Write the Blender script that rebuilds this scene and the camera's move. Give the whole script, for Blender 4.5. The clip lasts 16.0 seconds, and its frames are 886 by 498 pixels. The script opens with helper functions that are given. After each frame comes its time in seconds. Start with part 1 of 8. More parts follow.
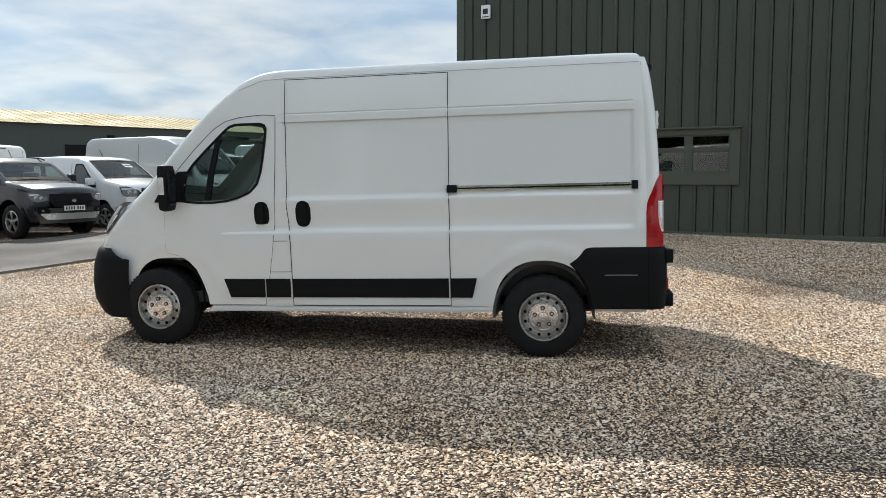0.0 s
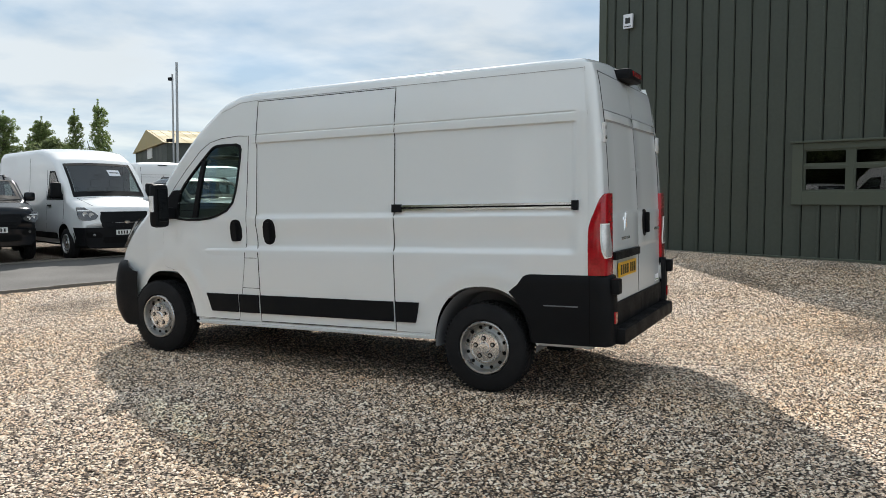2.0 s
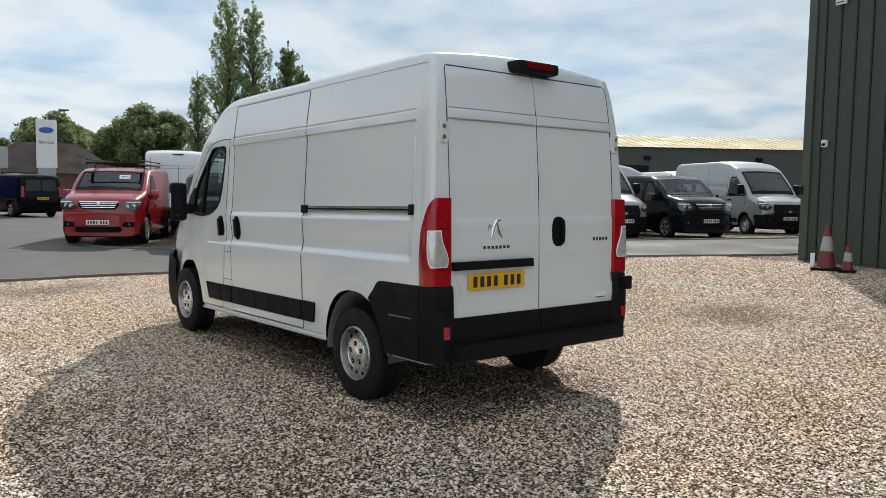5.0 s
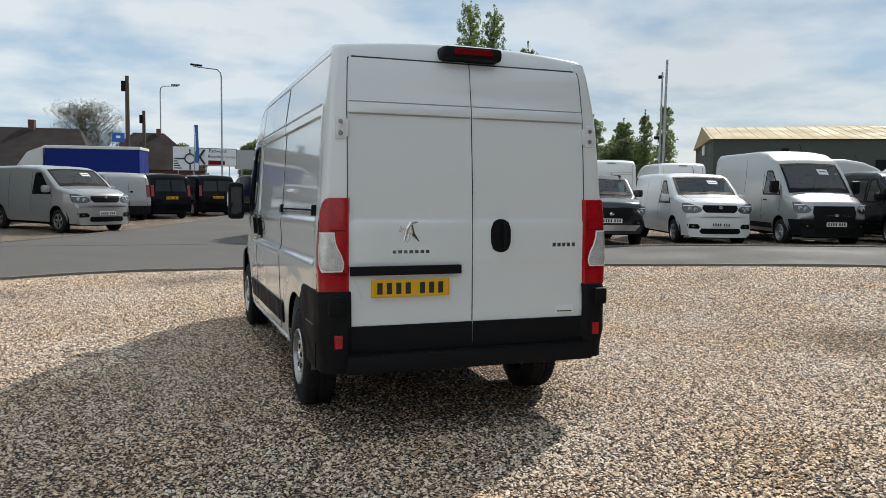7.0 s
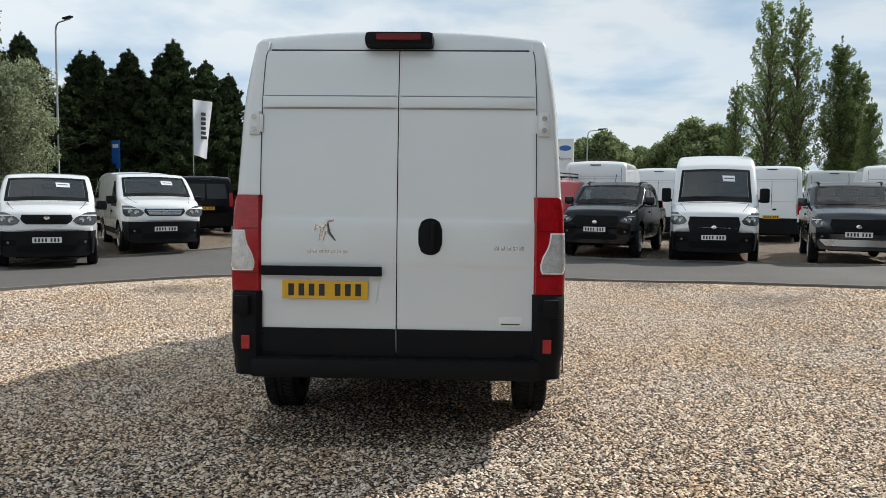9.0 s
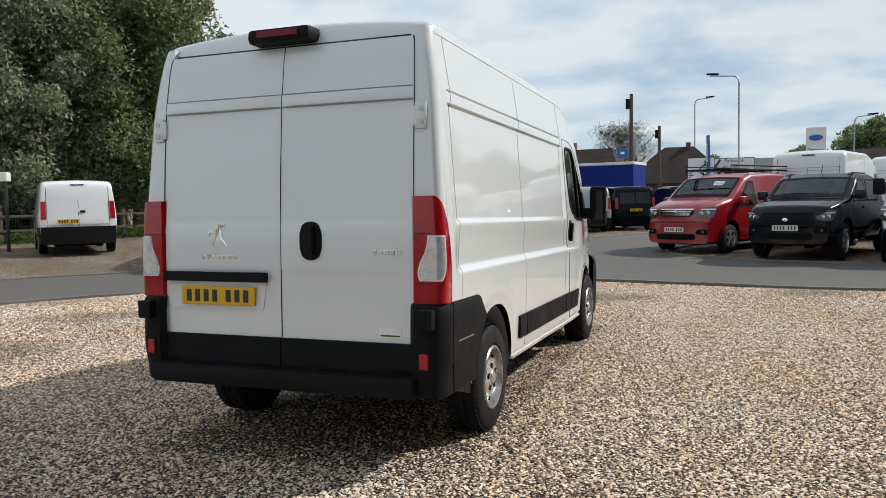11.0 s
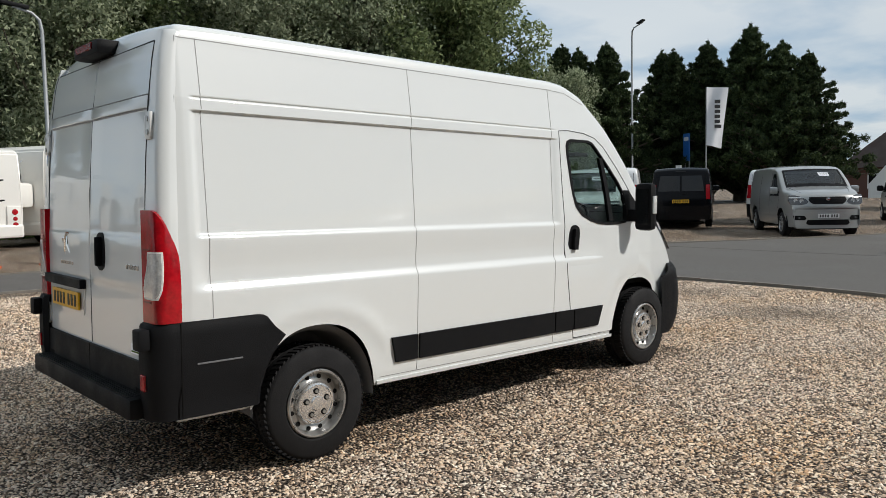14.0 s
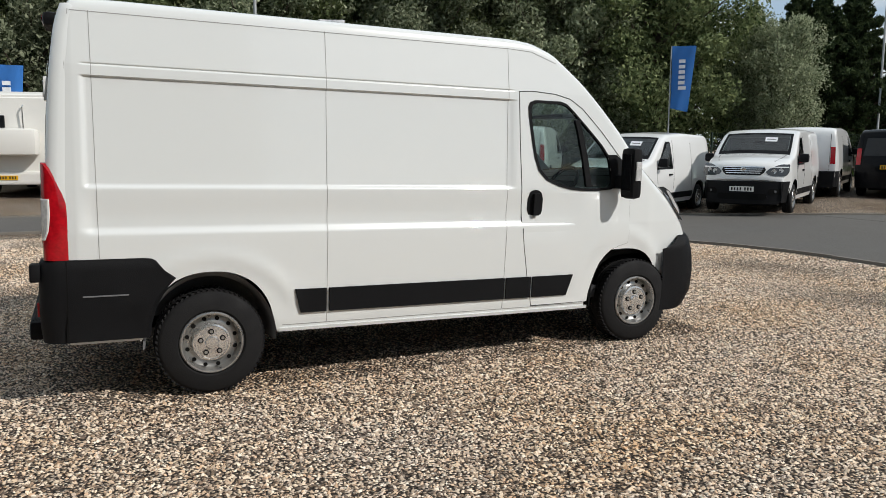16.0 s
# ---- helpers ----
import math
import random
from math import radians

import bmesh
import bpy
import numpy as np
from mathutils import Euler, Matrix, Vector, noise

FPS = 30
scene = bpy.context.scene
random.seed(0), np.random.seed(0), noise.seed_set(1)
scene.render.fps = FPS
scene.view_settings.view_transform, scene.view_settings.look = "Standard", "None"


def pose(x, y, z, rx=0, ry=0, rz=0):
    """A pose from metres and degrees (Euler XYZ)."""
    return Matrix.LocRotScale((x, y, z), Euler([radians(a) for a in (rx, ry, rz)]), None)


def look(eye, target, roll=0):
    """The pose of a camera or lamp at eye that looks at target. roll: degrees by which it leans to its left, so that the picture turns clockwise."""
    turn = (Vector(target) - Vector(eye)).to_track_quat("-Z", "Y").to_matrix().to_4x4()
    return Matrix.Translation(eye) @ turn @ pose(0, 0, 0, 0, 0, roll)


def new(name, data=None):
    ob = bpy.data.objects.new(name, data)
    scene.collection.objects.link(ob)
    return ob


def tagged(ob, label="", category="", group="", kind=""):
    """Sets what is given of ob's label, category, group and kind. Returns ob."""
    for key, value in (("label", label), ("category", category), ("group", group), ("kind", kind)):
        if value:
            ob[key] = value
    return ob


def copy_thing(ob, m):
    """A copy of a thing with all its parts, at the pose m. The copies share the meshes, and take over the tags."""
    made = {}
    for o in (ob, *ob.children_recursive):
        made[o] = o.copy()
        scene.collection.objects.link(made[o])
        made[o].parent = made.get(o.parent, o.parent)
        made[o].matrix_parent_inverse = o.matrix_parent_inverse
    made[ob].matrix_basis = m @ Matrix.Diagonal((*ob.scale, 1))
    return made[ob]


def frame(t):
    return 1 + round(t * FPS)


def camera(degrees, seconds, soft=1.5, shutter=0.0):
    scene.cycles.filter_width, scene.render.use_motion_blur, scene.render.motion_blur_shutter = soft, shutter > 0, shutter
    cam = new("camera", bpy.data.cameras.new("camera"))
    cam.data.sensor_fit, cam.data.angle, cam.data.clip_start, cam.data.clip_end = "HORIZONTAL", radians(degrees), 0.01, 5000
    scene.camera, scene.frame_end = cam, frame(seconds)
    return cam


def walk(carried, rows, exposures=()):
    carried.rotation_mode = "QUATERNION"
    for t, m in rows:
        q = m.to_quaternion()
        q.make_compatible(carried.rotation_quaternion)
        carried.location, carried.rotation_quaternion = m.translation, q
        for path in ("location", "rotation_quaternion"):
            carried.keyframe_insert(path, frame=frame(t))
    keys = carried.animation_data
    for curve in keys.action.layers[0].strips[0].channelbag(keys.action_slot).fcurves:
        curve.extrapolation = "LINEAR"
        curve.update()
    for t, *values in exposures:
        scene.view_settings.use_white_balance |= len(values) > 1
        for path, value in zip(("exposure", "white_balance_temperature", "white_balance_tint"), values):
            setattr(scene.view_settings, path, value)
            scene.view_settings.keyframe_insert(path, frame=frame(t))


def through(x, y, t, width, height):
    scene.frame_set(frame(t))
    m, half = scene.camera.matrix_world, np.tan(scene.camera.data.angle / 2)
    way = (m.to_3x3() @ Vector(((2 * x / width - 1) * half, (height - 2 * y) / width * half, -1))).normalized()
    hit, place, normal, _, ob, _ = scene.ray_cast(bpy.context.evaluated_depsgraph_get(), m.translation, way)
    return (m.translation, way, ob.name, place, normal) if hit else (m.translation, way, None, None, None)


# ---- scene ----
cam = camera(59.6, 16.0, soft=0.6)
PATH = [
    (0, (0.187, 0.065, 1.515), (-0.147, 2.028, 1.327), -0.2),
    (0.5, (0.75, 0.328, 1.51), (0.251, 2.258, 1.349), -0.4),
    (1, (1.312, 0.535, 1.511), (0.657, 2.42, 1.374), -0.3),
    (1.5, (1.817, 0.811, 1.506), (1.024, 2.643, 1.372), -0.1),
    (2, (2.355, 1.109, 1.52), (1.439, 2.882, 1.379), -0.1),
    (2.5, (2.861, 1.367, 1.559), (1.831, 3.075, 1.403), -0.3),
    (3, (3.352, 1.727, 1.55), (2.211, 3.362, 1.389), -0.5),
    (3.5, (3.842, 2.047, 1.56), (2.592, 3.601, 1.406), -0.4),
    (4, (4.2, 2.46, 1.554), (2.844, 3.923, 1.413), 0.0),
    (4.2, (4.342, 2.626, 1.557), (2.946, 4.051, 1.417), 0.3),
    (6.3, (5.34, 4.768, 1.58), (3.564, 5.672, 1.418), 0.6),
    (6.5, (5.406, 4.981, 1.587), (3.602, 5.829, 1.425), 0.6),
    (7, (5.564, 5.514, 1.601), (3.692, 6.201, 1.441), 0.8),
    (7.5, (5.592, 6.111, 1.561), (3.666, 6.625, 1.404), 1.1),
    (8, (5.638, 6.702, 1.54), (3.67, 7.023, 1.386), 0.9),
    (8.5, (5.595, 7.272, 1.53), (3.604, 7.397, 1.381), 0.8),
    (9, (5.514, 7.874, 1.52), (3.52, 7.807, 1.387), 0.6),
    (9.2, (5.493, 8.11, 1.522), (3.502, 7.971, 1.396), 0.4),
    (11.3, (4.495, 10.175, 1.491), (2.663, 9.382, 1.361), -1.4),
    (11.5, (4.34, 10.349, 1.505), (2.533, 9.502, 1.369), -1.6),
    (12, (3.951, 10.695, 1.52), (2.22, 9.705, 1.363), -1.3),
    (12.5, (3.559, 11.103, 1.54), (1.914, 9.978, 1.374), -1.1),
    (13, (3.174, 11.48, 1.574), (1.625, 10.224, 1.414), -1.0),
    (13.5, (2.743, 11.872, 1.593), (1.299, 10.497, 1.441), -1.1),
    (14, (2.426, 12.286, 1.597), (1.083, 10.812, 1.445), -1.2),
    (14.5, (2.032, 12.641, 1.584), (0.795, 11.079, 1.41), -0.9),
    (15, (1.612, 13.033, 1.581), (0.49, 11.392, 1.366), -0.5),
    (15.5, (1.181, 13.318, 1.589), (0.196, 11.595, 1.341), -0.1),
    (16, (0.663, 13.548, 1.63), (-0.174, 11.752, 1.366), 0.2),
]
EXPOSURES = [(0, 0.36), (2, 0.36), (4.2, 0.33), (7, 0.12), (9.2, 0.18), (11.3, 0.07), (13, -0.09), (16, -0.17)]
walk(cam, [(t, look(eye, target, roll)) for t, eye, target, roll in PATH], EXPOSURES)

# ---- world, sun, exposure ----
SUN_AZ, SUN_EL = radians(-37.7), radians(39)
world = bpy.data.worlds.new("sky")
scene.world = world
world.use_nodes = True
wn, wl = world.node_tree.nodes, world.node_tree.links
wn.clear()
w_out, w_bg = wn.new("ShaderNodeOutputWorld"), wn.new("ShaderNodeBackground")
w_sky = wn.new("ShaderNodeTexSky")
w_sky.sky_type, w_sky.sun_disc = "NISHITA", False
w_sky.sun_elevation, w_sky.sun_rotation = SUN_EL, SUN_AZ
w_sky.dust_density, w_sky.air_density, w_sky.ozone_density = 0.35, 1.0, 2.5
w_bg.inputs["Strength"].default_value = 0.116
# thin high haze and soft cumulus, spread over the whole dome
w_tc, w_sep = wn.new("ShaderNodeTexCoord"), wn.new("ShaderNodeSeparateXYZ")
w_add, w_dx, w_dy, w_cmb = (wn.new("ShaderNodeMath"), wn.new("ShaderNodeMath"), wn.new("ShaderNodeMath"), wn.new("ShaderNodeCombineXYZ"))
w_add.operation, w_dx.operation, w_dy.operation = "ADD", "DIVIDE", "DIVIDE"
w_add.inputs[1].default_value = 0.16
wl.new(w_tc.outputs["Generated"], w_sep.inputs[0])
wl.new(w_sep.outputs["Z"], w_add.inputs[0])
wl.new(w_sep.outputs["X"], w_dx.inputs[0]), wl.new(w_add.outputs[0], w_dx.inputs[1])
wl.new(w_sep.outputs["Y"], w_dy.inputs[0]), wl.new(w_add.outputs[0], w_dy.inputs[1])
wl.new(w_dx.outputs[0], w_cmb.inputs[0]), wl.new(w_dy.outputs[0], w_cmb.inputs[1])
w_n = wn.new("ShaderNodeTexNoise")
w_n.inputs["Scale"].default_value, w_n.inputs["Detail"].default_value, w_n.inputs["Roughness"].default_value = 0.9, 5, 0.5
w_n.inputs["Distortion"].default_value = 0.1
wl.new(w_cmb.outputs[0], w_n.inputs["Vector"])
w_r = wn.new("ShaderNodeValToRGB")
w_r.color_ramp.elements[0].position, w_r.color_ramp.elements[1].position = 0.36, 0.62
w_r.color_ramp.elements[0].color, w_r.color_ramp.elements[1].color = (0.80, 0.80, 0.80, 1), (0.96, 0.96, 0.96, 1)
wl.new(w_n.outputs["Fac"], w_r.inputs[0])
# second, finer layer: grey-blue undersides against white tops
w_n2, w_r2 = wn.new("ShaderNodeTexNoise"), wn.new("ShaderNodeValToRGB")
w_n2.inputs["Scale"].default_value, w_n2.inputs["Detail"].default_value, w_n2.inputs["Roughness"].default_value = 1.7, 8, 0.5
w_n2.inputs["Distortion"].default_value = 0.15
wl.new(w_cmb.outputs[0], w_n2.inputs["Vector"])
w_r2.color_ramp.elements[0].position, w_r2.color_ramp.elements[1].position = 0.36, 0.56
w_r2.color_ramp.elements[0].color, w_r2.color_ramp.elements[1].color = (0.43, 0.57, 0.71, 1), (0.755, 0.815, 0.85, 1)
wl.new(w_n2.outputs["Fac"], w_r2.inputs[0])
w_gain = wn.new("ShaderNodeVectorMath")
w_gain.operation = "SCALE"
# cloud brightness graded in by direction: dimmer over the shed, brighter over the road
w_side = wn.new("ShaderNodeMapRange")
w_side.inputs["From Min"].default_value, w_side.inputs["From Max"].default_value = -1.0, 1.0
w_side.inputs["To Min"].default_value, w_side.inputs["To Max"].default_value = 9.4, 6.1
wl.new(w_sep.outputs["Y"], w_side.inputs["Value"])
wl.new(w_side.outputs[0], w_gain.inputs["Scale"])
wl.new(w_r2.outputs[0], w_gain.inputs[0])
w_mix = wn.new("ShaderNodeMix")
w_mix.data_type = "RGBA"
wl.new(w_gain.outputs[0], w_mix.inputs["B"])
wl.new(w_r.outputs[0], w_mix.inputs["Factor"]), wl.new(w_sky.outputs[0], w_mix.inputs["A"])
wl.new(w_mix.outputs["Result"], w_bg.inputs["Color"]), wl.new(w_bg.outputs[0], w_out.inputs[0])

sun_data = bpy.data.lights.new("sun", "SUN")
sun_data.energy, sun_data.angle, sun_data.color = 3.5, radians(0.8), (1.0, 0.95, 0.88)
sun = new("sun", sun_data)
to_sun = Vector((math.sin(SUN_AZ) * math.cos(SUN_EL), math.cos(SUN_AZ) * math.cos(SUN_EL), math.sin(SUN_EL)))
sun.matrix_world = look((0, 0, 60), Vector((0, 0, 60)) - to_sun)

# ---- materials ----
def nodes_of(name):
    m = bpy.data.materials.new(name)
    m.use_nodes = True
    n, l = m.node_tree.nodes, m.node_tree.links
    return m, n, l, n["Principled BSDF"]


def surface(name, colour, rough=0.5, metal=0.0, vary=0.08, scale=3.0, fine=60.0, bump=0.0, coat=0.0, random_obj=0.0, spec=0.5, rvar=0.15):
    """Plain surface with large stains and fine grain."""
    m, n, l, b = nodes_of(name)
    tc = n.new("ShaderNodeTexCoord")
    big, small = n.new("ShaderNodeTexNoise"), n.new("ShaderNodeTexNoise")
    big.inputs["Scale"].default_value, small.inputs["Scale"].default_value = scale, fine
    big.inputs["Detail"].default_value = small.inputs["Detail"].default_value = 4
    l.new(tc.outputs["Object"], big.inputs["Vector"]), l.new(tc.outputs["Object"], small.inputs["Vector"])
    add = n.new("ShaderNodeMath")
    add.operation = "ADD"
    l.new(big.outputs["Fac"], add.inputs[0]), l.new(small.outputs["Fac"], add.inputs[1])
    mr = n.new("ShaderNodeMapRange")
    mr.inputs["From Min"].default_value, mr.inputs["From Max"].default_value = 0.6, 1.4
    mr.inputs["To Min"].default_value, mr.inputs["To Max"].default_value = 1 - vary, 1 + vary
    l.new(add.outputs[0], mr.inputs["Value"])
    hsv = n.new("ShaderNodeHueSaturation")
    hsv.inputs["Color"].default_value = (*colour, 1)
    last = mr.outputs[0]
    if random_obj:
        oi, mr2, mul = n.new("ShaderNodeObjectInfo"), n.new("ShaderNodeMapRange"), n.new("ShaderNodeMath")
        mr2.inputs["To Min"].default_value, mr2.inputs["To Max"].default_value = 1 - random_obj, 1 + random_obj
        mul.operation = "MULTIPLY"
        l.new(oi.outputs["Random"], mr2.inputs["Value"])
        l.new(last, mul.inputs[0]), l.new(mr2.outputs[0], mul.inputs[1])
        last = mul.outputs[0]
    l.new(last, hsv.inputs["Value"])
    l.new(hsv.outputs[0], b.inputs["Base Color"])
    b.inputs["Metallic"].default_value = metal
    b.inputs["Specular IOR Level"].default_value = spec
    rr = n.new("ShaderNodeMapRange")
    rr.inputs["From Min"].default_value, rr.inputs["From Max"].default_value = 0.35, 0.65
    rr.inputs["To Min"].default_value, rr.inputs["To Max"].default_value = rough * (1 - rvar), min(1, rough * (1 + rvar))
    l.new(big.outputs["Fac"], rr.inputs["Value"]), l.new(rr.outputs[0], b.inputs["Roughness"])
    if coat:
        b.inputs["Coat Weight"].default_value, b.inputs["Coat Roughness"].default_value = coat, 0.04
    if bump:
        bp = n.new("ShaderNodeBump")
        bp.inputs["Strength"].default_value, bp.inputs["Distance"].default_value = bump, 0.01
        l.new(small.outputs["Fac"], bp.inputs["Height"]), l.new(bp.outputs[0], b.inputs["Normal"])
    return m


def pebbles(name, size, tones, rough=0.85, depth=0.012):
    """Loose rounded stones: one tone per stone, gap shade mixed into the colour, damp and dry drifts."""
    m, n, l, b = nodes_of(name)
    tc = n.new("ShaderNodeTexCoord")
    warp = n.new("ShaderNodeTexNoise")
    warp.inputs["Scale"].default_value = 0.5 / size
    l.new(tc.outputs["Object"], warp.inputs["Vector"])
    mixv = n.new("ShaderNodeMix")
    mixv.data_type = "VECTOR"
    mixv.inputs["Factor"].default_value = size * 0.7
    l.new(tc.outputs["Object"], mixv.inputs["A"]), l.new(warp.outputs["Color"], mixv.inputs["B"])
    v = n.new("ShaderNodeTexVoronoi")
    v.voronoi_dimensions = "2D"
    v.inputs["Scale"].default_value = 1 / size
    l.new(mixv.outputs["Result"], v.inputs["Vector"])
    sep = n.new("ShaderNodeSeparateColor")
    l.new(v.outputs["Color"], sep.inputs[0])
    ramp = n.new("ShaderNodeValToRGB")
    ramp.color_ramp.interpolation = "CONSTANT"
    while len(ramp.color_ramp.elements) < len(tones):
        ramp.color_ramp.elements.new(0.5)
    for k, tone in enumerate(tones):
        ramp.color_ramp.elements[k].position = k / len(tones)
        ramp.color_ramp.elements[k].color = (*tone, 1)
    l.new(sep.outputs[0], ramp.inputs[0])
    drift, grain = n.new("ShaderNodeTexNoise"), n.new("ShaderNodeTexNoise")
    drift.inputs["Scale"].default_value, drift.inputs["Detail"].default_value = 0.7, 6
    grain.inputs["Scale"].default_value = 260
    l.new(tc.outputs["Object"], drift.inputs["Vector"]), l.new(tc.outputs["Object"], grain.inputs["Vector"])
    mr = n.new("ShaderNodeMapRange")
    mr.inputs["From Min"].default_value, mr.inputs["From Max"].default_value = 0.3, 0.7
    mr.inputs["To Min"].default_value, mr.inputs["To Max"].default_value = 0.80, 1.30
    l.new(drift.outputs["Fac"], mr.inputs["Value"])
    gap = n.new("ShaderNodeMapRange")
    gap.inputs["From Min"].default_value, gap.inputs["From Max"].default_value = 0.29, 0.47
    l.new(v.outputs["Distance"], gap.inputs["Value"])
    hsv, sat = n.new("ShaderNodeHueSaturation"), n.new("ShaderNodeMapRange")
    sat.inputs["From Min"].default_value, sat.inputs["From Max"].default_value = 0.35, 0.65
    sat.inputs["To Min"].default_value, sat.inputs["To Max"].default_value = 1.20, 0.88
    l.new(drift.outputs["Fac"], sat.inputs["Value"]), l.new(sat.outputs[0], hsv.inputs["Saturation"])
    # knots of darker and paler stones a few stones wide
    knot, kr, km = n.new("ShaderNodeTexVoronoi"), n.new("ShaderNodeMapRange"), n.new("ShaderNodeMath")
    knot.voronoi_dimensions = "2D"
    knot.inputs["Scale"].default_value = 0.42 / size
    l.new(mixv.outputs["Result"], knot.inputs["Vector"])
    ksep = n.new("ShaderNodeSeparateColor")
    l.new(knot.outputs["Color"], ksep.inputs[0])
    kr.inputs["To Min"].default_value, kr.inputs["To Max"].default_value = 0.60, 1.30
    km.operation = "MULTIPLY"
    l.new(ksep.outputs[2], kr.inputs["Value"]), l.new(kr.outputs[0], km.inputs[0]), l.new(mr.outputs[0], km.inputs[1])
    l.new(ramp.outputs[0], hsv.inputs["Color"]), l.new(km.outputs[0], hsv.inputs["Value"])
    # colour darkened between stones, standing in for the shade in the gaps
    gap_shade = n.new("ShaderNodeMix")
    gap_shade.data_type = "RGBA"
    gap_shade.inputs["B"].default_value = (0.046, 0.034, 0.027, 1)
    l.new(gap.outputs[0], gap_shade.inputs["Factor"]), l.new(hsv.outputs[0], gap_shade.inputs["A"])
    l.new(gap_shade.outputs["Result"], b.inputs["Base Color"])
    inv = n.new("ShaderNodeMath")
    inv.operation = "MULTIPLY_ADD"
    inv.inputs[1].default_value, inv.inputs[2].default_value = -1.0, 1.0
    l.new(v.outputs["Distance"], inv.inputs[0])
    tilt = n.new("ShaderNodeMath")
    tilt.operation = "MULTIPLY_ADD"
    tilt.inputs[1].default_value = 0.5
    l.new(sep.outputs[1], tilt.inputs[0]), l.new(inv.outputs[0], tilt.inputs[2])
    bp = n.new("ShaderNodeBump")
    bp.inputs["Strength"].default_value, bp.inputs["Distance"].default_value = 0.9, depth
    l.new(tilt.outputs[0], bp.inputs["Height"]), l.new(bp.outputs[0], b.inputs["Normal"])
    b.inputs["Roughness"].default_value = rough
    b.inputs["Specular IOR Level"].default_value = 0.3
    return m


def stone_mat(name, tones, rough=0.8):
    m, n, l, b = nodes_of(name)
    geo, ramp = n.new("ShaderNodeNewGeometry"), n.new("ShaderNodeValToRGB")
    while len(ramp.color_ramp.elements) < len(tones):
        ramp.color_ramp.elements.new(0.5)
    for k, tone in enumerate(tones):
        ramp.color_ramp.elements[k].position = k / len(tones)
        ramp.color_ramp.elements[k].color = (*tone, 1)
    ramp.color_ramp.interpolation = "CONSTANT"
    l.new(geo.outputs["Random Per Island"], ramp.inputs[0])
    tc, ns = n.new("ShaderNodeTexCoord"), n.new("ShaderNodeTexNoise")
    ns.inputs["Scale"].default_value = 120
    l.new(tc.outputs["Object"], ns.inputs["Vector"])
    mr, hsv = n.new("ShaderNodeMapRange"), n.new("ShaderNodeHueSaturation")
    mr.inputs["To Min"].default_value, mr.inputs["To Max"].default_value = 0.74, 1.30
    l.new(ns.outputs["Fac"], mr.inputs["Value"]), l.new(mr.outputs[0], hsv.inputs["Value"])
    drift, sat = n.new("ShaderNodeTexNoise"), n.new("ShaderNodeMapRange")
    drift.inputs["Scale"].default_value, drift.inputs["Detail"].default_value = 0.7, 6
    l.new(tc.outputs["Object"], drift.inputs["Vector"])
    sat.inputs["From Min"].default_value, sat.inputs["From Max"].default_value = 0.35, 0.65
    sat.inputs["To Min"].default_value, sat.inputs["To Max"].default_value = 1.20, 0.88
    l.new(drift.outputs["Fac"], sat.inputs["Value"]), l.new(sat.outputs[0], hsv.inputs["Saturation"])
    l.new(ramp.outputs[0], hsv.inputs["Color"]), l.new(hsv.outputs[0], b.inputs["Base Color"])
    b.inputs["Roughness"].default_value, b.inputs["Specular IOR Level"].default_value = rough, 0.3
    return m


def leaf_mat(name, dark, light, through=0.35):
    """Leaves: tone by leaf, some light passing through."""
    m, n, l, b = nodes_of(name)
    geo, ramp, oi = n.new("ShaderNodeNewGeometry"), n.new("ShaderNodeValToRGB"), n.new("ShaderNodeObjectInfo")
    ramp.color_ramp.elements[0].color, ramp.color_ramp.elements[1].color = (*dark, 1), (*light, 1)
    l.new(geo.outputs["Random Per Island"], ramp.inputs[0])
    mr, hsv = n.new("ShaderNodeMapRange"), n.new("ShaderNodeHueSaturation")
    mr.inputs["To Min"].default_value, mr.inputs["To Max"].default_value = 0.8, 1.2
    l.new(oi.outputs["Random"], mr.inputs["Value"]), l.new(mr.outputs[0], hsv.inputs["Value"])
    l.new(ramp.outputs[0], hsv.inputs["Color"]), l.new(hsv.outputs[0], b.inputs["Base Color"])
    b.inputs["Roughness"].default_value, b.inputs["Specular IOR Level"].default_value = 0.75, 0.2
    tr, mx = n.new("ShaderNodeBsdfTranslucent"), n.new("ShaderNodeMixShader")
    l.new(hsv.outputs[0], tr.inputs["Color"])
    mx.inputs[0].default_value = through
    l.new(b.outputs[0], mx.inputs[1]), l.new(tr.outputs[0], mx.inputs[2])
    l.new(mx.outputs[0], n["Material Output"].inputs[0])
    return m


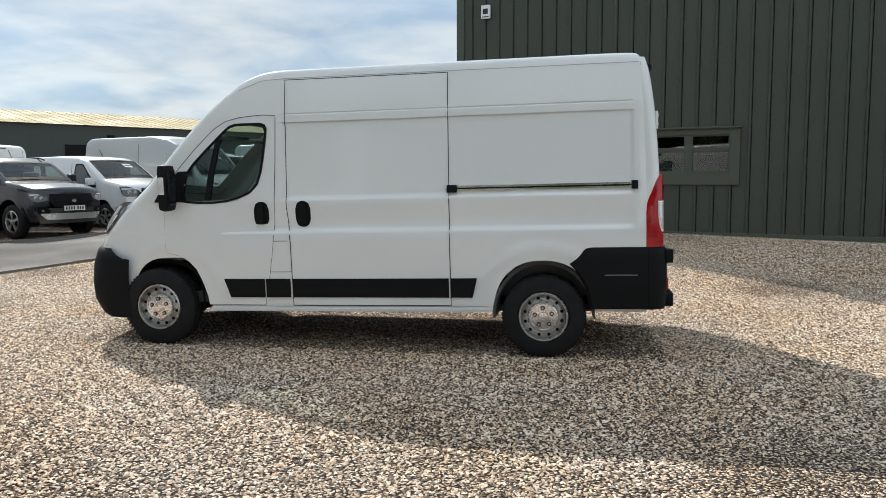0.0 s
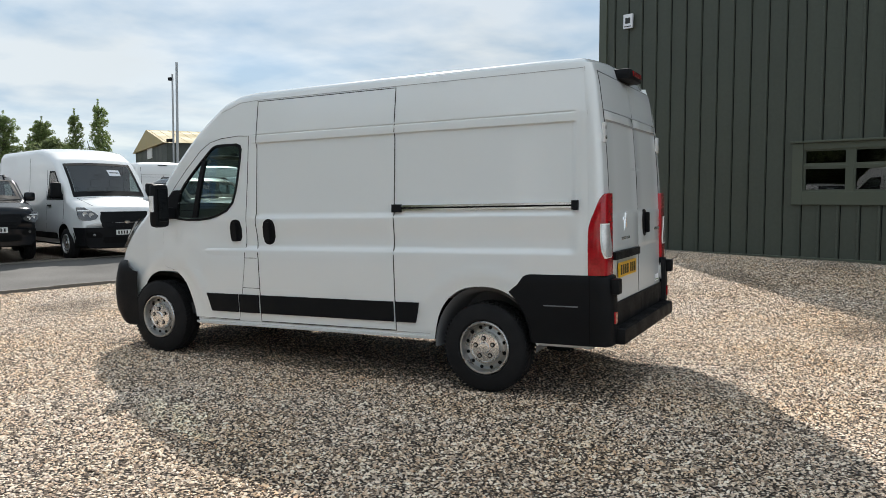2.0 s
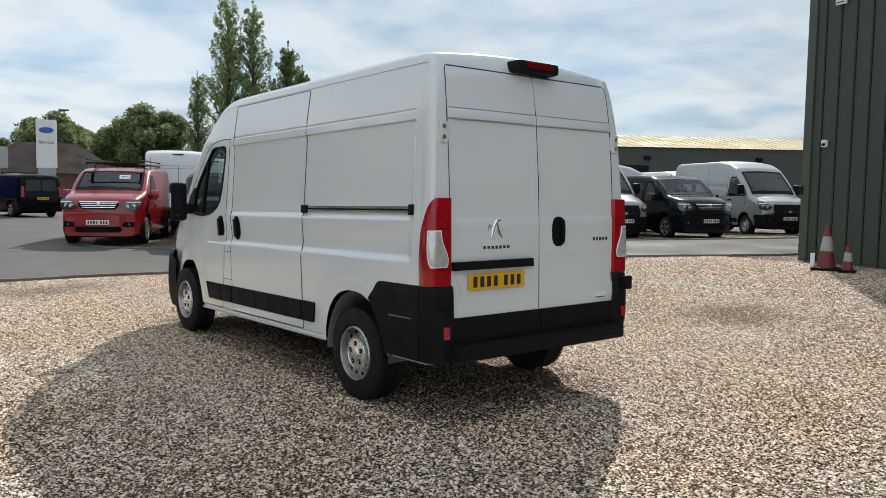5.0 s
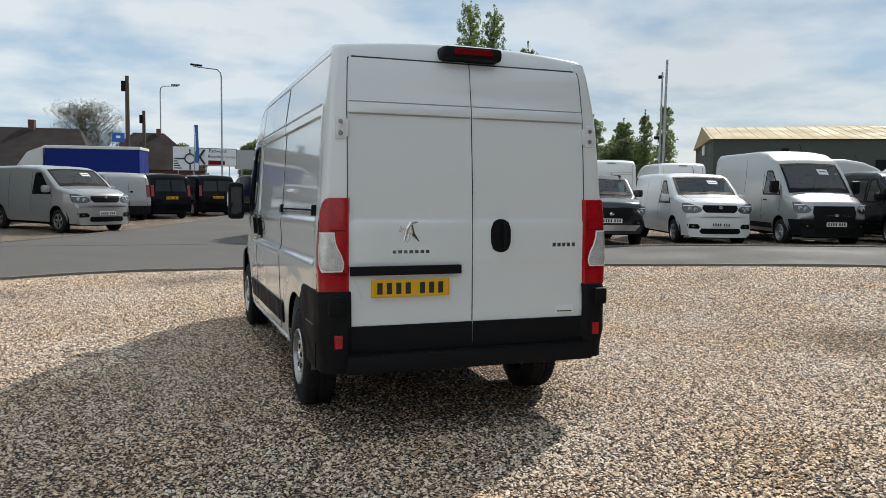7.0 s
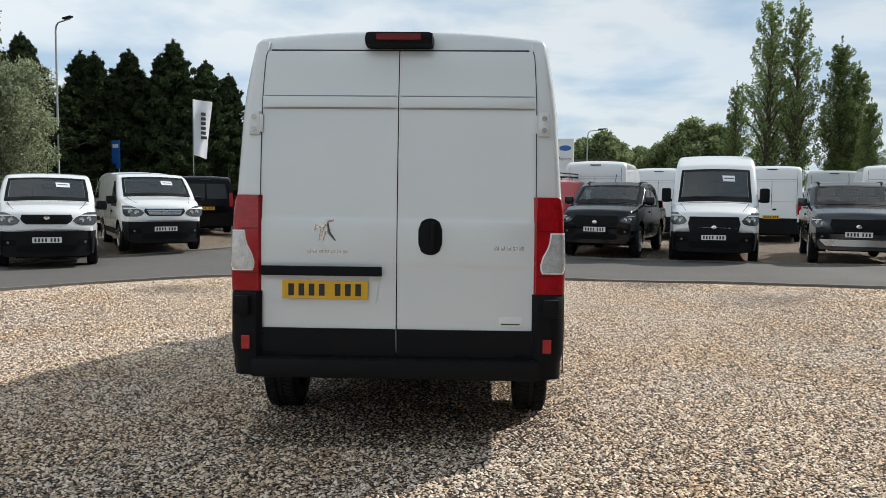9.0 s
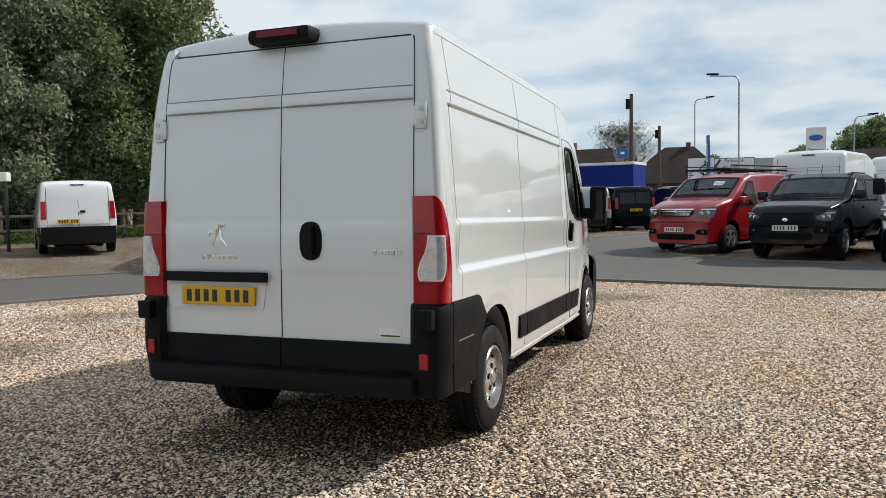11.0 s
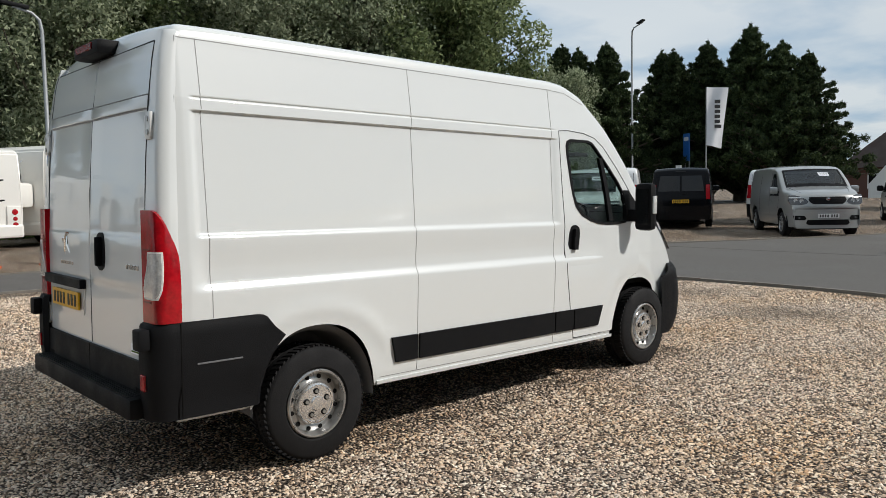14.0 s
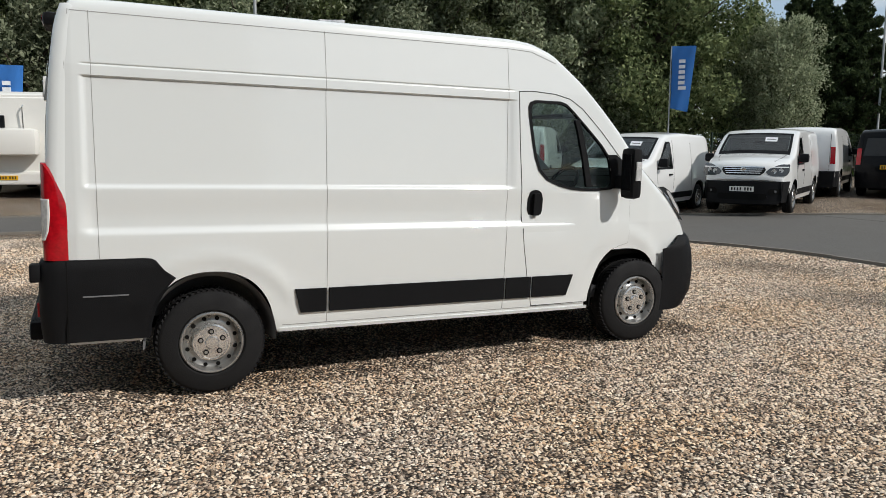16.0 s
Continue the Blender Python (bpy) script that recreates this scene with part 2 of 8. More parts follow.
def glass_mat(name, tint=(0.75, 0.85, 0.82), clear=0.75, mirror=0.07):
    """Thin vehicle glass: part clear, part mirror by Fresnel gloss."""
    m, n, l, b = nodes_of(name)
    tr, gl, mx, lw = n.new("ShaderNodeBsdfTransparent"), n.new("ShaderNodeBsdfGlossy"), n.new("ShaderNodeMixShader"), n.new("ShaderNodeLayerWeight")
    fr, base = n.new("ShaderNodeMath"), n.new("ShaderNodeMath")
    fr.operation, base.operation = "POWER", "MULTIPLY_ADD"
    fr.inputs[1].default_value, base.inputs[1].default_value, base.inputs[2].default_value = 5.0, 0.92 - mirror * 0.5, mirror
    lw.inputs["Blend"].default_value = 0.5
    l.new(lw.outputs["Facing"], fr.inputs[0]), l.new(fr.outputs[0], base.inputs[0])
    tr.inputs["Color"].default_value = (*[c * clear for c in tint], 1)
    gl.inputs["Roughness"].default_value = 0.01
    l.new(base.outputs[0], mx.inputs[0]), l.new(tr.outputs[0], mx.inputs[1]), l.new(gl.outputs[0], mx.inputs[2])
    l.new(mx.outputs[0], n["Material Output"].inputs[0])
    return m


TONES = [(0.208, 0.151, 0.107), (0.769, 0.59, 0.423), (0.5, 0.388, 0.291), (0.905, 0.746, 0.581), (0.604, 0.454, 0.326), (0.93, 0.817, 0.673), (0.312, 0.222, 0.158), (0.843, 0.685, 0.52), (0.697, 0.488, 0.332), (0.156, 0.119, 0.094), (0.801, 0.665, 0.541), (0.541, 0.428, 0.337)]
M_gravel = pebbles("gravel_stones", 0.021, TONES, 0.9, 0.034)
M_stone = stone_mat("loose_stone", TONES)
M_asphalt = surface("worn_asphalt", (0.105, 0.099, 0.091), 0.9, vary=0.14, scale=0.5, fine=150, bump=0.4)
M_concrete = surface("edging_concrete", (0.20, 0.18, 0.155), 0.9, vary=0.18, scale=2, fine=90, bump=0.3, random_obj=0.1)
M_white = surface("white_paint", (0.765, 0.795, 0.80), 0.24, vary=0.003, scale=0.35, fine=400, coat=1.0, rvar=0.03)
M_white2 = surface("white_paint_dusty", (0.76, 0.77, 0.77), 0.30, vary=0.015, scale=1.2, fine=30, coat=0.8, rvar=0.03)
M_silver = surface("silver_paint", (0.37, 0.38, 0.375), 0.33, metal=0.4, vary=0.015, coat=0.8, rvar=0.02)
M_grey = surface("dark_grey_paint", (0.007, 0.009, 0.0125), 0.12, spec=0.28, vary=0.03, rvar=0.03)
M_graphite = surface("graphite_paint", (0.028, 0.032, 0.038), 0.2, metal=0.35, spec=0.4, vary=0.03, coat=0.5, rvar=0.03)
M_black_paint = surface("black_paint", (0.003, 0.0034, 0.0048), 0.14, vary=0.1, spec=0.16, rvar=0.03)
M_red = surface("red_paint", (0.30, 0.004, 0.012), 0.3, vary=0.03, coat=0.8, rvar=0.03)
M_plastic = surface("black_plastic", (0.0078, 0.0082, 0.0095), 0.6, spec=0.14, vary=0.2, scale=5, fine=200, bump=0.15)
# also colours the shade strips beside the shed ribs
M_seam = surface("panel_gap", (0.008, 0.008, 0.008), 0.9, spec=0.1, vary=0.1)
M_tyre = surface("tyre_rubber", (0.012, 0.012, 0.013), 0.8, spec=0.25, vary=0.25, scale=8, fine=120, bump=0.2)
M_steel = surface("wheel_silver", (0.44, 0.44, 0.435), 0.30, metal=0.8, vary=0.12, scale=12, fine=150)
M_hubcap = surface("hubcap_silver", (0.76, 0.76, 0.755), 0.22, metal=0.85, vary=0.08, scale=12, fine=150)
M_alloy = surface("alloy_silver", (0.5, 0.5, 0.5), 0.3, metal=0.8, vary=0.1)
M_chrome = surface("chrome", (0.8, 0.8, 0.8), 0.12, metal=1.0, vary=0.03)
M_dglass = surface("dark_glass", (0.012, 0.013, 0.014), 0.04, vary=0.35, scale=1.5, spec=0.4)
M_glass = glass_mat("van_glass", (0.74, 0.86, 0.82), 1.0)
M_screen = glass_mat("windscreen_glass", (0.50, 0.58, 0.56), 1.0, 0.11)
M_winglass = glass_mat("window_pane", (0.5, 0.55, 0.55), 0.5)
M_lampred = surface("lamp_red", (0.37, 0.004, 0.010), 0.12, vary=0.35, scale=18, fine=60, spec=0.4, coat=0.4)
M_lampdark = surface("lamp_dark_red", (0.16, 0.003, 0.005), 0.2, vary=0.2, scale=14, spec=0.3)
M_lampclear = surface("lamp_clear", (0.72, 0.72, 0.72), 0.16, metal=0.4, vary=0.3, scale=26, fine=90, coat=1.0)
M_headdark = surface("headlight_dark_lens", (0.05, 0.052, 0.056), 0.10, metal=0.3, vary=0.4, scale=14, coat=1.0)
# grey of panel joints, and of the shade drawn along door creases
M_joint_crease_shade = surface("panel_joint", (0.33, 0.33, 0.33), 0.7, vary=0.1)
M_headlight = surface("headlight_lens", (0.13, 0.135, 0.14), 0.10, metal=0.3, vary=0.5, scale=14, fine=40, coat=1.0)
M_yellow = surface("plate_yellow", (0.78, 0.43, 0.01), 0.35, vary=0.04)
M_platew = surface("plate_white", (0.80, 0.80, 0.78), 0.35, vary=0.04)
M_ink = surface("ink_black", (0.02, 0.02, 0.02), 0.5, vary=0.1)
M_paper = surface("paper_white", (0.80, 0.82, 0.85), 0.6, vary=0.03)
M_seat = surface("seat_cloth", (0.035, 0.037, 0.042), 0.9, vary=0.2, fine=200, bump=0.2)
M_shed = surface("green_cladding", (0.060, 0.070, 0.055), 0.5, spec=0.35, vary=0.12, scale=0.8, fine=15, random_obj=0.04)
M_shedtrim = surface("green_trim", (0.066, 0.078, 0.055), 0.5, vary=0.1, scale=2)
M_far_shed = surface("far_green_cladding", (0.05, 0.06, 0.052), 0.6, vary=0.15, scale=0.6, fine=4)
M_far_roof = surface("buff_roof_sheet", (0.44, 0.36, 0.19), 0.8, vary=0.12, scale=0.4, fine=6)
M_bark = surface("bark", (0.10, 0.08, 0.06), 0.95, vary=0.3, scale=6, fine=40, bump=0.6)
M_pole = surface("galvanised_pole", (0.36, 0.38, 0.39), 0.5, metal=0.5, vary=0.1)
M_wood = surface("weathered_timber", (0.10, 0.075, 0.055), 0.9, vary=0.3, scale=3, fine=50, bump=0.4)
M_brick = surface("far_brick", (0.13, 0.065, 0.05), 0.9, vary=0.2, scale=1, fine=12)
M_rooftile = surface("far_roof_tile", (0.020, 0.012, 0.010), 0.9, vary=0.25, scale=0.8, fine=8, bump=0.3)
M_blue = surface("blue_curtain", (0.005, 0.022, 0.20), 0.55, spec=0.2, vary=0.06, scale=0.8, fine=5)
M_sign_blue = surface("sign_blue", (0.02, 0.13, 0.45), 0.4, vary=0.05)
M_flag_blue = surface("flag_blue", (0.03, 0.16, 0.48), 0.8, vary=0.08)
M_flag_white = surface("flag_white", (0.78, 0.78, 0.80), 0.8, vary=0.05)
M_orange = surface("cone_orange", (0.75, 0.13, 0.03), 0.5, vary=0.12, scale=6)
M_gap = surface("door_gap_shadow", (0.035, 0.035, 0.036), 0.8, vary=0.1)
M_sleeve = surface("dirty_sleeve", (0.36, 0.35, 0.335), 0.7, vary=0.2, scale=8)
M_cone_red = surface("cone_red", (0.17, 0.022, 0.018), 0.55, vary=0.15, scale=8)
M_cream = surface("caravan_shell", (0.80, 0.79, 0.75), 0.35, vary=0.03, scale=1, coat=0.3)
M_grass = leaf_mat("grass_blade", (0.05, 0.10, 0.02), (0.16, 0.24, 0.05), 0.3)
M_leaf_a = leaf_mat("leaf_green", (0.055, 0.084, 0.034), (0.31, 0.36, 0.175), 0.45)
M_leaf_pale = leaf_mat("leaf_pale", (0.09, 0.12, 0.06), (0.46, 0.50, 0.34), 0.42)
M_leaf_dark = leaf_mat("leaf_conifer", (0.010, 0.022, 0.010), (0.075, 0.105, 0.040), 0.2)
M_twig = leaf_mat("twig_and_bud", (0.055, 0.045, 0.030), (0.16, 0.16, 0.085), 0.2)
M_leaf_pop = leaf_mat("leaf_poplar", (0.09, 0.135, 0.05), (0.34, 0.42, 0.17), 0.5)
M_sun_block = surface("sun_block_lining", (0.22, 0.22, 0.215), 0.9, vary=0.08)
M_liner = surface("arch_liner", (0.15, 0.154, 0.162), 0.8, vary=0.2, scale=6, fine=150, bump=0.2)

# ---- building helpers ----
def smooth01(x):
    x = np.clip(x, 0, 1)
    return x * x * (3 - 2 * x)


def height(x, y):
    """Height of the ground: level round the van, rising gently to the sheds and the outer parking."""
    r = np.hypot(x + 1.8, y - 7.5)
    s = smooth01((2 - y) / 8)
    ring = (0.14 + 0.16 * s) * smooth01((r - 9 - 3.4 * smooth01((3 - y) / 5)) / 5.5) * (1 - smooth01((y - 10) / 5))
    return ring + 0.36 * smooth01((y - 9.5) / 9) * (0.35 + 0.65 * smooth01((x + 15) / 9))


def mesh_of(bm, material, smooth=False, name="m"):
    me = bpy.data.meshes.new(name)
    bmesh.ops.recalc_face_normals(bm, faces=bm.faces)
    if smooth:
        for f in bm.faces:
            f.smooth = True
    bm.to_mesh(me)
    bm.free()
    me.materials.append(material)
    if smooth:
        me.set_sharp_from_angle(angle=radians(smooth if smooth is not True else 40))
    return me


def part(name, bm, material, parent, label="", smooth=False):
    ob = new(name, mesh_of(bm, material, smooth, name))
    ob.parent = parent
    if label:
        ob["label"] = label
    return ob


def thing(name, m, label, category, group="", kind=""):
    ob = new(name)
    ob.matrix_basis = m
    ob.empty_display_size = 0.2
    return tagged(ob, label, category, group, kind)


def solid(name, bm, material, label="", category="", group="", kind="", smooth=False, m=None):
    ob = new(name, mesh_of(bm, material, smooth, name))
    if m is not None:
        ob.matrix_basis = m
    return tagged(ob, label, category, group, kind)


def add_box(bm, x0, x1, y0, y1, z0, z1, bevel=0.0, m=None):
    made = bmesh.ops.create_cube(bm, size=1)["verts"]
    for v in made:
        v.co = Vector(((x0 + x1) / 2 + v.co.x * (x1 - x0), (y0 + y1) / 2 + v.co.y * (y1 - y0), (z0 + z1) / 2 + v.co.z * (z1 - z0)))
    if bevel:
        edges = list({e for v in made for e in v.link_edges})
        res = bmesh.ops.bevel(bm, geom=edges, offset=bevel, segments=2, affect="EDGES", profile=0.6)
        made = list({v for f in res["faces"] for v in f.verts} | {v for v in made if v.is_valid})
    if m is not None:
        bmesh.ops.transform(bm, matrix=m, verts=made)
    return made


def box(x0, x1, y0, y1, z0, z1, bevel=0.0, m=None):
    bm = bmesh.new()
    add_box(bm, x0, x1, y0, y1, z0, z1, bevel, m)
    return bm


def tube(bm, points, radii, sides=8):
    """Tapered tube along points."""
    rings = []
    pts = [Vector(p) for p in points]
    for k, p in enumerate(pts):
        way = (pts[min(k + 1, len(pts) - 1)] - pts[max(k - 1, 0)]).normalized()
        a = way.orthogonal().normalized() if k == 0 else (a - way * a.dot(way)).normalized()
        b = way.cross(a)
        rad = radii[k] if hasattr(radii, "__len__") else radii
        rings.append([bm.verts.new(p + rad * (math.cos(2 * math.pi * s / sides) * a + math.sin(2 * math.pi * s / sides) * b)) for s in range(sides)])
    for r0, r1 in zip(rings, rings[1:]):
        for s in range(sides):
            bm.faces.new((r0[s], r0[(s + 1) % sides], r1[(s + 1) % sides], r1[s]))
    bm.faces.new(rings[0][::-1]), bm.faces.new(rings[-1])
    return bm


def lathe(profile, sides=32, axis="y", capped=True):
    """Turned body from (radius, along) pairs."""
    bm = bmesh.new()
    rings = []
    for r, a in profile:
        ring = []
        for s in range(sides):
            c, d = r * math.cos(2 * math.pi * s / sides), r * math.sin(2 * math.pi * s / sides)
            ring.append(bm.verts.new((c, a, d) if axis == "y" else (c, d, a)))
        rings.append(ring)
    for r0, r1 in zip(rings, rings[1:]):
        for s in range(sides):
            bm.faces.new((r0[s], r0[(s + 1) % sides], r1[(s + 1) % sides], r1[s]))
    if capped:
        bm.faces.new(rings[0][::-1]), bm.faces.new(rings[-1])
    return bm


def grid_faces(bm, pts, skirt=None):
    """A quad sheet through a table of points, with a turned-in rim when skirt (a vector per point) is given."""
    vs = [[bm.verts.new(p) for p in row] for row in pts]
    for r0, r1 in zip(vs, vs[1:]):
        for k in range(len(r0) - 1):
            bm.faces.new((r0[k], r0[k + 1], r1[k + 1], r1[k]))
    if skirt is not None:
        rim = vs[0][:-1] + [r[-1] for r in vs[:-1]] + vs[-1][:0:-1] + [r[0] for r in vs[:0:-1]]
        low = [bm.verts.new(v.co + Vector(skirt)) for v in rim]
        for k in range(len(rim)):
            j = (k + 1) % len(rim)
            bm.faces.new((rim[k], rim[j], low[j], low[k]))
    return vs


class Shell:
    """A vehicle's skin from its side outline, half widths and rounding; u ahead, v to the left."""

    def __init__(self, top, widths, sill, arches, nose=(0, 0), tail=(0, 0), edge=0.1, crown=0.03, recess=None, taper=None, blur=0.05, flare=()):
        self.u0, self.u1 = top[0][0], top[-1][0]
        us = np.linspace(self.u0, self.u1, 600)
        z = np.interp(us, [p[0] for p in top], [p[1] for p in top])
        k = max(1, int(blur / (us[1] - us[0])))
        pad = np.concatenate([np.full(k, z[0]), z, np.full(k, z[-1])])
        self.us, self.zs = us, np.convolve(pad, np.ones(2 * k + 1) / (2 * k + 1), "valid")
        self.widths, self.sill, self.arches = widths, sill, arches
        self.nose, self.tail, self.edge, self.crown, self.recess, self.taper, self.flare = nose, tail, edge, crown, recess, taper, flare

    def top(self, u):
        return float(np.interp(u, self.us, self.zs))

    def bottom(self, u):
        z = self.sill
        for uc, zc, a, b, *e in self.arches:
            e = e[0] if e else 2.3
            if abs(u - uc) < a:
                z = max(z, zc + b * (1 - abs((u - uc) / a) ** e) ** (1 / e))
        return z

    def half(self, u, z):
        w = float(np.interp(z, [p[0] for p in self.widths], [p[1] for p in self.widths]))
        if self.taper:
            w *= float(np.interp(u, [p[0] for p in self.taper], [p[1] for p in self.taper]))
        if self.recess:
            w -= self.recess(u, z)
        for uc, zc, r, wide, d in self.flare:
            off = math.hypot(u - uc, z - zc) - r
            w += d * math.exp(-((off / wide) ** 2)) * float(smooth01((z - 0.50) / 0.15))
        return w

    def side(self, u, z):
        zt = self.top(u)
        e = min(self.edge, 0.45 * max(0.02, zt - self.sill))
        z = min(z, zt)
        if z <= zt - e:
            return self.half(u, z)
        k = (z - zt + e) / e
        return self.half(u, zt - e) - e * (1 - math.sqrt(max(0, 1 - k * k)))

    def warp(self, u, v, z):
        k = min(1.2, abs(v)) ** 2.5
        if self.nose[1] and u > self.nose[0]:
            u -= self.nose[1] * float(smooth01((u - self.nose[0]) / (self.u1 - self.nose[0]))) * k
        if self.tail[1] and u < self.tail[0]:
            u += self.tail[1] * float(smooth01((self.tail[0] - u) / (self.tail[0] - self.u0))) * k
        return Vector((u, v, z))

    def on_side(self, u, z, s, off=0.0):
        """The point of the side at measured u and z; s 1 for the left, -1 for the right."""
        w = u
        for _ in range(6):
            w += u - self.warp(w, self.side(w, z), z).x
        v = self.side(w, z)
        p = self.warp(w, v, z)
        p.x = u
        dz = 0.02
        slope = (self.side(w, z + dz) - self.side(w, z - dz)) / (2 * dz) if z + dz < self.top(w) else -1
        nv = Vector((0, 1, -max(-3, min(3, slope)))).normalized()
        p += off * nv
        p.y *= s
        return p

    def build(self, stations, heights, hole=None, n_top=8):
        bm = bmesh.new()
        cols, meta = [], []
        for u in stations:
            zb, zt = self.bottom(u), self.top(u)
            zb = min(zb, zt - 0.01)
            e = min(self.edge, 0.45 * max(0.02, zt - self.sill))
            zz = [min(max(z, zb), max(zb, zt - e)) for z in heights] + [max(zb, zt - e + e * q) for q in (0.3, 0.55, 0.75, 0.9, 1.0)]
            left = [(self.side(u, z), z) for z in zz]
            ve = left[-1][0]
            roof = [(ve * (1 - 2 * q / n_top), zt + self.crown * (1 - (1 - 2 * q / n_top) ** 2)) for q in range(1, n_top)]
            ring = left + roof + [(-v, z) for v, z in left[::-1]]
            meta.append((u, ring, len(left)))
            cols.append([bm.verts.new(self.warp(u, v, z)) for v, z in ring])
        n = len(cols[0])
        for a in range(len(cols) - 1):
            for k in range(n - 1):
                quad = (cols[a][k], cols[a][k + 1], cols[a + 1][k + 1], cols[a + 1][k])
                mid = sum((v.co for v in quad), Vector()) / 4
                nl = meta[a][2]
                where = "side" if k < nl - 1 or k >= n - nl else "top"
                if hole and hole(mid.x, mid.y, mid.z, where):
                    continue
                bm.faces.new(quad)
        for col in (cols[0], cols[-1]):
            bm.faces.new(col)
        bmesh.ops.remove_doubles(bm, verts=bm.verts, dist=2e-4)
        bmesh.ops.dissolve_degenerate(bm, edges=bm.edges, dist=2e-4)
        return bm

    def patch(self, rows, s, off=0.005, n=10, deep=0.006):
        """A panel lying on one side; rows of (z, u from, u to)."""
        bm = bmesh.new()
        pts = [[self.on_side(a + (b - a) * k / n, z, s, off) for k in range(n + 1)] for z, a, b in rows]
        grid_faces(bm, pts, (0, -s * (off + deep), 0))
        return bm

    def ribbon(self, line, s, wide=0.008, off=0.0015, step=0.05):
        """A thin strip along a line of (u, z) on one side."""
        bm = bmesh.new()
        pts = []
        for (a, b), (c, d) in zip(line, line[1:]):
            n = max(1, int(math.hypot(c - a, d - b) / step))
            pts += [(a + (c - a) * k / n, b + (d - b) * k / n) for k in range(n)]
        pts.append(line[-1])
        rows = []
        for k, (u, z) in enumerate(pts):
            p, q = pts[max(0, k - 1)], pts[min(len(pts) - 1, k + 1)]
            du, dz = q[0] - p[0], q[1] - p[1]
            t = math.hypot(du, dz) or 1
            nu, nz = -dz / t * wide / 2, du / t * wide / 2
            rows.append([self.on_side(u + nu, z + nz, s, off), self.on_side(u - nu, z - nz, s, off)])
        grid_faces(bm, rows, (0, -s * 0.004, 0))
        return bm

    def on_top(self, u, f, off=0.0):
        """A point of the upper skin: f from -1 (right) to 1 (left)."""
        zt = self.top(u)
        ve = self.side(u, zt)
        slope = (self.top(u + 0.02) - self.top(u - 0.02)) / 0.04
        p = self.warp(u, ve * f, zt + self.crown * (1 - f * f))
        return p + off * Vector((-slope, 0, 1)).normalized()

    def top_patch(self, ua, ub, fa, fb, off=0.006, n=10, m=10, deep=0.01):
        bm = bmesh.new()
        pts = [[self.on_top(ua + (ub - ua) * j / m, (fa + (fb - fa) * j / m) * (2 * k / n - 1), off) for k in range(n + 1)] for j in range(m + 1)]
        grid_faces(bm, pts, (-deep * 0.5, 0, -deep))
        return bm


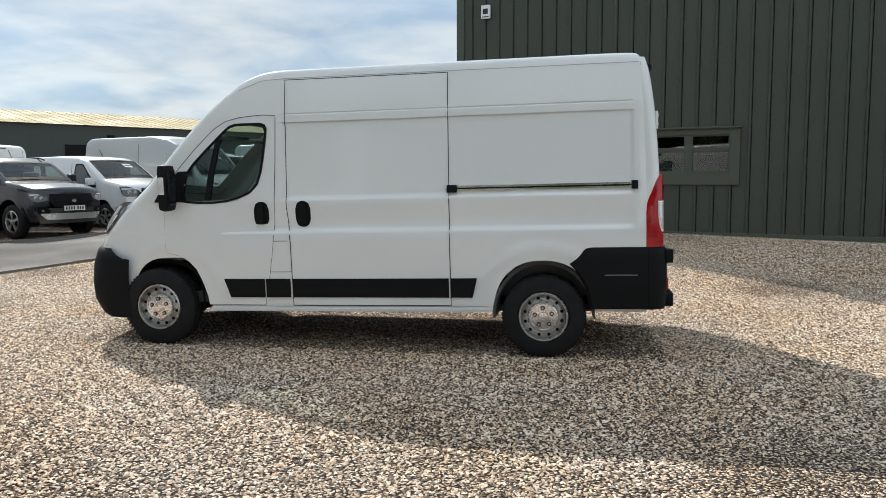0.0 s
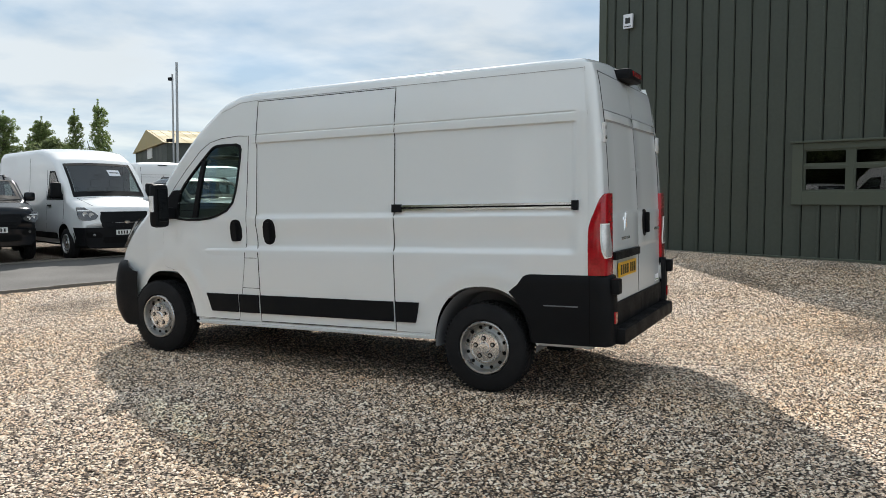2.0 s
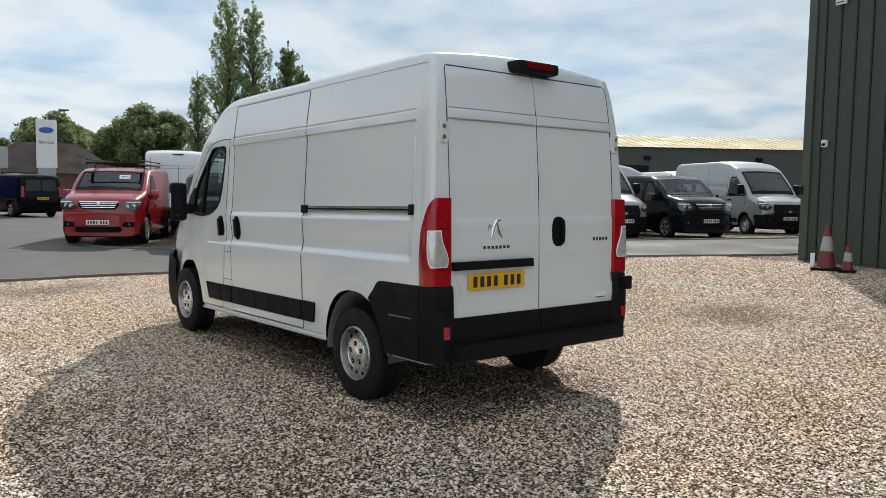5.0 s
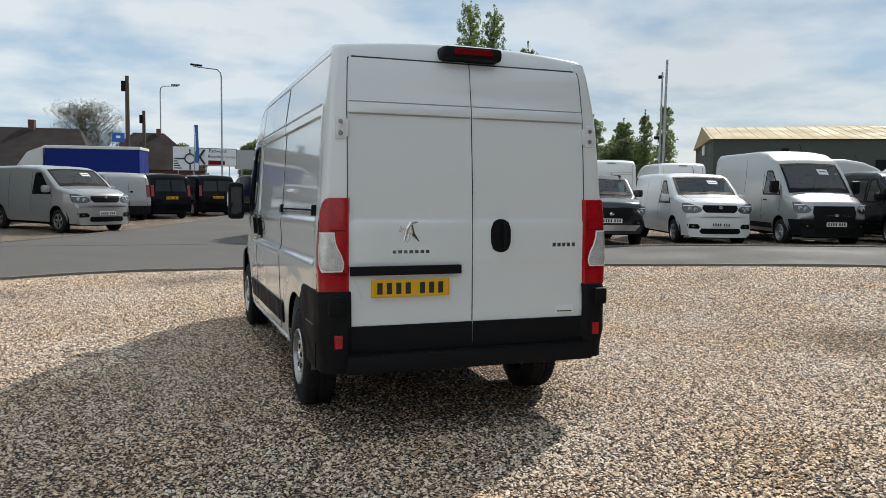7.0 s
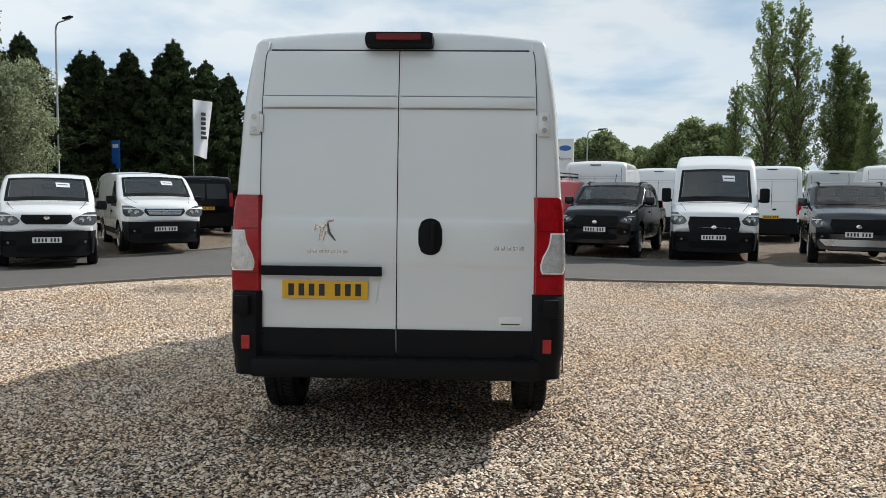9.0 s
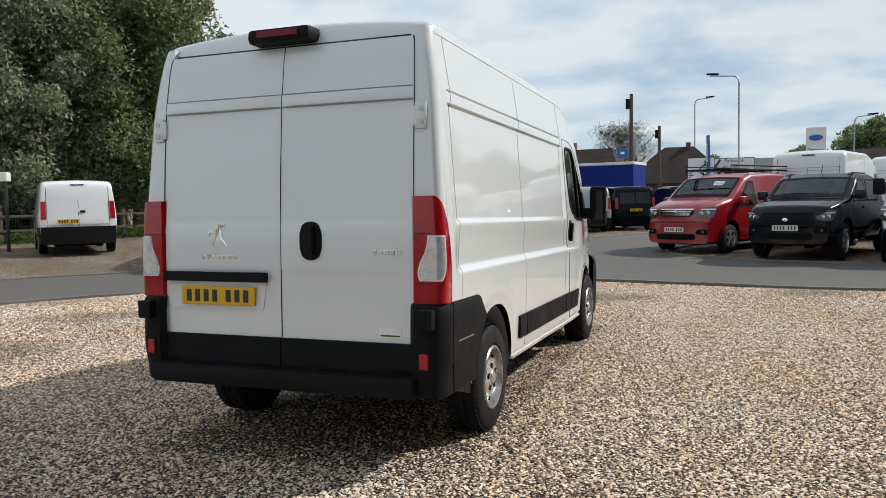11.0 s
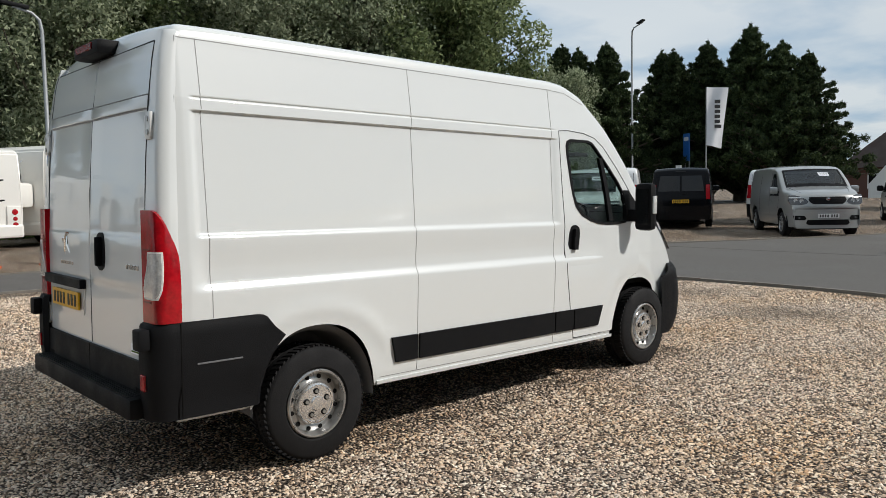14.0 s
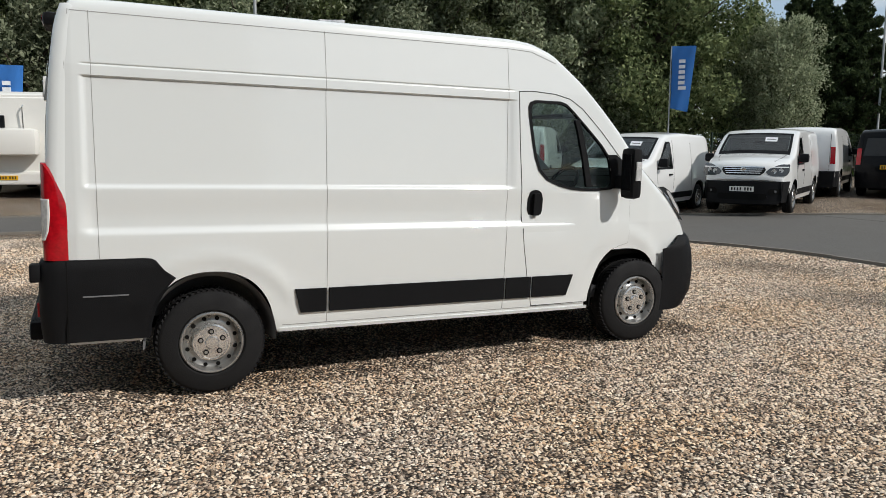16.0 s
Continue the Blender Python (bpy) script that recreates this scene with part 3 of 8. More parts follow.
def wheel_on(parent, u, s, v, z, r, wide, rim_r, style="steel", detailed=False):
    """A road wheel: tyre with a rim, its holes and a hub."""
    tyre = part("wheel", lathe([(rim_r * 0.98, -wide / 2 + 0.02), (rim_r + 0.015, -wide / 2), (r - 0.03, -wide / 2 + 0.004), (r - 0.008, -wide / 2 + 0.02), (r, -wide / 2 + 0.045), (r - 0.003, -0.03), (r - 0.012, -0.026), (r - 0.012, -0.018), (r - 0.001, -0.014), (r - 0.001, 0.014), (r - 0.012, 0.018), (r - 0.012, 0.026), (r - 0.003, 0.03), (r, wide / 2 - 0.045), (r - 0.008, wide / 2 - 0.02), (r - 0.03, wide / 2 - 0.004), (rim_r + 0.015, wide / 2), (rim_r * 0.98, wide / 2 - 0.02)], 40, "y", False), M_tyre, parent, "black rubber tyre", smooth=40)
    tyre.matrix_basis = pose(u, v - s * wide / 2, z, 0, 0, 0 if s > 0 else 180)
    o = wide / 2
    if detailed:
        bm = bmesh.new()
        for k in range(60):
            for side in (-1, 1):
                add_box(bm, -0.009, 0.009, side * 0.05 - 0.035, side * 0.05 + 0.035, r - 0.004, r + 0.004, 0.0, pose(0, 0, 0, 0, 6 * k, 0) @ pose(0, side * 0.012, 0, 0, 0, 18 * side))
                add_box(bm, -0.010, 0.010, side * (o - 0.034), side * (o - 0.020), r - 0.024, r - 0.003, 0.0, pose(0, 0, 0, 0, 6 * k + 3, 0))
        part("tread", bm, M_tyre, tyre)["kind"] = "stuff"
    if style == "steel":
        rim = part("rim", lathe([(rim_r, -0.02), (rim_r, o - 0.004), (rim_r - 0.007, o + 0.004), (rim_r - 0.016, o + 0.003), (rim_r - 0.021, o - 0.010), (rim_r - 0.023, o - 0.052), (rim_r * 0.86, o - 0.060), (rim_r * 0.80, o - 0.050), (rim_r * 0.70, o - 0.044), (rim_r * 0.62, o - 0.050), (0.02, o - 0.052)], 40), M_steel, tyre, "painted silver steel rim", smooth=35)
        part("hub_cap", lathe([(rim_r * 0.62, o - 0.052), (rim_r * 0.61, o - 0.022), (rim_r * 0.585, o - 0.013), (rim_r * 0.53, o - 0.010), (rim_r * 0.515, o - 0.014), (rim_r * 0.22, o - 0.008), (rim_r * 0.19, o + 0.001), (rim_r * 0.12, o + 0.003), (0.01, o + 0.003)], 32), M_hubcap, tyre, "bright silver hub cap", smooth=35)
        for count, nm, at_r, at_o, rad, deep, mat in ((12, "rim_hole", 0.765, o - 0.047, rim_r * 0.068, 0.010, M_seam), (5, "bolt_recess", 0.36, o - 0.0115, rim_r * 0.088, 0.012, M_seam), (5, "wheel_bolt", 0.36, o - 0.009, rim_r * 0.052, 0.018, M_steel)):
            mat4 = [Matrix.Translation((rim_r * at_r * math.cos(2 * math.pi * k / count + 0.25), at_o, rim_r * at_r * math.sin(2 * math.pi * k / count + 0.25))) @ pose(0, 0, 0, 90) for k in range(count)]
            if detailed:
                bm = bmesh.new()
                bmesh.ops.create_cone(bm, cap_ends=True, segments=12, radius1=rad, radius2=rad, depth=deep)
                data = mesh_of(bm, mat, name=nm)
                for q in mat4:
                    piece = new(nm, data)
                    piece.parent, piece.matrix_basis = tyre, q
            else:
                bm = bmesh.new()
                for q in mat4:
                    bmesh.ops.create_cone(bm, cap_ends=True, segments=8, radius1=rad, radius2=rad, depth=deep, matrix=q)
                part(nm, bm, mat, tyre)["kind"] = "stuff"
    else:
        bm = lathe([(rim_r, -0.02), (rim_r, o - 0.004), (rim_r - 0.014, o + 0.002), (rim_r - 0.022, o - 0.02), (rim_r - 0.026, 0.0)], 36)
        for k in range(5):
            for d in (-0.09, 0.09):
                a = 2 * math.pi * k / 5 + d + 0.3
                add_box(bm, 0.03, rim_r - 0.015, o - 0.03, o - 0.004, -0.016, 0.016, 0.0, pose(0, 0, 0, 0, -math.degrees(a), 0))
        part("rim", bm, M_alloy, tyre, "five-spoke alloy rim", smooth=35)
        part("hub", lathe([(0.055, o - 0.06), (0.055, o - 0.002), (0.02, o + 0.004)], 16), M_alloy, tyre)
        part("brake_disc", lathe([(rim_r - 0.03, -0.02), (rim_r - 0.03, o - 0.05), (0.02, o - 0.05)], 24), M_seam, tyre)
    return tyre


def plate_on(parent, m, yellow=True, wide=0.52):
    """Number plate with plain bars where the characters stand."""
    p = part("number_plate", box(-wide / 2, wide / 2, -0.006, 0.006, -0.055, 0.055, 0.003), M_yellow if yellow else M_platew, parent, "yellow number plate" if yellow else "white number plate")
    p.matrix_basis = m
    bm = bmesh.new()
    for k in range(7):
        x = -0.205 + k * 0.062 + (0.034 if k > 3 else 0)
        add_box(bm, x - 0.017, x + 0.017, -0.0085, -0.005, -0.036, 0.036)
    part("plate_marking", bm, M_ink, p)["kind"] = "stuff"
    return p

# ---- ground, road, sheds ----
def axis_steps(lo, hi, step):
    far = [30, 60, 120, 250, 500, 1000, 2000]
    return np.array([lo - f for f in far[::-1]] + list(np.arange(lo, hi + 0.01, step)) + [hi + f for f in far])


gx, gy = axis_steps(-40, 30, 0.5), axis_steps(-25, 45, 0.5)
GX, GY = np.meshgrid(gx, gy)
GZ = height(GX, GY)
near = np.exp(-((GX + 1) ** 2 + (GY - 7) ** 2) / 400)
rng = np.random.default_rng(4)
GZ = GZ + near * 0.012 * (np.sin(GX * 1.7 + np.sin(GY * 0.9)) * np.cos(GY * 1.3 + 0.6 * GX)) * smooth01((np.hypot(GX + 1.8, GY - 7.5) - 3.2) / 2)
me = bpy.data.meshes.new("ground")
nx, ny = len(gx), len(gy)
idx = np.arange(nx * ny).reshape(ny, nx)
me.from_pydata(np.stack([GX.ravel(), GY.ravel(), GZ.ravel()], 1).tolist(), [], np.stack([idx[:-1, :-1].ravel(), idx[:-1, 1:].ravel(), idx[1:, 1:].ravel(), idx[1:, :-1].ravel()], 1).tolist())
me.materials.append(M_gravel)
for f in me.polygons:
    f.use_smooth = True
tagged(new("ground", me), "pale brown loose gravel covering the whole yard", "ground", kind="structure")


def resample(line, step):
    pts = [Vector((*p, 0)) for p in line]
    for _ in range(2):
        pts = [pts[0]] + [q for a, b in zip(pts, pts[1:]) for q in (a * 0.75 + b * 0.25, a * 0.25 + b * 0.75)] + [pts[-1]]
    lens = np.concatenate([[0], np.cumsum([(b - a).length for a, b in zip(pts, pts[1:])])])
    n = max(2, int(lens[-1] / step)) if step > 0 else int(-step)
    at = np.linspace(0, lens[-1], n + 1)
    return [(float(x), float(y)) for x, y in zip(np.interp(at, lens, [p.x for p in pts]), np.interp(at, lens, [p.y for p in pts]))]


KERB_NEAR = [(16, -3.4), (8, -3.0), (2, -2.45), (-0.5, -2.5), (-3.6, -1.3), (-6.2, 0.6), (-7.6, 1.8), (-8.9, 3.5), (-9.35, 5), (-9.4, 7), (-9.1, 9.3), (-8.6, 10.7), (-8.1, 12.2), (-7.0, 13.6), (-5.6, 15.3), (-4.2, 17.1), (-3.1, 18.3), (-2.9, 22), (-1, 32)]
FAR_SOUTH = [(16, -6.3), (8, -5.9), (2, -5.5), (-0.8, -5.8), (-4.5, -5.3), (-7.2, -4.4), (-10, -1.9), (-12.2, -0.6), (-14.4, 1.75), (-17.3, 3.55), (-22.5, 5.8), (-27, 7.3), (-46, 13)]
FAR_NORTH = [(-46, 22), (-28, 13.6), (-20, 9.6), (-16.0, 8.2), (-14.6, 8.3), (-13.4, 9.9), (-12.8, 11.7), (-12.5, 13.3), (-11.6, 14.7), (-10.6, 15.9), (-9.2, 18), (-7.8, 20.4), (-6.5, 24), (-4, 33)]


def strip(name, left, right, rows, cols, lift, label):
    a, b = resample(left, -rows), resample(right, -rows)
    bm = bmesh.new()
    pts = [[Vector((p[0] + (q[0] - p[0]) * k / cols, p[1] + (q[1] - p[1]) * k / cols, 0)) for k in range(cols + 1)] for p, q in zip(a, b)]
    for row in pts:
        for p in row:
            p.z = float(height(p.x, p.y)) + lift
    grid_faces(bm, pts, (0, 0, -0.08))
    return solid(name, bm, M_asphalt, label, "road", kind="structure", smooth=True)


far_main = FAR_SOUTH[:9] + [(-15.2, 5)] + FAR_NORTH[4:]
strip("road", KERB_NEAR, far_main, 90, 8, 0.02, "worn grey asphalt lane curving round the yard")
strip("road_arm", [(-14.0, 1.4)] + FAR_SOUTH[9:], [(-14.3, 8.6)] + FAR_NORTH[3::-1], 40, 8, 0.024, "grey asphalt lane leading off between the parking rows")

# the green shed
SH = Matrix.Translation((-2.51, 18.16, 0)) @ pose(0, 0, 0, 0, 0, -18)
SHED_L, SHED_H, SHED_D = 26.0, 8.2, 16.0
WX0, WX1, WZ0, WZ1 = 4.32, 6.13, 1.41, 2.38
shed = thing("wall_shed", SH, "large dark green ribbed metal shed wall standing on the gravel", "shed", kind="structure")
for x0, x1, z0, z1 in ((0.02, WX0, 0.1, SHED_H), (WX1, SHED_L, 0.1, SHED_H), (WX0, WX1, 0.1, WZ0), (WX0, WX1, WZ1, SHED_H)):
    part("cladding", box(x0, x1, 0, 0.12, z0, z1), M_shed, shed)
part("side_cladding", box(0, 0.12, 0.12, SHED_D, 0.1, SHED_H), M_shed, shed)
part("side_cladding", box(SHED_L - 0.12, SHED_L, 0.12, SHED_D, 0.1, SHED_H), M_shed, shed)
part("side_cladding", box(0.12, SHED_L - 0.12, SHED_D - 0.12, SHED_D, 0.1, SHED_H), M_shed, shed)
part("roof", box(-0.2, SHED_L + 0.2, -0.25, SHED_D + 0.2, SHED_H, SHED_H + 0.15), M_shed, shed)
part("base_flashing", box(-0.03, SHED_L, -0.05, 0.02, 0.16, 0.36, 0.008), M_shedtrim, shed)
part("corner_trim", box(-0.03, 0.16, -0.035, 0.02, 0.2, SHED_H, 0.006), M_shedtrim, shed)
part("corner_trim", box(-0.032, 0.0, -0.03, 0.25, 0.2, SHED_H, 0.004), M_shedtrim, shed)
part("gutter_bracket", box(-0.10, 0.03, -0.05, 0.05, 1.62, 1.78, 0.01), M_plastic, shed)


def rib_mesh(z0, z1):
    bm = bmesh.new()
    prof = [(-0.028, 0.0), (-0.016, -0.032), (0.016, -0.032), (0.028, 0.0)]
    rows = [[Vector((x, y, z)) for x, y in prof] for z in (z0, z1)]
    grid_faces(bm, rows)
    bm.faces.new([bm.verts.new(r) for r in rows[0]]), bm.faces.new([bm.verts.new(r) for r in rows[1]])
    return mesh_of(bm, M_shed, name="rib")


RIB_FULL, RIB_LOW, RIB_HIGH = rib_mesh(0.34, SHED_H), rib_mesh(0.34, WZ0 - 0.1), rib_mesh(WZ1 + 0.1, SHED_H)
# near-black strip beside each rib, drawing in the rib's shade
RIB_SHADES = {}
for data in (RIB_FULL, RIB_LOW, RIB_HIGH):
    zs = [v.co.z for v in data.vertices]
    RIB_SHADES[data.name] = mesh_of(box(-0.007, 0.007, -0.003, 0.002, min(zs), max(zs)), M_seam, name="rib_shade")
x = 0.34
while x < SHED_L:
    meshes = (RIB_LOW, RIB_HIGH) if WX0 - 0.1 < x < WX1 + 0.1 else (RIB_FULL,)
    for data in meshes:
        r = new("rib", data)
        r.parent, r.matrix_basis = shed, pose(x, 0, 0)
        g = new("rib_shade", RIB_SHADES[data.name])
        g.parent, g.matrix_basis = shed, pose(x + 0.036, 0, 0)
    x += 0.3355
win = thing("window_1", SH @ pose(WX0, 0, WZ0), "green framed four-pane shed window with dark glass", "window", kind="structure")
W, H = WX1 - WX0, WZ1 - WZ0
bm = bmesh.new()
for a in ((-0.09, 0.10, -0.09, H + 0.07), (W - 0.10, W + 0.09, -0.09, H + 0.07)):
    add_box(bm, a[0], a[1], -0.06, 0.06, a[2], a[3], 0.005)
add_box(bm, 0.10, W - 0.10, -0.06, 0.06, -0.09, 0.15, 0.005)
add_box(bm, 0.10, W - 0.10, -0.05, 0.06, H - 0.06, H + 0.07, 0.005)
part("window_frame", bm, M_shedtrim, win)
part("window_sill", box(-0.12, W + 0.12, -0.11, 0.0, H + 0.06, H + 0.10, 0.008), M_shedtrim, win)
bm = bmesh.new()
add_box(bm, W / 2 - 0.05, W / 2 + 0.05, -0.03, 0.06, 0.15, H - 0.06, 0.004)
for xa, xb in ((0.10, W / 2 - 0.05), (W / 2 + 0.05, W - 0.10)):
    add_box(bm, xa, xb, -0.03, 0.06, H * 0.605, H * 0.645, 0.004)
    for za, zb in ((0.15, H * 0.605), (H * 0.645, H - 0.06)):
        add_box(bm, xa, xa + 0.035, -0.02, 0.05, za, zb)
        add_box(bm, xb - 0.035, xb, -0.02, 0.05, za, zb)
        add_box(bm, xa + 0.035, xb - 0.035, -0.02, 0.05, za, za + 0.035)
        add_box(bm, xa + 0.035, xb - 0.035, -0.02, 0.05, zb - 0.03, zb)
part("window_bar", bm, M_shedtrim, win)
for xa, xb in ((0.10, W / 2 - 0.05), (W / 2 + 0.05, W - 0.10)):
    for za, zb in ((0.15, H * 0.605), (H * 0.645, H - 0.06)):
        part("pane", box(xa + 0.03, xb - 0.03, 0.015, 0.021, za + 0.03, zb - 0.03), M_winglass, win, "dark glass pane")
solid("room_lining", box(WX0 - 0.6, WX1 + 0.6, 2.4, 2.5, 0.3, 3.0, 0, None), M_wood, "dim wall inside the shed", "wall", kind="structure", m=SH)
for z0, tall, nm, x, wdt, lab in ((5.05, 0.30, "wall_sign", 0.72, 0.22, "small white notice on the green shed wall"), (2.50, 0.13, "alarm_box", 0.50, 0.12, "small cream box on the green shed wall")):
    s = thing(nm, SH @ pose(x, -0.034, z0), lab, "sign" if nm == "wall_sign" else "alarm box")
    part("plate", box(-wdt / 2, wdt / 2, -0.05, 0.0, 0, tall, 0.008), M_paper if nm == "wall_sign" else M_cream, s)
    if nm == "wall_sign":
        bm = bmesh.new()
        add_box(bm, -0.06, 0.06, -0.053, -0.05, 0.10, 0.22)
        add_box(bm, -0.08, 0.08, -0.053, -0.05, 0.03, 0.05)
        part("print_marking", bm, M_ink, s)
    else:
        part("lens", box(-0.035, 0.035, -0.065, -0.049, 0.02, 0.07, 0.006), M_plastic, s)

# ---- the white van ----
TILT_K = 0.0215
VAN = thing("panel_van", Matrix.Translation((-0.05, 7.44, 0)) @ pose(0, 0, 0, 0, 0, 180) @ pose(0, 0, 0, 0, math.degrees(math.atan(TILT_K)), 0), "white high-roof panel van parked on the gravel, doors shut", "van")
CAR = VAN
R_W = 0.345


def van_recess(u, z):
    """Pressed panel between shoulder and gutter, and the stepped waist."""
    m = float(smooth01((u + 0.76) / 0.04) * smooth01((2.24 - u) / 0.04))
    d = 0.017 * m * float(smooth01((z - 1.355) / 0.025) * smooth01((2.030 - z) / 0.012))
    n = float(smooth01((u + 0.80) / 0.12) * smooth01((3.0 - u) / 0.3))
    d += 0.022 * n * float(smooth01((z - 1.062) / 0.060)) * (1 - float(smooth01((z - 1.15) / 0.22)))
    d += 0.008 * m * math.exp(-(((z - 2.095) / 0.005) ** 2))
    return d


VTOP = [(-0.935, 1.45), (-0.92, 1.75), (-0.895, 2.06), (-0.85, 2.37), (-0.835, 2.45), (-0.79, 2.485), (-0.5, 2.492), (1.8, 2.488), (2.25, 2.486), (2.42, 2.468), (2.62, 2.398), (2.92, 2.196), (3.15, 2.018), (3.42, 1.795), (3.63, 1.592), (3.72, 1.51), (3.86, 1.40), (4.03, 1.28), (4.18, 1.12), (4.26, 0.98), (4.32, 0.80), (4.33, 0.72)]
VAN_S = Shell(VTOP, [(0.38, 0.975), (0.44, 0.99), (0.68, 1.0), (0.9, 1.008), (1.08, 1.012), (1.37, 0.998), (2.03, 0.955), (2.09, 0.95), (2.395, 0.903), (2.5, 0.892)], 0.385,
              [(3.475, 0.42, 0.455, 0.445, 2.9), (0.0, 0.345, 0.415, 0.475), (-0.95, 0.42, 0.50, 0.10)], nose=(2.3, 0.30), tail=(-0.55, 0.03), edge=0.066, crown=0.045, recess=van_recess,
              taper=[(-0.935, 0.975), (-0.88, 0.99), (-0.80, 1.0), (2.6, 1.0), (3.3, 0.985), (3.8, 0.95), (4.33, 0.86)], blur=0.045,
              flare=[(0.0, 0.30, 0.62, 0.045, 0.011), (3.45, 0.40, 0.60, 0.05, 0.014)])


def in_poly(p, poly):
    ok = False
    for (a, b), (c, d) in zip(poly, poly[1:] + poly[:1]):
        if (b > p[1]) != (d > p[1]) and p[0] < (c - a) * (p[1] - b) / (d - b) + a:
            ok = not ok
    return ok


WIN_ROWS = [(1.350, 2.86, 3.00), (1.362, 2.74, 3.135), (1.385, 2.64, 3.16), (1.43, 2.53, 3.165), (1.50, 2.46, 3.155), (1.60, 2.425, 3.13), (1.70, 2.405, 3.05), (1.80, 2.39, 2.945), (1.90, 2.375, 2.835), (1.97, 2.37, 2.755), (2.005, 2.385, 2.71), (2.022, 2.43, 2.65)]
HOLE = [(a + 0.002, z) for z, a, b in WIN_ROWS] + [(b - 0.002, z) for z, a, b in WIN_ROWS[::-1]]


def van_hole(x, y, z, where):
    if where == "side" and y > -2 and in_poly((x, z), HOLE):
        return True
    return where == "top" and 2.72 < x + 0.30 * float(smooth01((x - 2.3) / 2.03)) * abs(y) ** 2.5 < 3.77 and abs(y) < 0.80


st = sorted(set([round(v, 3) for v in list(np.linspace(-0.935, -0.70, 22)) + list(np.arange(-0.7, 0.5, 0.024)) + list(np.arange(0.5, 2.1, 0.12)) + list(np.arange(2.1, 2.34, 0.03)) + list(np.arange(2.34, 3.24, 0.014)) + list(np.arange(3.24, 4.33, 0.03)) + [4.33]]))
hs = sorted(set([round(v, 3) for v in list(np.arange(0.385, 1.06, 0.045)) + list(np.arange(1.06, 1.13, 0.008)) + list(np.arange(1.13, 1.20, 0.02)) + list(np.arange(1.2, 1.34, 0.045)) + list(np.arange(1.34, 1.40, 0.01)) + list(np.arange(1.40, 2.01, 0.015)) + list(np.arange(2.01, 2.04, 0.004)) + [2.06] + list(np.arange(2.08, 2.112, 0.004)) + list(np.arange(2.13, 2.40, 0.045))]))
part("body", VAN_S.build(st, hs, van_hole, 12), M_white, CAR, "glossy white painted steel", smooth=50)

# doors: panels standing a little proud, with dark gaps round them
FRONT_DOOR = [(0.445, 2.425, 2.955), (0.52, 2.41, 2.965), (0.60, 2.392, 2.99), (0.68, 2.375, 3.02), (0.76, 2.362, 3.06), (0.82, 2.353, 3.115), (0.86, 2.345, 3.17), (0.89, 2.34, 3.25), (0.91, 2.337, 3.345), (1.0, 2.325, 3.348), (1.1, 2.315, 3.350), (1.2, 2.309, 3.352), (1.325, 2.304, 3.355)]
SLIDE_U = (0.775, 2.160)
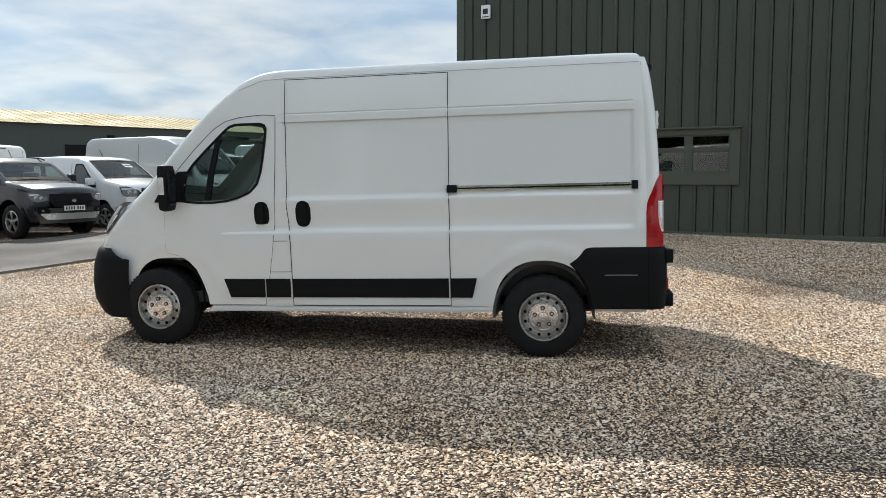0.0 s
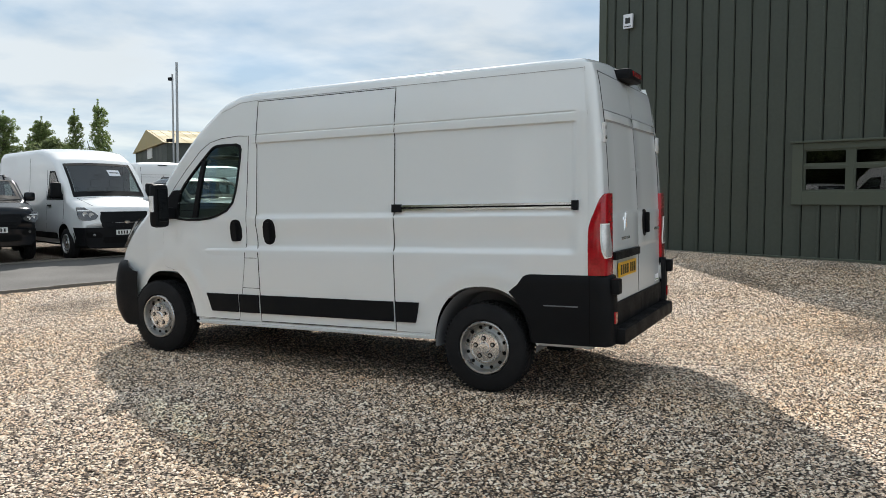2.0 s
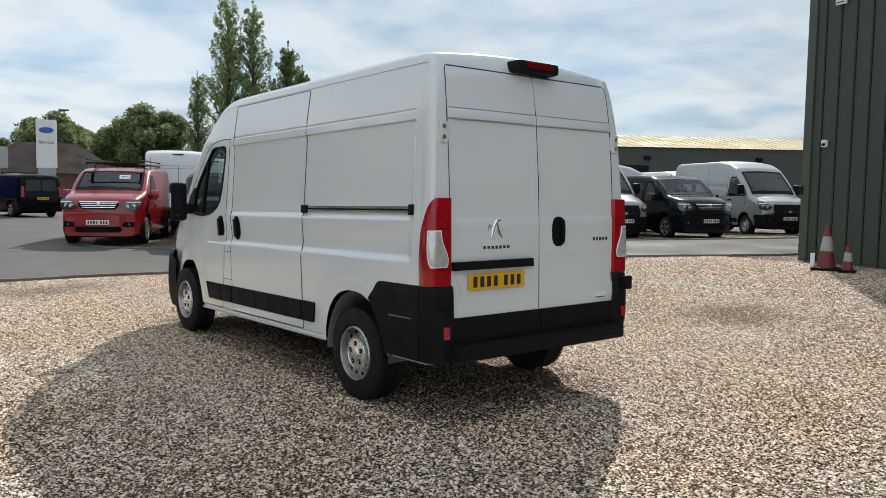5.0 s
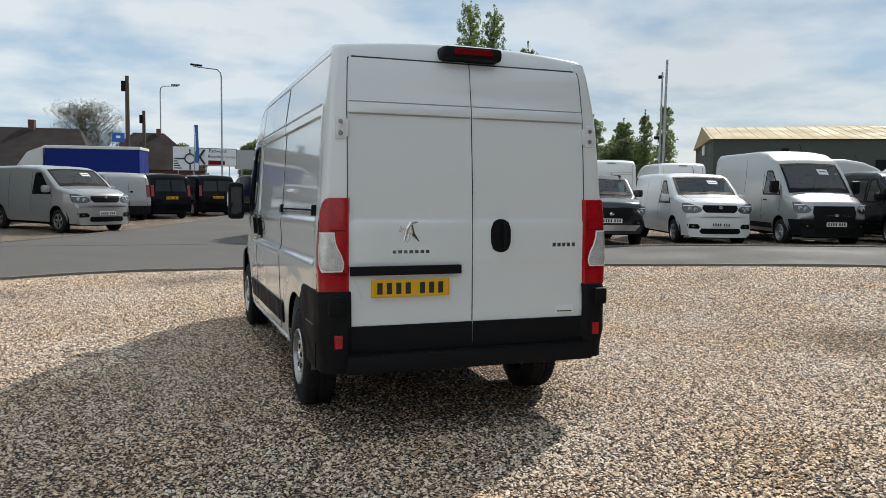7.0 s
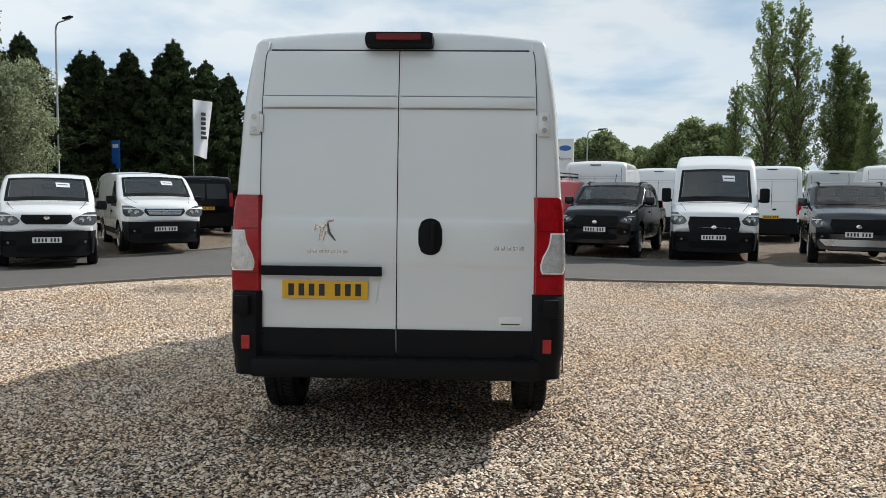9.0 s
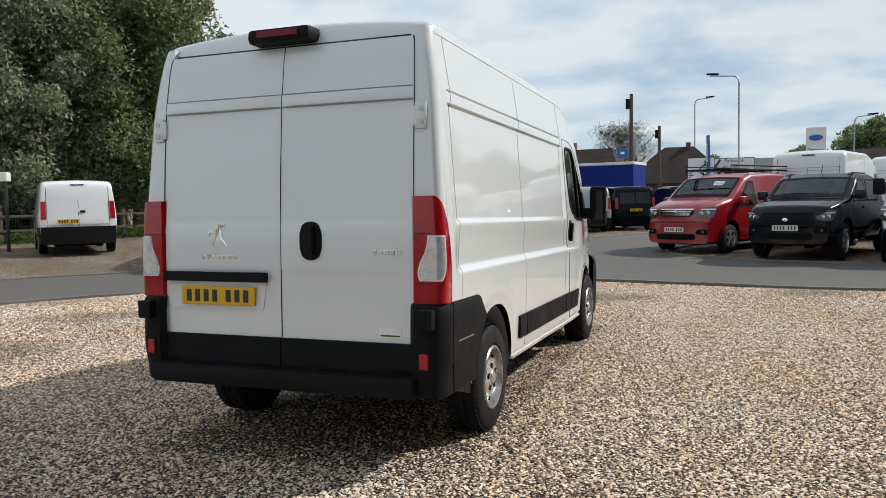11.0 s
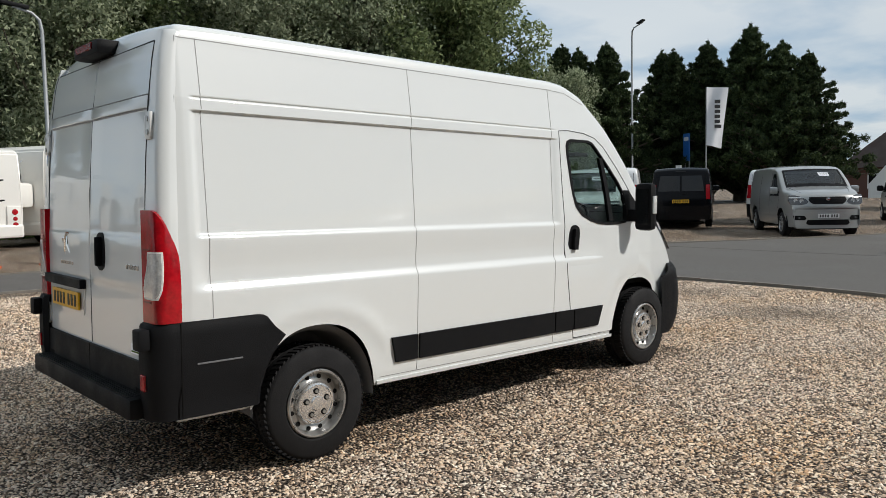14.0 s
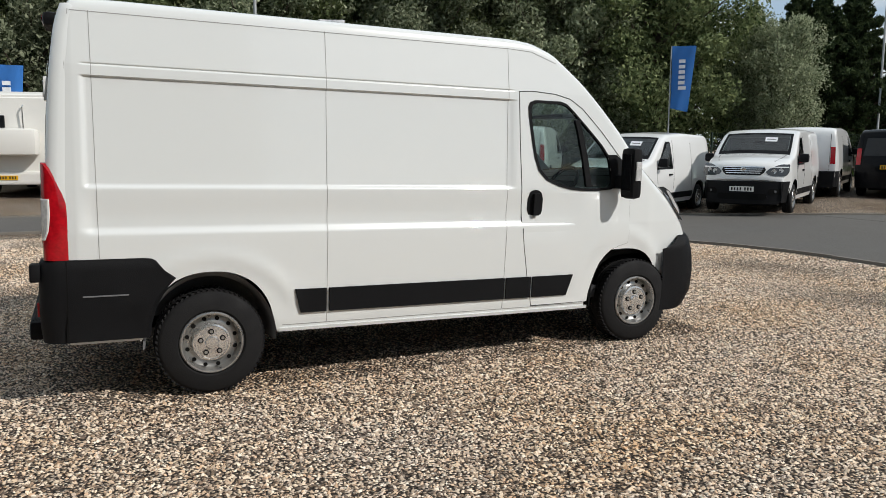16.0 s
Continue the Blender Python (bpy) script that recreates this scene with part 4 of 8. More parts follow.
for s in (1, -1):
    part("front_door", VAN_S.patch(FRONT_DOOR, s, 0.004, 14), M_white, CAR, smooth=40)
    rim = [(z, b) for z, a, b in FRONT_DOOR]
    line = [(b, z) for z, b in rim[::-1]] + [(2.425, 0.44)] + [(a, z) for z, a, b in FRONT_DOOR] + [(2.288, 1.7), (2.280, 2.09), (2.40, 2.098), (2.60, 2.085), (2.74, 2.055), (2.86, 1.985), (3.04, 1.82), (3.25, 1.60), (3.40, 1.45)]
    part("door_gap", VAN_S.ribbon(line, s, 0.0055, 0.002), M_gap, CAR)
    if s > 0:
        part("sliding_door", VAN_S.patch([(z, *SLIDE_U) for z in np.concatenate([np.arange(0.445, 1.06, 0.08), np.arange(1.06, 1.4, 0.02), np.arange(1.41, 2.0, 0.06), np.arange(2.01, 2.04, 0.004), np.arange(2.08, 2.112, 0.004), np.arange(2.12, 2.385, 0.05), [2.388]])], s, 0.004, 20), M_white, CAR, smooth=40)
        part("door_gap", VAN_S.ribbon([(2.165, 0.44), (2.168, 1.0), (2.195, 1.3), (2.195, 2.392), (0.77, 2.392), (0.77, 0.44), (2.165, 0.44)], s, 0.006, 0.003), M_gap, CAR)
        part("door_gap", VAN_S.ribbon([(2.34, 1.005), (2.185, 1.005)], s, 0.005), M_gap, CAR)
        part("door_gap", VAN_S.ribbon([(2.36, 0.735), (2.17, 0.735)], s, 0.005), M_gap, CAR)
    else:
        for line in ([(2.165, 0.44), (2.175, 1.0), (2.195, 2.41)], [(0.77, 0.44), (0.775, 2.41)], [(-0.66, 0.93), (-0.68, 2.41)]):
            part("panel_joint", VAN_S.ribbon(line, s, 0.0032, 0.0016, 0.012), M_joint_crease_shade, CAR)
    part("panel_joint", VAN_S.ribbon([(-0.80, 2.405), (2.2, 2.405), (2.4, 2.395), (2.62, 2.32)], s, 0.004, 0.0014, 0.02), M_joint_crease_shade, CAR)
    part("panel_joint", VAN_S.ribbon([(-0.84, 0.95), (-0.845, 1.5), (-0.82, 2.1), (-0.79, 2.42)], s, 0.0035, 0.0016, 0.012), M_joint_crease_shade, CAR)
    # black side rubbing strips, broken at the doors
    for u0, u1, a, b in ((2.42, 2.795, 0.0, -0.055), (2.185, 2.405, 0, 0), (0.785, 2.16, 0, 0), (0.545, 0.765, 0.04, 0)) if s > 0 else ((2.42, 2.795, 0.0, -0.055), (2.185, 2.405, 0, 0), (0.785, 2.17, 0, 0), (0.545, 0.765, 0.04, 0)):
        rows = [(0.512 + (0.163) * q, u0 + a * (1 - q), u1 + b * (1 - q)) for q in (0, 0.04, 0.5, 0.96, 1)]
        part("side_moulding", VAN_S.patch(rows, s, 0.016, 8, 0.01), M_plastic, CAR, "matt black plastic strip", smooth=30)
    part("sill_lip", VAN_S.patch([(0.388, 0.44, 2.96), (0.392, 0.44, 2.96), (0.408, 0.44, 2.96), (0.412, 0.44, 2.96)], s, 0.010, 20, 0.006), M_white, CAR, smooth=30)
    part("sill_joint", VAN_S.ribbon([(0.46, 0.432), (2.93, 0.432)], s, 0.004, 0.0016, 0.1), M_joint_crease_shade, CAR)
    # side window: black frame and two panes of glass
    def frame_rows(grow):
        c = (2.78, 1.68)
        return [(c[1] + (z - c[1]) * (1 + grow), c[0] + (a - c[0]) * (1 + grow), c[0] + (b - c[0]) * (1 + grow)) for z, a, b in WIN_ROWS]
    outer, inner = frame_rows(0.030), frame_rows(-0.030)
    bm = bmesh.new()
    def loop(rows, off):
        pts = [(a, z) for z, a, b in rows] + [(b, z) for z, a, b in rows[::-1]]
        return [VAN_S.on_side(u, z, s, off) for u, z in pts]
    lo, li = loop(outer, 0.006), loop(inner, 0.006)
    n = len(lo)
    vo, vi, vb = [bm.verts.new(p) for p in lo], [bm.verts.new(p) for p in li], [bm.verts.new(p - Vector((0, s * 0.03, 0))) for p in li]
    vd = [bm.verts.new(p - Vector((0, s * 0.012, 0))) for p in lo]
    for k in range(n):
        j = (k + 1) % n
        bm.faces.new((vo[k], vo[j], vi[j], vi[k])), bm.faces.new((vi[k], vi[j], vb[j], vb[k])), bm.faces.new((vd[k], vd[j], vo[j], vo[k]))
    part("window_frame", bm, M_plastic, CAR, smooth=30)
    part("quarter_bar", VAN_S.patch([(1.37, 2.90, 2.955), (1.6, 2.862, 2.912), (1.8, 2.815, 2.862), (1.895, 2.787, 2.832)], s, 0.007, 3, 0.02), M_plastic, CAR)
    part("side_glass", VAN_S.patch(frame_rows(-0.018), s, -0.008, 10, 0.002), M_glass, CAR, "clear side window glass", smooth=40)
    # handles
    for u, d in ((2.425, 1), (2.046, 1)) if s > 0 else ((2.425, 1),):
        h = part("door_handle", VAN_S.patch([(1.237 + 0.112 * q, u - 0.068 * math.sqrt(max(0.02, 1 - abs(q) ** 4)), u + 0.068 * math.sqrt(max(0.02, 1 - abs(q) ** 4))) for q in (-1, -0.93, -0.8, -0.4, 0, 0.4, 0.8, 0.93, 1)], s, 0.008, 6, 0.01), M_plastic, CAR, "black recessed handle", smooth=30)
        bm = VAN_S.patch([(1.237 + 0.085 * q, u - 0.024, u + 0.024) for q in (-1, -0.9, 0, 0.9, 1)], s, 0.036, 4, 0.02)
        part("grip", bm, M_plastic, h, smooth=30)
    # mirror
    mir = part("door_mirror", box(3.185, 3.28, s * 1.04 if s > 0 else -1.215, s * 1.215 if s > 0 else -1.04, 1.285, 1.69, 0.044), M_plastic, CAR, "black door mirror housing", smooth=50)
    part("mirror_arm", box(3.18, 3.27, s * 0.92 if s > 0 else -1.08, s * 1.08 if s > 0 else -0.92, 1.36, 1.47, 0.03), M_plastic, mir, smooth=50)
    part("indicator", box(3.208, 3.262, (1.208 if s > 0 else -1.221), (1.221 if s > 0 else -1.208), 1.43, 1.58, 0.005), M_lampclear, mir, "clear indicator lens")
    part("mirror_glass", box(3.178, 3.184, (1.07 if s > 0 else -1.185), (1.185 if s > 0 else -1.07), 1.34, 1.64), M_dglass, mir)
    part("mirror_corner", VAN_S.patch([(1.36, 3.13, 3.45), (1.46, 3.15, 3.39), (1.55, 3.14, 3.30), (1.63, 3.12, 3.20)], s, 0.009, 5), M_plastic, CAR, smooth=30)
    # wheels and arches
    for uc, v in ((3.45, 0.99), (0.0, 0.985)):
        bm = bmesh.new()
        pts = []
        for k in range(19):
            a = math.radians(-2 + 184 * k / 18)
            row = []
            for vv, rx, rz in ((0.60, 0.40, 0.425), (0.80, 0.40, 0.425), (0.90, 0.405, 0.432), (0.952, 0.415, 0.46), (0.968, 0.425, 0.472)):
                if uc > 1:
                    ca, sa = math.cos(a), math.sin(a)
                    row.append(Vector((3.475 + (rx + 0.012) * math.copysign(abs(ca) ** 0.69, ca), s * min(vv, 0.895), 0.42 + (rz - 0.042) * math.copysign(abs(sa) ** 0.69, sa))))
                else:
                    row.append(Vector((uc + rx * math.cos(a), s * vv, 0.345 + rz * math.sin(a))))
            pts.append(row)
        grid_faces(bm, pts)
        bm.faces.new([bm.verts.new(p[0]) for p in pts])
        part("wheel_arch_liner", bm, M_liner if uc < 1 else M_seam, CAR, "grey felt arch liner" if uc < 1 else "black arch liner", smooth=50)
        wheel_on(VAN, uc, s, s * v, R_W + TILT_K * uc, R_W, 0.225, 0.206, "steel", True)
    # headlamp
    hl = part("headlight", VAN_S.patch([(1.08, 3.985, 4.02), (1.11, 3.945, 4.03), (1.16, 3.895, 4.02), (1.21, 3.85, 3.985), (1.27, 3.80, 3.935), (1.33, 3.75, 3.875), (1.365, 3.72, 3.80)], s, 0.007, 8), M_headdark, CAR, "long dark clear headlight", smooth=40)
    part("lamp_strip", VAN_S.patch([(1.10, 4.0, 4.022), (1.17, 3.97, 4.0), (1.25, 3.90, 3.935), (1.33, 3.83, 3.865)], s, 0.010, 3, 0.003), M_lampclear, hl, "bright lamp strip", smooth=40)
    part("reflector", VAN_S.patch([(1.15, 3.925, 3.955), (1.18, 3.895, 3.955), (1.23, 3.865, 3.915), (1.26, 3.85, 3.875)], s, 0.010, 3, 0.003), M_chrome, hl, smooth=40)

# windscreen, dashboard, seats
part("windscreen", VAN_S.top_patch(2.66, 3.82, 0.93, 0.985, 0.004, 12, 14, 0.006), M_screen, CAR, "wide clear windscreen", smooth=40)
part("windscreen_border", VAN_S.top_patch(3.78, 3.87, 0.97, 0.97, 0.006, 12, 3), M_plastic, CAR, smooth=40)
part("dashboard", box(3.02, 3.55, -0.86, 0.86, 0.95, 1.34, 0.08), M_seat, CAR, smooth=50)
part("bulkhead", box(2.10, 2.14, -0.88, 0.88, 0.5, 2.35), M_seat, CAR)
# unseen lining and visors, added to block sun coming through the windscreen
part("sun_block_headliner", box(2.15, 2.86, -0.74, 0.74, 2.07, 2.11, 0.01), M_sun_block, CAR, "unseen grey roof lining added to block sun")
for v in (-0.42, 0.42):
    part("sun_block_visor", box(2.86, 3.04, v - 0.24, v + 0.24, 1.93, 1.96, 0.008, None), M_sun_block, CAR)
part("cab_floor", box(2.1, 3.6, -0.88, 0.88, 0.45, 0.55), M_seat, CAR)
for v in (-0.5, 0.28, 0.68):
    seat = part("seat", box(2.30, 2.80, v - 0.21, v + 0.21, 0.75, 0.95, 0.06), M_seat, CAR, "dark cloth seat", smooth=50)
    part("seat_back", box(2.22, 2.38, v - 0.21, v + 0.21, 0.92, 1.52, 0.06, None), M_seat, seat, smooth=50)
    part("headrest", box(2.20, 2.32, v - 0.13, v + 0.13, 1.55, 1.76, 0.05), M_seat, seat, smooth=50)
bm = bmesh.new()
ring = [(0.19 * math.cos(a), 0.19 * math.sin(a), 0) for a in np.linspace(0, 2 * math.pi, 25)]
tube(bm, ring, 0.015, 6)
add_box(bm, -0.06, 0.06, -0.19, 0.19, -0.02, 0.0, 0.008)
wheel = part("steering_wheel", bm, M_plastic, CAR, "black steering wheel", smooth=40)
wheel.matrix_basis = pose(2.98, -0.5, 1.36, 0, -55, 0)
# under side
part("underbody", box(-0.70, 4.0, -0.6, 0.6, 0.36, 0.50, 0.03), M_plastic, CAR)
part("sill_box", box(0.45, 2.95, -0.86, 0.86, 0.36, 0.44, 0.02), M_seam, CAR)
part("rear_axle", tube(bmesh.new(), [(0, -0.85, 0.34), (0, 0.85, 0.34)], 0.05), M_plastic, CAR)
part("silencer", tube(bmesh.new(), [(-0.45, -0.35, 0.40), (0.4, -0.35, 0.40)], 0.09, 12), M_plastic, CAR, smooth=50)

# front bumper: one moulding wrapping from arch to arch
bm = bmesh.new()
plan = [(0.0, 0.0), (0.02, 0.25), (0.055, 0.45), (0.10, 0.62), (0.155, 0.76), (0.22, 0.87), (0.29, 0.94), (0.37, 0.975), (0.44, 0.985)]
pts = []
for q in (0.0, 0.05, 0.25, 0.5, 0.75, 0.95, 1.0):
    row = []
    for back, v_ in plan + [(None, 0.988)]:
        zt = 0.97 - 0.12 * float(smooth01(((back if back is not None else 0.52) - 0.16) / 0.34))
        z = 0.32 + (zt - 0.32) * q
        un = float(np.interp(z, [0.30, 0.42, 0.62, 0.80, 0.98], [4.24, 4.36, 4.385, 4.365, 4.30]))
        if q in (0.0, 1.0):
            un -= 0.02
        row.append(Vector((un - back, v_, z)) if back is not None else Vector((3.812 + 0.02 * math.sin(3.0 * q), v_, z)))
    pts.append([Vector((p.x, -p.y, p.z)) for p in row[:0:-1]] + row)
grid_faces(bm, pts, (-0.10, 0, 0))
part("front_bumper", bm, M_plastic, CAR, "grey-black plastic front bumper", smooth=50)

# ---- rear of the van ----
def rear_u(z):
    return float(np.interp(z, [0.3, 1.45, 1.75, 2.06, 2.30, 2.36, 2.44], [-0.945, -0.937, -0.922, -0.90, -0.868, -0.855, -0.83]))


def rear_patch(rows, off=0.008, n=8, deep=0.01):
    bm = bmesh.new()
    pts = [[Vector((rear_u(z) - off + 0.012 * abs(a + (b - a) * k / n) ** 4, a + (b - a) * k / n, z)) for k in range(n + 1)] for z, a, b in rows]
    grid_faces(bm, pts, (off + deep, 0, 0))
    return bm


DZ = [0.545, 0.7, 0.9, 1.05, 1.07, 1.085, 1.10, 1.12, 1.3, 1.345, 1.36, 1.375, 1.39, 1.6, 1.75, 1.9, 2.02, 2.030, 2.034, 2.038, 2.044, 2.07, 2.098, 2.102, 2.106, 2.112, 2.2, 2.30, 2.355, 2.385]


def press(z):
    """Pressed steps across the rear doors."""
    return -0.006 * float(smooth01((z - 1.07) / 0.03)) + 0.010 * float(smooth01((z - 1.345) / 0.03)) - 0.014 * float(smooth01((z - 2.032) / 0.008)) + 0.010 * float(smooth01((z - 2.100) / 0.008))


def door_edge(z):
    return float(np.interp(z, [0.5, 1.0, 2.05, 2.25, 2.36, 2.39], [0.838, 0.836, 0.830, 0.823, 0.816, 0.806]))


for s in (1, -1):
    bm = bmesh.new()
    pts = []
    for z in DZ:
        e = door_edge(z) - 0.003
        pts.append([Vector((rear_u(z) - 0.012 + press(z) * (1 if 0.03 < q < 0.97 else 0.4) + 0.012 * (0.003 + (e - 0.003) * q) ** 4, s * (0.003 + (e - 0.003) * q), z)) for q in (0, 0.03, 0.06, 0.25, 0.5, 0.75, 0.94, 0.97, 1)])
    grid_faces(bm, pts, (0.03, 0, 0))
    d = part("rear_door", bm, M_white, CAR, "white windowless rear door, shut", smooth=30)
    part("lower_trim", rear_patch([(z, s * 0.005, s * 0.815) for z in (0.538, 0.545, 0.62, 0.695, 0.702)], 0.030, 6, 0.02), M_plastic, d, "black lower door trim")
    # creases pressed across the door, their shade drawn as grey strips
    for z, t in ((2.028, 0.006), (2.106, 0.004)):
        part("crease", rear_patch([(z, s * 0.012, s * (door_edge(z) - 0.012)), (z + t, s * 0.012, s * (door_edge(z) - 0.012))], 0.0145 if t > 0.005 else 0.0195, 6, 0.004), M_joint_crease_shade, d)
    # hinges
    for z, mat in ((1.94, M_white2), (0.80, M_white2)):
        h = part("hinge", box(rear_u(z) - 0.024, rear_u(z) - 0.002, s * 0.872 - 0.034, s * 0.872 + 0.034, z - 0.072, z + 0.072, 0.009), mat, d, "white hinge plate", smooth=40)
        part("hinge_arm", box(rear_u(z) - 0.021, rear_u(z) - 0.006, s * 0.832 - 0.012, s * 0.832 + 0.012, z - 0.055, z + 0.055, 0.006), mat, h, smooth=40)
        bm = bmesh.new()
        for dz in (-0.035, 0.035):
            bmesh.ops.create_cone(bm, cap_ends=True, segments=12, radius1=0.015, radius2=0.013, depth=0.012, matrix=Matrix.Translation((rear_u(z) - 0.023, s * 0.875, z + dz)) @ pose(0, 0, 0, 0, 90, 0))
        part("hinge_bolt", bm, M_steel, h)["kind"] = "stuff"
    # tail lamp wrapping the corner
    bm = bmesh.new()
    pts = []
    for z, uf in ((0.925, -0.846), (1.0, -0.846), (1.1, -0.846), (1.2, -0.847), (1.27, -0.852), (1.33, -0.866), (1.38, -0.884), (1.43, -0.908), (1.47, -0.932), (1.495, -0.952), (1.505, -0.962)):
        wz = VAN_S.half(-0.80, z)
        row = []
        a0 = math.asin(min(0.98, max(0.0, (-0.913 - uf) / 0.052)))
        row.append(Vector((max(uf, -0.913) if a0 > 0 else uf, s * (wz + 0.004 - 0.052 + 0.052 * math.cos(a0)), z)))
        row[0].x = uf
        for q in np.linspace(0.0, 1.0, 7):
            a = a0 + (math.pi / 2 - a0) * q
            row.append(Vector((-0.913 - 0.052 * math.sin(a), s * (wz + 0.004 - 0.052 + 0.052 * math.cos(a)), z)))
        if a0 > 0:
            row[1] = row[0].lerp(row[2], 0.5)
        row.append(Vector((-0.967, s * 0.838, z)))
        pts.append(row)
    grid_faces(bm, pts, (0.03, -s * 0.02, 0))
    lamp = part("tail_lamp", bm, M_lampred, CAR, "red tail lamp with a clear lower lens", smooth=40)
    for nm, grow, lift, mat, lab in (("lens_frame", 0.008, 0.0, M_platew, "white lens border"), ("reversing_lens", 0.0, 0.002, M_lampclear, "clear lens over a silver reflector")):
        bm = bmesh.new()
        pts = []
        for k, (z, u_side, v_in) in enumerate(((1.055, -0.960, 0.882), (1.07, -0.952, 0.873), (1.10, -0.942, 0.870), (1.15, -0.936, 0.885), (1.20, -0.933, 0.912), (1.24, -0.933, 0.924), (1.285, -0.934, 0.930))):
            z += grow * (-1 if k == 0 else 1 if k == 6 else 0)
            u_side += grow
            wz = VAN_S.half(-0.80, z)
            a0 = math.asin(max(0.0, (-0.913 - u_side) / 0.052))
            row = [Vector((u_side, s * (wz + 0.007 + lift - 0.052 + 0.052 * math.cos(a0)), z))]
            for q in np.linspace(0.1, 1.0, 6):
                a = a0 + (math.pi / 2 - a0) * q
                row.append(Vector((-0.913 - (0.055 + lift) * math.sin(a), s * (wz - 0.048 + (0.055 + lift) * math.cos(a)), z)))
            row.append(Vector((-0.970 - lift, s * (v_in - grow), z)))
            pts.append(row)
        grid_faces(bm, pts, (0.01, -s * 0.006, 0))
        part(nm, bm, mat, lamp, lab, smooth=40)
    for z in (1.03, 1.30):
        bm = bmesh.new()
        grid_faces(bm, [[Vector((-0.9705, s * (0.846 + 0.10 * q), zz)) for q in (0, 0.5, 1)] for zz in (z, z + 0.006)], (0.004, 0, 0))
        part("lamp_rib", bm, M_lampdark, lamp, "dark red dividing line")
    # corner bumper, wrapping forward to the wheel arch
    bm = bmesh.new()
    pts = []
    for z, uf, ur in ((0.415, -0.405, -0.985), (0.50, -0.395, -0.995), (0.60, -0.37, -1.0), (0.685, -0.325, -1.0), (0.74, -0.28, -1.0), (0.785, -0.236, -0.998), (0.79, -0.234, -0.998), (0.85, -0.298, -0.996), (0.905, -0.345, -0.992), (0.919, -0.362, -0.985), (0.925, -0.40, -0.97)):
        inn = 0.0 if z > 0.5 else 0.02
        w = 1.018 - inn - (0.008 if z > 0.915 else 0)
        row = [Vector((uf + (-0.88 - uf) * q, s * w, z)) for q in np.linspace(0, 1, 8)]
        for q in np.linspace(0.15, 1, 6):
            a = q * math.pi / 2
            row.append(Vector((-0.88 - (ur * -1 - 0.88) * math.sin(a), s * (w - 0.10 + 0.10 * math.cos(a)), z)))
        row.append(Vector((ur, s * 0.845, z)))
        pts.append(row)
    grid_faces(bm, pts, (0.03, -s * 0.03, 0))
    bump = part("corner_bumper", bm, M_plastic, CAR, "black plastic corner bumper", smooth=35)
    part("bumper_stop", box(-1.045, -0.985, s * 0.925 - 0.045, s * 0.925 + 0.045, 0.79, 0.90, 0.012), M_plastic, bump, smooth=40)
    part("reflector", box(-1.010, -0.995, s * 0.905 - 0.026, s * 0.905 + 0.026, 0.575, 0.66, 0.004), M_lampred, bump, "small red reflector")
    part("bumper_crease", box(-0.76, -0.50, s * 1.018 - 0.004, s * 1.018 + 0.004, 0.694, 0.703, 0.002), M_liner, bump, "moulded crease")
    part("bumper_joint", box(-0.846, -0.841, s * 1.017 - 0.003, s * 1.017 + 0.003, 0.43, 0.918), M_seam, bump)
    part("lower_skirt", box(-0.84, -0.42, s * 0.90 - 0.04, s * 0.90 + 0.04, 0.385, 0.43, 0.01), M_white2, CAR, "bare white lower sill")
# step bumper across the rear
part("rear_step", box(-1.06, -0.90, -0.86, 0.86, 0.415, 0.53, 0.022), M_plastic, CAR, "black plastic rear step", smooth=40)
bm = bmesh.new()
for k in range(6):
    add_box(bm, -1.045 + k * 0.018, -1.037 + k * 0.018, -0.80, 0.80, 0.528, 0.534)
part("step_grip", bm, M_plastic, CAR)["kind"] = "stuff"
part("rear_valance", box(-0.97, -0.90, -0.845, 0.845, 0.50, 0.56), M_seam, CAR)
part("door_gap", rear_patch([(z, -0.003, 0.003) for z in (0.71, 1.0, 1.6, 2.1, 2.39)], 0.014, 1), M_seam, CAR)
bm = bmesh.new()
for s in (1, -1):
    pts = [[Vector((rear_u(z) - 0.009, s * (door_edge(z) + d_), z)) for d_ in (-0.003, 0.002)] for z in DZ]
    grid_faces(bm, pts, (0.02, 0, 0))
pts = [[Vector((rear_u(2.39) - 0.008 + d_ * 0.4, v, 2.386 + d_)) for d_ in (0, 0.010)] for v in np.linspace(-0.785, 0.785, 9)]
grid_faces(bm, pts, (0.02, 0, 0))
part("door_gap", bm, M_gap, CAR)
# rear pillar skins filling beside the doors
for s in (1, -1):
    bm = bmesh.new()
    pts = []
    for z in (0.92, 1.2, 1.5, 1.75, 2.0, 2.15, 2.28, 2.36, 2.40, 2.43, 2.445):
        wz = min(VAN_S.half(-0.80, z), VAN_S.side(-0.80, z) + 0.004)
        e = door_edge(z) + 0.002
        row = []
        for q in np.linspace(0, 1, 8):
            a = q * math.pi / 2
            row.append(Vector((rear_u(z) + 0.065 - 0.068 * math.sin(a), s * (wz - 0.045 + 0.046 * math.cos(a)), z)))
        row.append(Vector((rear_u(z) - 0.006, s * min(e, wz - 0.046), z)))
        pts.append(row)
    grid_faces(bm, pts, (0.05, -s * 0.01, 0))
    part("rear_pillar", bm, M_white, CAR, smooth=50)
# plate, trim bar, handle, brake lamp, badges
part("number_plate_recess", rear_patch([(0.855, 0.13, 0.73), (0.87, 0.12, 0.745), (1.02, 0.10, 0.80), (1.03, 0.10, 0.80)], 0.0165, 6, 0.012), M_white, CAR, smooth=40)
